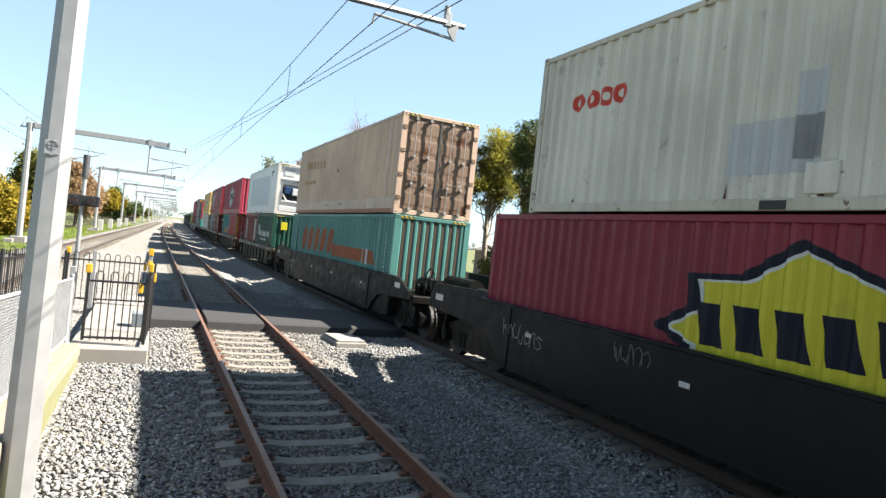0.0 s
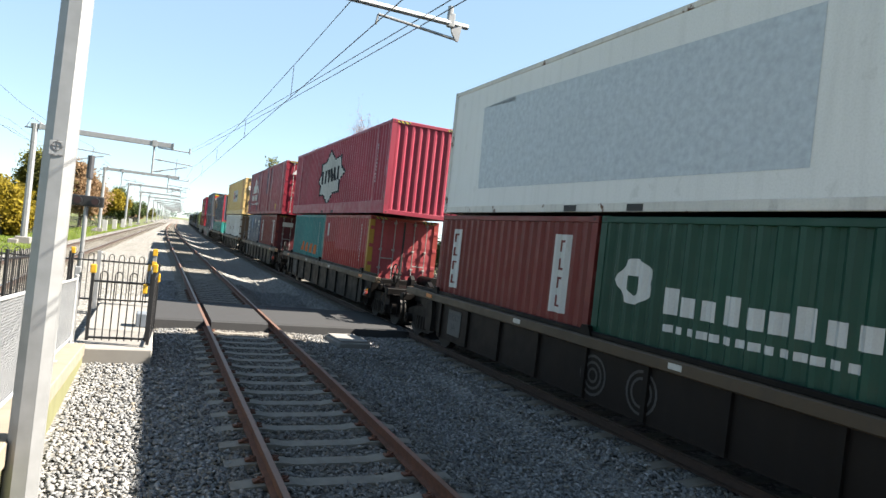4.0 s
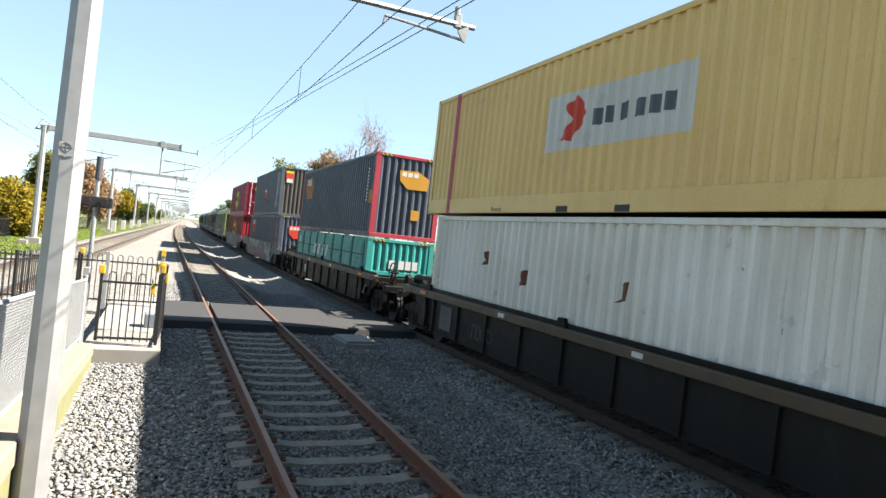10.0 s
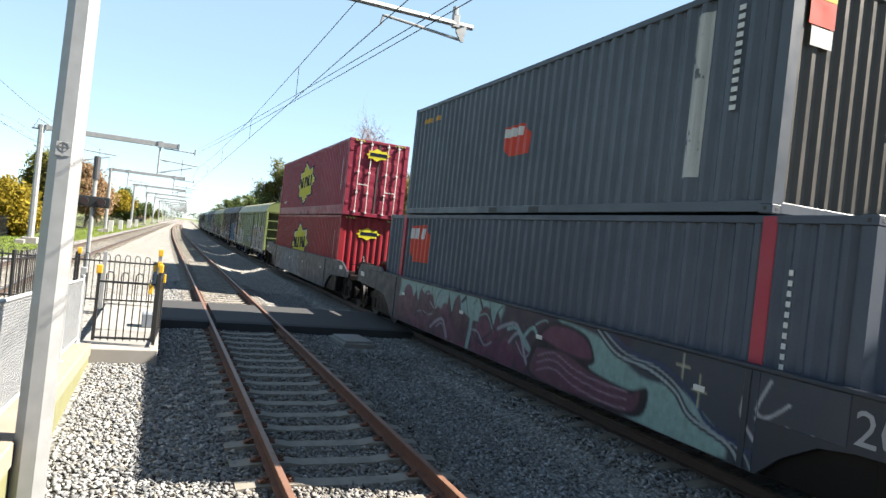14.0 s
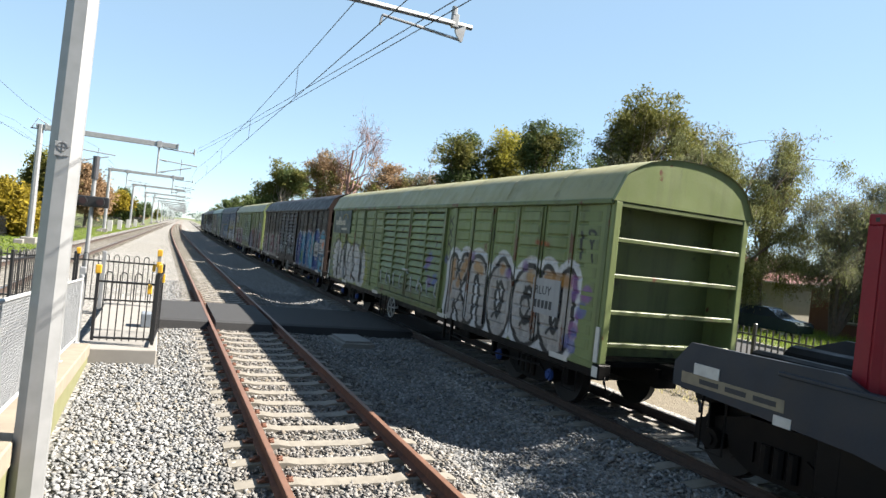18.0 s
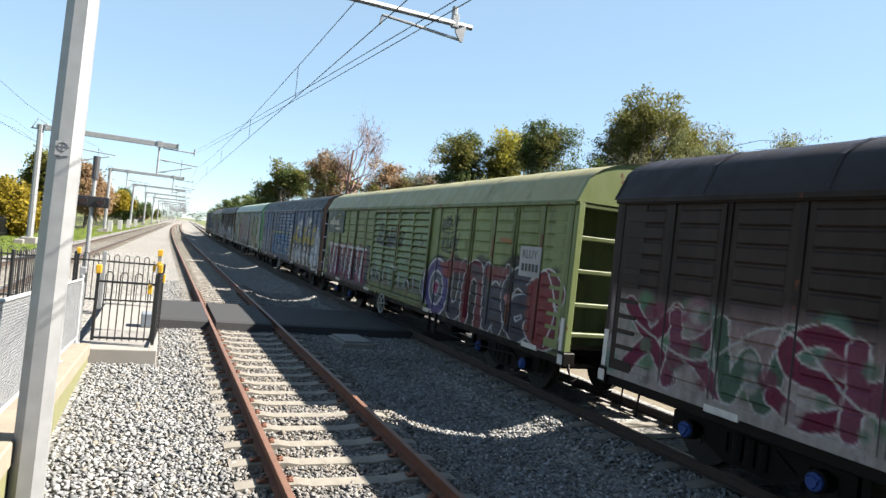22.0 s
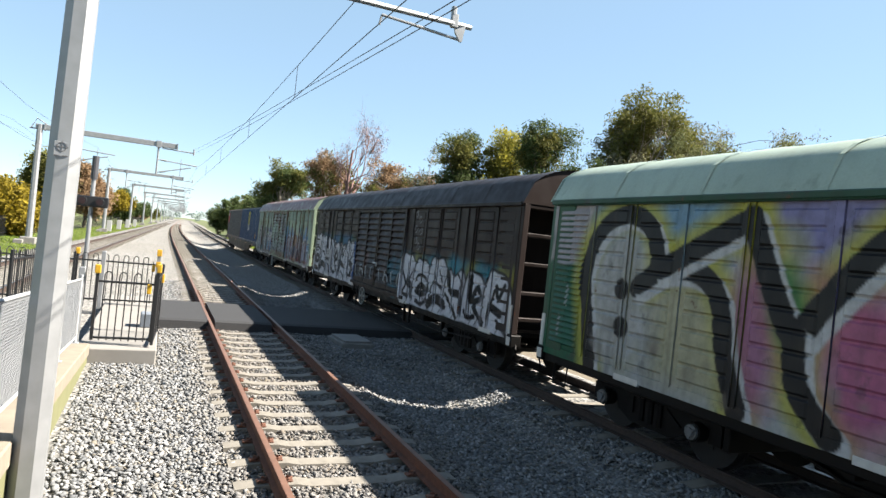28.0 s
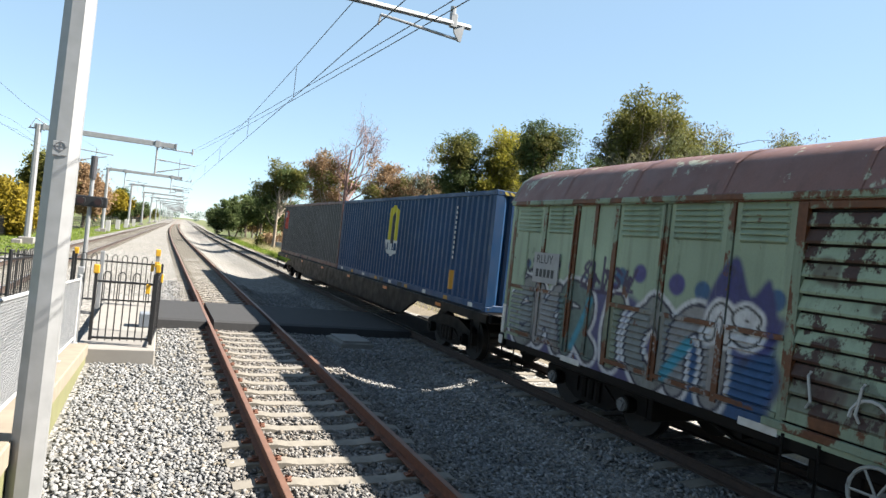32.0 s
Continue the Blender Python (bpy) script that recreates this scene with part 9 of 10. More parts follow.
# name strips on the red-brown pair
for cc, spots in ((gr1, (5.2, 0.95)), (crac, (5.2, 0.88))):
    for y in spots:
        st = on_side(cc, "name_strip", bar(y - 0.22, y + 0.22, 0.9, 2.26), WHITE)
        for i in range(4):
            z = 1.0 + i * 0.32
            on_side(st, "strip_mark", bar(y + 0.05, y + 0.1, z, z + 0.2), BRICK, lift=0.007)
            on_side(st, "strip_mark", bar(y - 0.1, y + 0.05, z + (0.16 if i % 2 else 0.0), z + (0.2 if i % 2 else 0.04)), BRICK, lift=0.007)
for cc in (crac,):
    words("TARE", 0.12, WHITE, cc, pose(0.25, -0.06, 1.0, 90, 0, 0))
    words("MAX GROSS", 0.12, WHITE, cc, pose(0.25, -0.06, 1.25, 90, 0, 0))
    words("PAYLOAD", 0.12, WHITE, cc, pose(0.25, -0.06, 0.75, 90, 0, 0))
    part("notice", Shape().box(-0.85, -0.25, -0.07, -0.05, 1.95, 2.2, 0.004), WHITE, cc)
# red and teal pair
on_side(red, "name_strip", bar(5.4, 5.56, 1.75, 2.26), WHITE)
on_side(red, "repainted_band", [(5.9, 0.5), (0.25, 0.5), (0.25, 1.35), (4.4, 1.3), (4.4, 1.55), (5.9, 1.5)], paint("brighter red repaint", (0.42, 0.03, 0.03), dirt=0.12))
for z in (0.2,):
    part("yellow_post", Shape().box(-1.226, -1.05, -0.006, 0.155, 0.13, 2.46, 0.006), paint("ochre post paint", (0.5, 0.28, 0.04), dirt=0.3), red)
for i in range(4):
    y = 4.2 - i * 0.82
    on_side(tl, "painted_bar", bar(y - 0.5, y, 0.95 - 0.02 * i, 1.35 - 0.02 * i, -0.1), ORANGE)
# triangle badge
on_side(ceva, "badge", [(13.05, 1.5), (11.9, 2.55), (11.1, 1.5)], WHITE, 1.25, 0.5, 0.03)
on_side(ceva, "badge", [(11.75, 2.5), (10.4, 1.75), (10.4, 1.45), (11.0, 1.8)], WHITE, 1.25, 0.5, 0.03)
for i in range(4):
    y = 13.2 - i * 0.64
    on_side(ceva, "badge_bar", bar(y - 0.48, y, 0.96, 1.36), WHITE, 1.25, 0.5, 0.03)
words("Want to move your vehicle? Call", 0.2, WHITE, ceva, pose(-1.242, 13.65, 0.66, 90, 0, -90))
code_row(ceva, 10.9, 9.8, 0.66, 0.14, 9, WHITE, 1.242)
PURPLE = paint("purple-faded panel", (0.085, 0.028, 0.075), dirt=0.2, fade=0.3)
for y0, y1, z0 in ((13.7, 14.15, 0.24), (10.1, 10.7, 0.24), (6.14, 6.36, 0.24), (6.36, 6.6, 1.3), (4.74, 5.1, 1.5), (4.9, 5.3, 2.1), (9.0, 9.5, 2.5), (9.62, 9.8, 1.2)):
    on_side(ceva, "purple_panel", bar(y0, y1, z0, 2.88), PURPLE, 1.25, 0.5, 0.03, lift=0.002)
for y0, y1 in ((8.9, 9.52), (5.39, 6.03), (4.21, 4.74), (0.5, 1.1)):
    part("flat_panel", Shape().box(-1.25, -1.2, y0, y1, 0.24, 2.88, 0.012), MAROON2, ceva)
on_side(ceva, "data_plate", bar(2.36, 2.64, 0.28, 0.6), OCHRE, 1.25, 0.5, 0.03)
part("badge", Shape().prism([(-0.9, 2.25), (-0.3, 2.25), (-0.6, 2.6)], "y", -0.06, -0.045), WHITE, ceva)
# side-door container: four leaves with pressed panels and hinges
for i in range(4):
    a = 5.8 - i * 1.42
    leaf = part("side_door", Shape().box(-1.245, -1.2, a - 1.38, a, 0.2, 2.42, 0.012), NAVY, blue)
    for q, h in ((0.35, 0.5), (1.0, 0.5), (1.65, 0.55)):
        part("pressed_panel", Shape().box(-1.252, -1.24, a - 1.2, a - 0.18, q, q + h, 0.006), NAVY, leaf)
    for q in (0.5, 1.25, 2.0):
        part("hinge", Shape().box(-1.27, -1.24, a - 0.08, a + 0.04, q, q + 0.16, 0.01), NAVY, leaf)
for i, z in enumerate((2.05, 1.72, 1.4, 1.12, 0.85)):
    part("white_plate", Shape().box(-1.259, -1.254, 5.05, 5.35, z, z + 0.2), WHITE, blue)
for i in range(4):
    a = 5.8 - i * 1.42
    for q, h in ((0.35, 0.5), (1.0, 0.5), (1.65, 0.55)):
        # dark raised strips stand for the shade in grooves round each panel
        g_ = Shape()
        for y0, y1, z0, z1 in ((a - 1.22, a - 0.16, q - 0.03, q - 0.005), (a - 1.22, a - 0.16, q + h + 0.005, q + h + 0.03), (a - 1.235, a - 1.21, q - 0.02, q + h + 0.02)):
            g_.box(-1.2475, -1.24, y0, y1, z0, z1)
        part("panel_groove", g_, RUBBER, blue)
on_side(blue, "tape", bar(3.3, 3.75, 1.6, 2.35), plain("bright blue tape", (0.02, 0.16, 0.42), 0.5), 1.262, depth=0)
part("white_plate", Shape().box(-1.259, -1.254, 5.55, 5.75, 1.95, 2.15), WHITE, blue)
part("white_plate", Shape().box(-1.259, -1.254, 2.1, 2.45, 2.0, 2.32), WHITE, blue)
for i, tx in enumerate(("MAX GROSS", "TARE")):
    words(tx, 0.14, WHITE, blue, pose(-1.256, 1.3, 1.6 - 0.3 * i, 90, 0, -90))
code_row(blue, 0.95, 0.2, 2.05, 0.16, 7, WHITE, 1.256)
code_row(blue, 0.7, 0.2, 1.85, 0.12, 4, WHITE, 1.256)
# buff container: white panel with a red and grey mark
pn = on_side(aur, "panel", [(8.8, 1.15), (5.0, 1.15), (5.0, 2.15), (8.8, 2.2)], WHITE, 1.25)
on_side(pn, "panel_mark", [(8.2, 1.95), (7.8, 2.1), (7.5, 1.75), (7.9, 1.3), (8.3, 1.35), (7.95, 1.7)], RED_LOGO, 1.25, lift=0.007)
for i in range(6):
    y = 7.3 - i * 0.34
    on_side(pn, "panel_bar", bar(y - 0.22, y, 1.5, 1.78), SLATE2, 1.25, lift=0.007)
part("panel", Shape().box(-0.95, -0.5, -0.06, -0.045, 2.0, 2.35), WHITE, aur)
part("panel_mark", Shape().prism([(-0.85, 2.17), (-0.7, 2.3), (-0.58, 2.17), (-0.7, 2.06)], "y", -0.066, -0.058), RED_LOGO, aur)
for x in (-0.75, 0.25):
    part("notice", Shape().box(x - 0.12, x + 0.12, -0.06, -0.045, 0.9, 1.15), SLATE, aur)
on_side(aur, "data_plate", bar(0.62, 0.8, 0.35, 0.7), OCHRE, 1.25)
words("MFG1", 0.16, INK, aur, pose(0.5, -0.06, 1.9, 90, 0, 0))
code_row(aur, 0.7, 0.2, 2.0, 0.12, 5, INK, 1.253)
words("Restrain", 0.13, INK, aur, pose(-1.254, 10.6, 0.06, 90, 0, -90))
# marks on the off-white container
for y, z in ((8.0, 1.2), (5.0, 1.25), (9.6, 1.5)):
    on_side(white, "scrape", [(y, z), (y - 0.28, z + 0.05), (y - 0.3, z + 0.35), (y - 0.1, z + 0.3), (y - 0.18, z + 0.12)], RUSTY, depth=0.07)
words("MFG1", 0.14, INK, white, pose(0.45, -0.06, 1.75, 90, 0, 0))
words("MAX. GR\nTARE", 0.12, INK, white, pose(0.2, -0.06, 1.2, 90, 0, 0))
# half-height: gates and posts
GATE_POST = paint("grimed green post", (0.02, 0.12, 0.1), dirt=0.4, rust=0.1)
for i in range(8):
    a = 11.95 - i * 1.46
    g_ = part("side_gate", Shape().box(-1.245, -1.2, a - 1.34, a, 0.14, 1.16, 0.01), GREEN_HALF, half)
    part("gate_panel", Shape().box(-1.262, -1.24, a - 1.2, a - 0.14, 0.68, 1.06, 0.012), GREEN_HALF, g_)
    part("gate_panel", Shape().box(-1.262, -1.24, a - 1.2, a - 0.14, 0.24, 0.6, 0.012), GREEN_HALF, g_)
    part("gate_post", Shape().box(-1.275, -1.2, a + 0.01, a + 0.11, 0.04, 1.24, 0.012), GATE_POST, half)
    part("gate_seam", Shape().box(-1.2465, -1.24, a - 1.345, a, 0.62, 0.66), RUBBER, g_)
for y0, y1 in ((8.2, 7.7), (7.4, 7.0), (6.5, 6.2), (5.9, 5.6)):
    part("painted_letter", Shape().prism([(y1, 0.3), (y0, 0.3), (y0 - 0.2, 0.75), (y1 - 0.2, 0.75)], "x", -1.266, -1.263), WHITE, half)
part("notice", Shape().box(-1.266, -1.262, 11.2, 11.5, 0.7, 1.0), WHITE, half)
words("MAX. GR.\nTARE", 0.14, INK, half, pose(-1.265, 1.3, 0.45, 90, 0, -90))
for i, x in enumerate((-0.4, -0.05, 0.2, 0.45)):
    part("painted_letter", Shape().box(x, x + 0.2, -0.002, 0.012, 0.25, 0.55), WHITE, half)


# orange badges
def block_badge(c, y0, y1, z0, z1, mat, k=1.0):
    w, h = y0 - y1, z1 - z0
    P = lambda u, v: (y0 - u * w, z0 + v * h)
    b = on_side(c, "badge", [P(0, 0.95), P(0.75, 1), P(1, 0.65), P(0.97, 0.02), P(0.25, 0), P(0.03, 0.4)], mat)
    for i in range(3):
        on_side(b, "badge_bar", [P(0.08 + i * 0.23, 0.62), P(0.26 + i * 0.23, 0.62), P(0.28 + i * 0.23, 0.9), P(0.1 + i * 0.23, 0.9)], WHITE, lift=0.007)


def end_badge(c, x0, x1, z0, z1, mat):
    w, h = x1 - x0, z1 - z0
    P = lambda u, v: (x0 + u * w, z0 + v * h)
    b = part("badge", Shape().prism([P(0, 0.95), P(0.6, 1), P(1, 0.65), P(0.97, 0.02), P(0.3, 0), P(0.03, 0.4)], "y", -0.006, 0.0), mat, c)
    for i in range(3):
        part("badge_bar", Shape().box(x0 + w * (0.08 + i * 0.2), x0 + w * (0.23 + i * 0.2), -0.009, -0.005, z0 + h * 0.65, z0 + h * 0.88), WHITE, b)


block_badge(scf, 11.5, 9.95, 1.5, 2.55, OCHRE_ORANGE := paint("burnt orange logo paint", (0.5, 0.2, 0.03), dirt=0.1))
block_badge(scu, 6.85, 5.75, 1.2, 1.85, RED_LOGO)
block_badge(scl, 13.0, 11.5, 1.6, 2.62, RED_LOGO)
end_badge(scf, -0.35, 0.75, 1.75, 2.4, OCHRE)
end_badge(scl, -0.68, 0.36, 1.55, 2.36, RED_LOGO)
block_badge(tail2, 11.9, 10.9, 1.3, 2.3, RED_LOGO)
words("40' 9'10 VERTICAL LOAD BAR", 0.15, WHITE, scf, pose(-1.228, 11.5, 0.06, 90, 0, -90))
code_column(scf, 0.75, 1.2, 2.4, 10, WHITE, 1.219, 0.12)
on_side(scf, "data_plate", bar(0.25, 0.55, 1.15, 1.6), OCHRE)
part("data_plate", Shape().box(0.2, 0.5, -0.006, 0.0, 0.7, 1.05), OCHRE, scf)
for y0, y1 in ((11.5, 10.9), (10.8, 10.4)):
    on_side(scu, "painted_letter", bar(y1, y0, 2.5, 2.62), OCHRE)
on_side(scu, "peeling_strip", bar(1.25, 1.55, 0.5, 2.75), paint("peeling white strip", (0.6, 0.6, 0.58), rust=0.4, dirt=0.4, rustcol=(0.06, 0.07, 0.08)), lift=0.006)
code_column(scu, 0.75, 1.3, 2.7, 12)
part("notice", Shape().box(-0.95, -0.5, -0.006, 0.0, 2.3, 2.75), RED_LOGO, scu)
part("notice", Shape().box(-0.9, -0.52, -0.008, -0.004, 2.05, 2.28), WHITE, scu)
part("notice", Shape().box(-0.95, -0.5, -0.008, -0.004, 2.62, 2.76), LOGO_YELLOW, scu)
s = Shape()
for i in range(11):
    s.box(0.72, 0.79, -0.004, 0.002, 1.2 + i * 0.12, 1.27 + i * 0.12)
tagged(part("code_strip", s, WHITE, scu), kind="stuff")
for cc, z in ((lyu, 2.2), (lyl, 2.0)):
    st = [(-0.55 + 1.1 * u * 0.9, z + 0.5 * v) for u, v in STAR]
    b = part("badge", Shape().prism(st, "y", -0.07 if cc is lyu else -0.006, -0.062 if cc is lyu else 0.0), LOGO_YELLOW, cc)
    part("badge_bar", Shape().box(-0.4, 0.3, -0.075 if cc is lyu else -0.01, -0.068 if cc is lyu else -0.005, z + 0.18, z + 0.32), NAVY_INK, b)
# crest on the blue container
arch = [(6.85, 1.2)] + [(6.4 + 0.45 * math.cos(a), 1.95 + 0.38 * math.sin(a)) for a in [math.pi * j / 10 for j in range(11)]][::1] + [(5.95, 1.2)]
arch = [(5.95, 1.2)] + [(6.4 - 0.45 * math.cos(a), 1.95 + 0.4 * math.sin(a)) for a in [math.pi * j / 10 for j in range(11)]] + [(6.85, 1.2)]
cr = on_side(tail1, "crest", arch, LOGO_YELLOW)
on_side(cr, "crest_figure", [(6.6, 1.2), (6.5, 1.9), (6.35, 2.15), (6.25, 1.8), (6.2, 1.2)], INK, lift=0.007)
lb = on_side(tail1, "crest_label", [(6.95, 1.3), (6.9, 0.95), (6.4, 0.82), (5.9, 0.95), (5.85, 1.3)], WHITE, lift=0.006)
for i in range(4):
    on_side(lb, "label_bar", bar(6.0 + i * 0.22, 6.14 + i * 0.22, 1.0, 1.22), BLUE, lift=0.009)
on_side(tail1, "data_plate", bar(1.75, 2.05, 0.3, 0.75), OCHRE)
for i in range(9):
    part("reflector", Shape().box(-1.228, -1.218, 0.6 + i * 1.35, 0.82 + i * 1.35, 0.04, 0.13), OCHRE if i % 2 else PALE_TAPE, tail1)


CODE_WHITE = weathered("dusty white panel", (0.42, 0.42, 0.43), 0.6, dirt=0.15)


# ---------- sprayed lettering on wagon sides ----------
def laid(polys, lift, x):
    """Filled outlines that lie flat on a plate at x."""
    me = bpy.data.meshes.new("fill")
    ids, v, f = {}, [], []
    for poly in polys:
        for q in poly:
            if q not in ids:
                ids[q] = len(v)
                v.append((x - lift, *q))
        f.append(tuple(ids[q] for q in poly))
    me.from_pydata(v, [], f)
    return me


def ribbon(s, pts, w, x, closed=False, lift=0.006):
    """A flat painted stroke through (y, z) points."""
    n = len(pts)
    for i in range(n if closed else n - 1):
        (ya, za), (yb, zb) = pts[i], pts[(i + 1) % n]
        dy, dz = yb - ya, zb - za
        q = math.hypot(dy, dz) or 1
        ny, nz = -dz / q * w / 2, dy / q * w / 2
        ey, ez = dy / q * w * 0.3, dz / q * w * 0.3
        cs = [(ya + ny - ey, za + nz - ez), (yb + ny + ey, zb + nz + ez), (yb - ny + ey, zb - nz + ez), (ya - ny - ey, za - nz - ez)]
        s.quad(*[(x - lift, a, b) for a, b in cs])


SPRAY = {}


def spray(c, rough=0.6):
    key = tuple(round(v, 3) for v in c)
    if key not in SPRAY:
        SPRAY[key] = weathered("spray paint", c, rough, dirt=0.25, fade=0.25)
    return SPRAY[key]


def fat(line, w, rng):
    """The faces of a thick stroke with uneven width and blunt ends."""
    n, left, right = len(line), [], []
    for i, (y, z) in enumerate(line):
        (ya, za), (yb, zb) = line[max(i - 1, 0)], line[min(i + 1, n - 1)]
        q = math.hypot(yb - ya, zb - za) or 1
        ny, nz = -(zb - za) / q, (yb - ya) / q
        k = w / 2 * (0.9 + 0.16 * math.sin(i * 0.7 + w * 20)) * (0.8 if i in (0, n - 1) else 1.0)
        left.append((round(y + ny * k, 4), round(z + nz * k, 4)))
        right.append((round(y - ny * k, 4), round(z - nz * k, 4)))
    return [(left[i], left[i + 1], right[i + 1], right[i]) for i in range(n - 1)]


def tags(w, seed, y0, z0, size, n, mat, x=None, thick=0.022, slope=0.0):
    """A hasty tag: thin bent strokes one after another."""
    rng = random.Random(seed)
    polys = []
    for i in range(n):
        for path in GLYPHS[rng.choice("ngswkol")]:
            keys = [(y0 - size * (i * 0.75 + u * 0.8 + rng.uniform(-0.15, 0.15)), z0 + slope * i + size * (v + rng.uniform(-0.2, 0.25))) for u, v in path]
            polys += fat(bend(keys, 4), thick, rng)
    me = laid(polys, 0.018, x)
    me.materials.append(mat)
    return tagged(part("scrawl", me, None, w), kind="stuff")


HANDLE = weathered("white handle paint", (0.62, 0.62, 0.6), 0.6, rust=0.1, dirt=0.15)
CODES = ((1.18, 2.04, 1.5, 2.12, "RLUY"), (1.1, 1.85, 1.46, 2.05, "RLUY"), (0.94, 1.66, 2.1, 2.66, "RLUY"), None, None, (14.05, 14.98, 1.34, 1.9, "RLSY"), (15.24, 16.02, 2.04, 2.57, "RLUY"))
for i, (v, code) in enumerate(zip(vans, CODES)):
    for k in range(8):
        yy = 2.0 - k * 0.56 - (0.25 if k > 3 else 0)
        s = Shape()
        s.tube([(-1.43, yy, 1.62), (-1.47, yy, 1.58), (-1.47, yy + (0.04 if k % 2 else -0.05), 1.32), (-1.43, yy + 0.02, 1.24)], 0.016, 5)
        part("door_handle", s, HANDLE, v)
    for yy in (1.35, -1.1):
        s = Shape()
        s.tube([(-1.45, yy + 0.2 * math.cos(a_), 1.28 + 0.2 * math.sin(a_)) for a_ in [math.pi * j / 8 for j in range(9)]], 0.018, 5)
        part("latch_loop", s, HANDLE, v)
    s = Shape()
    s.tube([(-1.45, 0.2, 1.75), (-1.45, -0.1, 1.74)], 0.03, 6)
    s.tube([(-1.46, -0.1, 1.74), (-1.46, -0.21, 1.78), (-1.46, -0.21, 1.66), (-1.46, -0.1, 1.7)], 0.015, 5)
    part("door_lock", s, HANDLE, v)
    if code:
        a, b, z0, z1, tx = code
        a, b = a - VAN_L / 2, b - VAN_L / 2
        p_ = part("code_panel", Shape().box(-1.42, -1.402, a, b, z0, z1), CODE_WHITE, v, "white stencilled code panel")
        words(tx, 0.22, INK, p_, pose(-1.4225, b - 0.08, z0 + 0.34, 90, 0, -90))
        for k in range(5):
            part("code_bar", Shape().box(-1.424, -1.419, b - 0.18 - k * 0.12, b - 0.1 - k * 0.12, z0 + 0.1, z0 + 0.24), INK, p_)
# hazard diamond board on the second van
hz = part("notice_board", Shape().box(-1.42, -1.402, 0.08 - VAN_L / 2, 0.96 - VAN_L / 2, 1.62, 2.22), CODE_WHITE, vans[1], "white notice board with an orange diamond")
part("diamond", Shape().prism([(0.12 - VAN_L / 2, 2.0), (0.3 - VAN_L / 2, 1.84), (0.48 - VAN_L / 2, 2.0), (0.3 - VAN_L / 2, 2.16)], "x", -1.426, -1.421), ORANGE, hz)
for z, y0, y1 in ((2.02, 0.55, 0.92), (1.92, 0.62, 0.88), (1.78, 0.52, 0.92), (1.7, 0.55, 0.92), (1.7, 0.14, 0.46)):
    part("notice_bar", Shape().box(-1.425, -1.421, y0 - VAN_L / 2, y1 - VAN_L / 2, z, z + 0.045), INK, hz)
# tags and murals on the wells and skirts
wells = [o for o in scene.objects if o.name.startswith("well_wagon") and o.parent is None]
FX_W = -1.402
CH = spray((0.2, 0.2, 0.21))
tags(wells[0], 300, 6.2, 0.95, 0.26, 7, spray((0.3, 0.3, 0.31)), x=FX_W, thick=0.02, slope=-0.01)
tags(wells[0], 301, 3.0, 1.15, 0.2, 5, CH, x=FX_W, thick=0.014)
tags(wells[1], 302, 7.85, 1.28, 0.15, 6, CH, x=FX_W, thick=0.014)
tags(wells[1], 303, 6.75, 1.25, 0.17, 8, CH, x=FX_W, thick=0.014)
tags(wells[1], 304, 6.25, 0.92, 0.17, 6, spray((0.26, 0.3, 0.33)), x=FX_W, thick=0.025)
tags(wells[1], 305, 6.1, 0.68, 0.17, 6, spray((0.26, 0.3, 0.33)), x=FX_W, thick=0.025)
tags(wells[1], 306, -4.3, 0.95, 0.26, 8, spray((0.3, 0.3, 0.31)), x=FX_W, thick=0.02, slope=-0.012)
tags(wells[1], 307, 1.0, 0.9, 0.3, 6, CH, x=FX_W, thick=0.02)
# two painted well wagons
def skin(w, art):
    """The sprayed face of a well wagon's side sill."""
    coat = weathered("sprayed sill paint", (0.045, 0.052, 0.07), dirt=0.25, art=True)
    part("sill_face", sheet([(0.0, 0.352), (-0.004, 0.356), (-0.004, 1.48), (0.0, 1.484)], -6.15, 6.15, art, coat, "sill_face"), None, w, "sill face covered in graffiti", at=pose(-1.402, 0, 0))
    part("sill_face", sheet([(0.0, 0.96), (-0.004, 0.964), (-0.004, 1.48), (0.0, 1.484)], -7.2, -6.16, art, coat, "sill_face"), None, w, at=pose(-1.402, 0, 0))


MINT, PLUM = (0.24, 0.38, 0.36), (0.1, 0.03, 0.065)
p = Spray(71)
p.cloud((0.05, 0.03, 0.05), -3.2, 6.6, 0.3, 1.5, 0.0, 0.02)
p.cloud(MINT, 0.6, 6.4, 1.0, 1.6, 0.0, 0.02)
p.spots([PLUM, (0.13, 0.04, 0.08), (0.08, 0.03, 0.055)], -1.6, 6.2, 0.35, 1.2, 70, 0.16, 0.36, 0.03)
for i in range(22):
    x, z = p.rng.uniform(-1.4, 6.0), p.rng.uniform(0.5, 1.35)
    p.line(p.rng.choice([MINT, (0.3, 0.3, 0.34), (0.34, 0.3, 0.34), (0.02, 0.015, 0.03)]), [(x, z), (x - 0.35, z + p.rng.uniform(-0.25, 0.25)), (x - 0.7, z + p.rng.uniform(-0.3, 0.3)), (x - 1.0, z + p.rng.uniform(-0.3, 0.2))], p.rng.choice([0.03, 0.04, 0.07]))
for x in (5.0, 3.9, 2.9, 2.0, 0.9):
    p.blob(MINT, [(x + 0.25, 1.5), (x + 0.15, 1.25), (x, 1.02), (x - 0.1, 1.3), (x - 0.3, 1.5)], 0.02)
    p.line(COAL, [(x + 0.25, 1.45), (x + 0.15, 1.22), (x, 1.0), (x - 0.1, 1.28), (x - 0.3, 1.45)], 0.025)
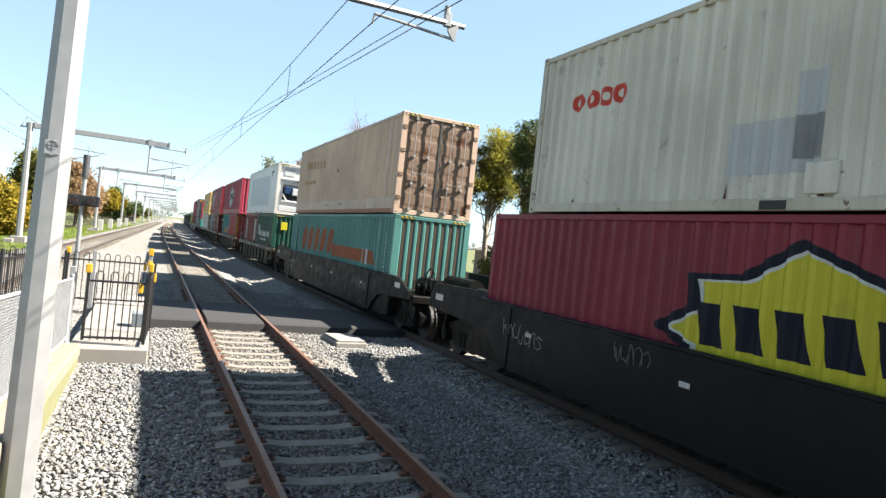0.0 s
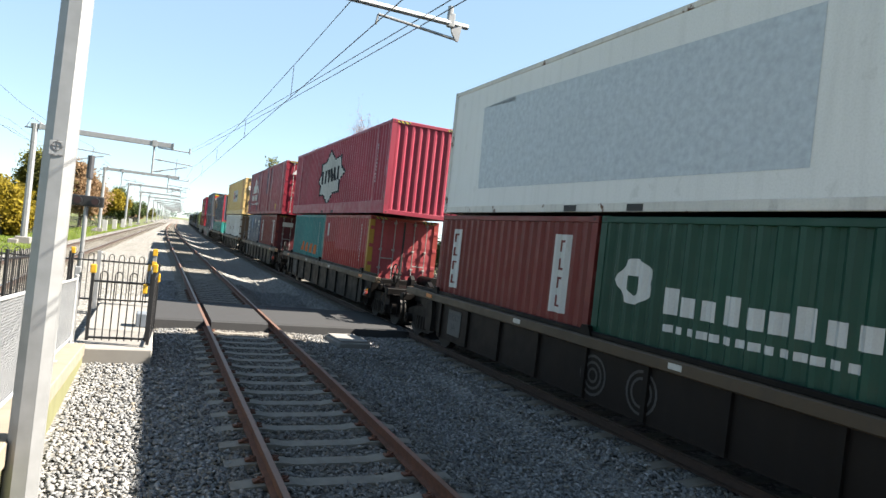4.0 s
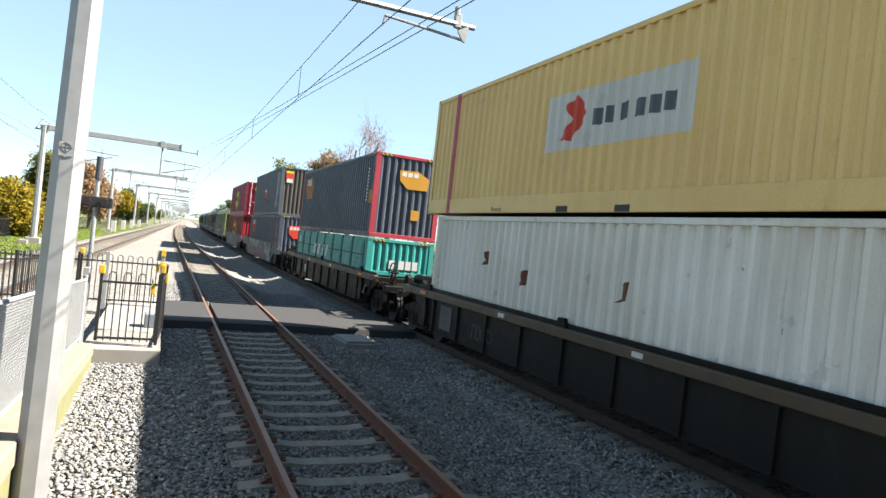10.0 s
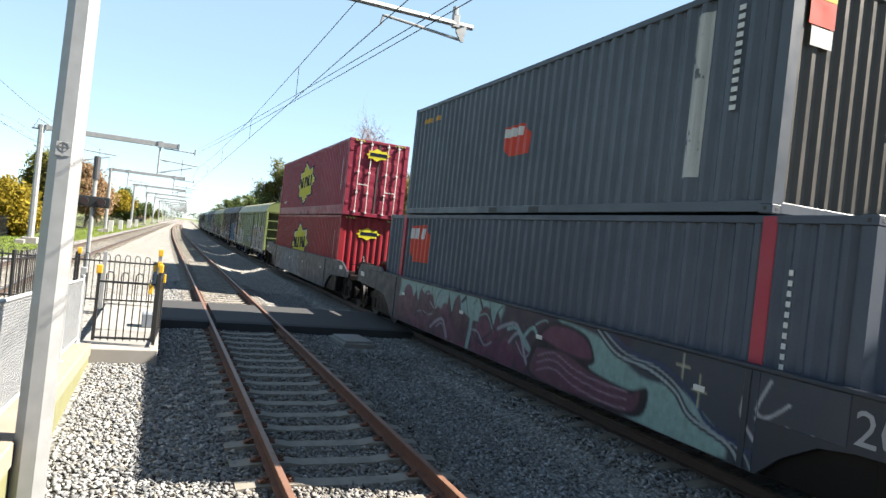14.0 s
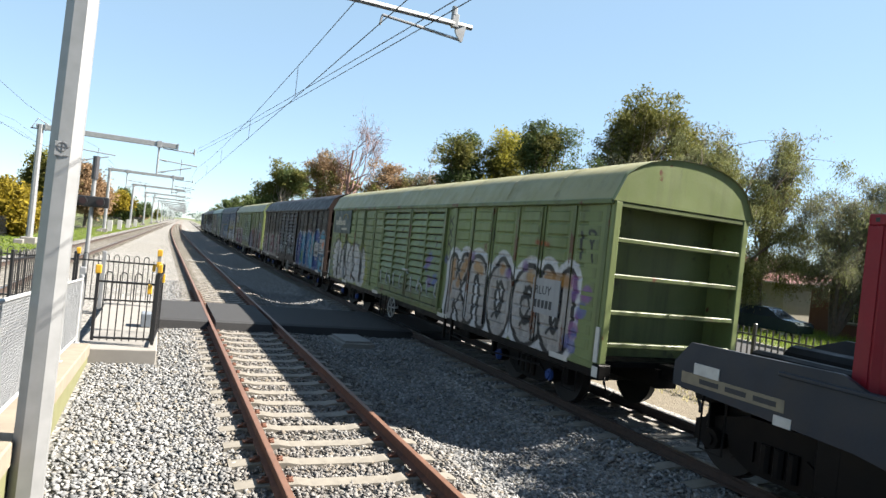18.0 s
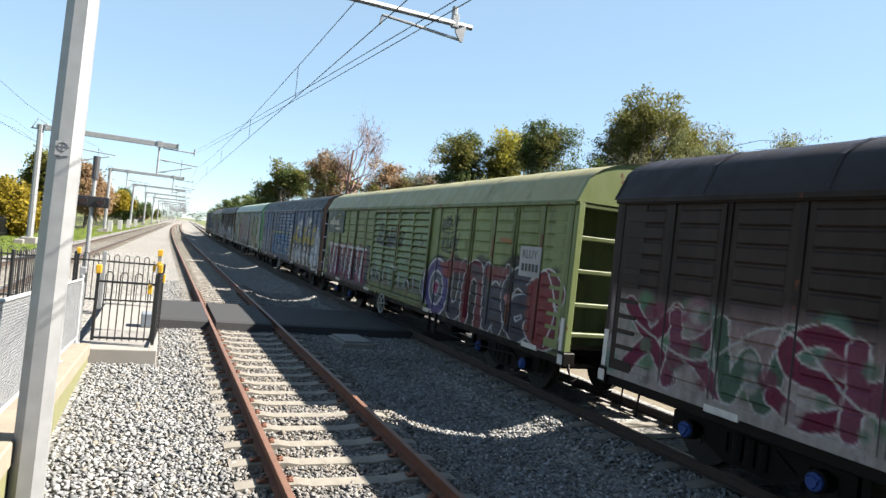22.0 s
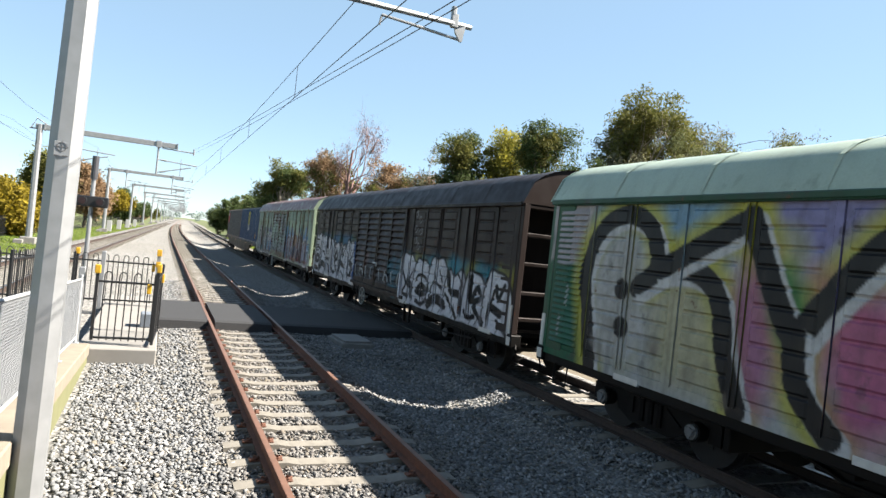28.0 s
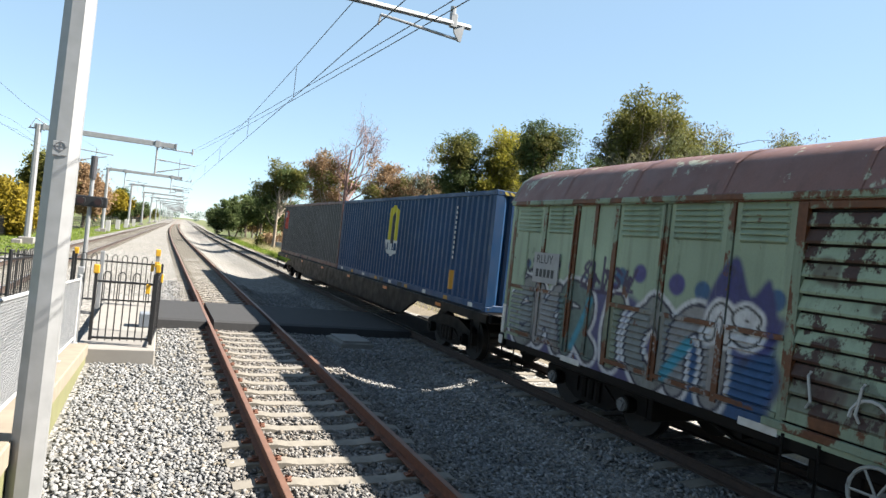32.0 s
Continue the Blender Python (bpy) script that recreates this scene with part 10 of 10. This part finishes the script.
p.line(MINT, [(1.95, 1.45), (1.9, 0.9), (2.0, 0.4)], 0.14)
p.blob(MINT, [(-1.3, 1.5), (-2.6, 1.35), (-3.4, 1.0), (-4.3, 0.95), (-5.0, 0.38), (-3.4, 0.36), (-2.6, 0.6)], 0.03)
for d, c_, w_ in ((0.0, (0.012, 0.012, 0.02), 0.1), (0.0, (0.36, 0.42, 0.44), 0.04), (0.16, (0.3, 0.36, 0.4), 0.03), (0.3, (0.03, 0.05, 0.12), 0.06)):
    p.line(c_, [(-2.4 - d, 1.48), (-2.9 - d, 1.2 + d * 0.3), (-3.6 - d, 1.12 + d * 0.3), (-4.1 - d, 0.95), (-4.4 - d, 0.7), (-5.0 - d, 0.55), (-5.2 - d, 0.36)], w_)
p.blob((0.015, 0.012, 0.02), [(-0.7, 1.1), (-1.2, 1.42), (-2.1, 1.35), (-2.4, 1.0), (-2.3, 0.85), (-3.2, 0.75), (-3.6, 0.85), (-3.5, 0.45), (-2.7, 0.36), (-0.6, 0.36)], 0.02)
p.blob((0.15, 0.045, 0.085), [(-0.8, 1.1), (-1.25, 1.36), (-2.05, 1.3), (-2.3, 1.0), (-1.6, 0.98)], 0.02)
p.blob((0.12, 0.05, 0.08), [(-0.75, 0.9), (-1.6, 0.95), (-2.3, 0.8), (-3.2, 0.7), (-3.45, 0.78), (-3.35, 0.48), (-2.7, 0.4), (-0.7, 0.4)], 0.02)
for z in (0.86, 0.74, 0.6):
    p.line((0.3, 0.2, 0.26), [(-0.8, z - 0.1), (-1.3, z + 0.04), (-1.9, z - 0.1), (-2.6, z - 0.16), (-3.2, z - 0.14)], 0.025)
for x, z, r in ((-4.2, 1.3, 0.16), (-4.5, 1.05, 0.2)):
    p.line((0.42, 0.42, 0.3), [(x, z + r), (x, z - r)], 0.03, smooth=False)
    p.line((0.42, 0.42, 0.3), [(x + 0.12, z), (x - 0.12, z)], 0.03, smooth=False)
for q in ([(-5.2, 1.25), (-5.15, 0.95), (-5.35, 0.7)], [(-5.5, 1.4), (-5.35, 1.05), (-5.5, 1.0), (-5.75, 1.2)], [(-5.35, 0.95), (-5.6, 0.7), (-5.75, 0.95), (-5.85, 0.65)], [(-5.85, 0.9), (-5.95, 0.6), (-6.05, 0.95)]):
    p.line((0.42, 0.42, 0.44), q, 0.045, 0.02)
p.move(-0.8)
skin(wells[2], p)
words("20", 0.5, spray((0.4, 0.4, 0.42)), wells[2], pose(-1.404, -7.25, 1.02, 90, 0, -90))
words("A END", 0.12, WHITE, wells[2], pose(-1.404, -8.4, 1.2, 90, 0, -90))

p = Spray(72)
SWIRL = (0.2, 0.18, 0.19)
p.blob(SWIRL, [(5.4, 0.36), (5.0, 0.6), (4.6, 0.75), (4.3, 1.15), (3.8, 1.2), (3.4, 1.05), (3.6, 0.36)], 0.05)
p.blob(SWIRL, [(0.2, 1.25), (-0.1, 0.95), (-0.55, 0.85), (-0.75, 0.55), (-1.4, 0.36), (0.6, 0.36)], 0.05)
p.line((0.34, 0.32, 0.32), [(-0.3, 0.55), (-0.7, 0.48), (-1.3, 0.37)], 0.08, 0.05)
for x in (3.6, 2.6, 1.5):
    p.blob((0.2, 0.22, 0.12), [(x + 0.2, 1.1), (x, 1.38), (x - 0.4, 1.44), (x - 0.6, 1.15)], 0.06, 0.9)
p.piece(4.3, -0.4, 0.42, 1.38, "xwkgsrx", [(0.055, 0.115, 0.19), (0.045, 0.095, 0.165), (0.06, 0.13, 0.2)], (0.012, 0.014, 0.025), (0.05, 0.09, 0.13), 0.4, 0.035, over=0.15)
for i in range(12):
    x, z = p.rng.uniform(-0.2, 4.2), p.rng.uniform(0.5, 1.3)
    p.line((0.2, 0.28, 0.34), [(x, z), (x - 0.15, z + 0.15), (x - 0.3, z - 0.05), (x - 0.45, z + 0.1)], 0.02, a=0.8)
for x, z, r in ((5.5, 1.0, 0.26), (5.6, 0.75, 0.16), (4.9, 1.25, 0.2), (2.9, 1.0, 0.16), (0.9, 0.95, 0.3), (0.8, 0.6, 0.16), (-0.35, 1.22, 0.26), (-0.55, 1.25, 0.18), (-1.3, 0.7, 0.24), (-1.55, 0.8, 0.3)):
    p.line((0.4, 0.42, 0.36), [(x, z + r), (x, z - r)], 0.022, smooth=False)
    p.line((0.4, 0.42, 0.36), [(x + r * 0.45, z), (x - r * 0.45, z)], 0.022, smooth=False)
    p.disc((0.36, 0.38, 0.3), x, z, 0.04)
p.scrawl((0.2, 0.3, 0.34), 6.1, 1.2, 0.2, 5, 0.03)
skin(wells[3], p)
CREAM_BAND = plain("dusty cream band", (0.3, 0.25, 0.17), 0.8)
part("data_band", Shape().box(-1.406, -1.4, 8.1, 9.6, 1.1, 1.24), CREAM_BAND, wells[3], "dusty cream data band")
for x in (9.3, 8.9, 8.5):
    part("code_bar", Shape().box(-1.409, -1.405, x - 0.3, x, 1.14, 1.2), INK, wells[3])
part("white_plate", Shape().box(-1.406, -1.4, 8.0, 8.22, 0.95, 1.06), PALE_TAPE, wells[3])
skirts = [o for o in scene.objects if o.name.startswith("container_wagon") and o.parent is None]
for q, y in enumerate((-0.2, -1.3)):
    for r in (0.3, 0.2, 0.1)[: 3 - q]:
        s = Shape()
        ribbon(s, [(y + r * math.cos(a), 0.75 + r * math.sin(a)) for a in [2 * math.pi * j / 20 for j in range(20)]], 0.04, -1.275, True)
        part("painted_ring", s, spray((0.1, 0.1, 0.1)), skirts[0])
for i, w in enumerate(skirts[1:]):
    tags(w, 340 + i, 3.4, 0.6, 0.24, 5, spray((0.14, 0.14, 0.14)), x=-1.272, thick=0.018)
part("side_plate", Shape().box(-1.285, -1.27, 3.2, 3.5, 0.6, 0.95, 0.004), PALE_TAPE, skirts[4])
# ---------- laid pieces: sleepers and stones ----------
SLEEPER_MESH = sleeper_shape()
CLIP = clip_shape()
for tr, line, gauge, reach in ((near_track, near_line, 1.6, 107), (freight_track, train_line, 1.435, 107), (main_track, main_line, 1.6, 107)):
    for i in range(reach):
        y = 0.43 + 0.65 * i
        if 17.1 < y < 21.3:
            continue
        sl = part("sleeper", SLEEPER_MESH, None, tr, at=pose(line(y), y, 0))
        if y < 26 and tr is near_track:
            for k in (-1, 1):
                for q in (-0.13, 0.13):
                    part("rail_clip", CLIP, None, sl, at=pose(k * (gauge / 2 + 0.036) + q, 0, 0))
heap = tagged(new("ballast_stones", stones(-0.95, 7.4, 2.5, 30.0, 112000, 0.036, 5)), "loose grey, white and brown ballast stones", "ballast", kind="stuff")


# ---------- all that moves ----------
def motions():
    for ob, mid, half, off in MOVES:
        walk(ob, [(t, on_rails(mid, half, t) @ off) for t in range(0, 33, 2)])
    for w, u, at, r in SPINS:
        # wheels turn while they are near enough to be told apart
        t0 = max(0.0, min(31.0, (u - 40) / 8.9))
        t1 = max(0.5, min(32.0, (u + 12) / 8.7))
        rows, t = [], t0
        while t < t1:
            rows.append(t)
            t += 0.0667
        if rows[0] > 0:
            rows.insert(0, 0.0)
        if rows[-1] < 32:
            rows.append(32.0)
        a0, a1 = gone(t0), gone(t1 - 0.01)
        walk(w, [(t, pose(*at, math.degrees((min(max(gone(t), a0), a1) - a0) / r))) for t in rows])


motions()
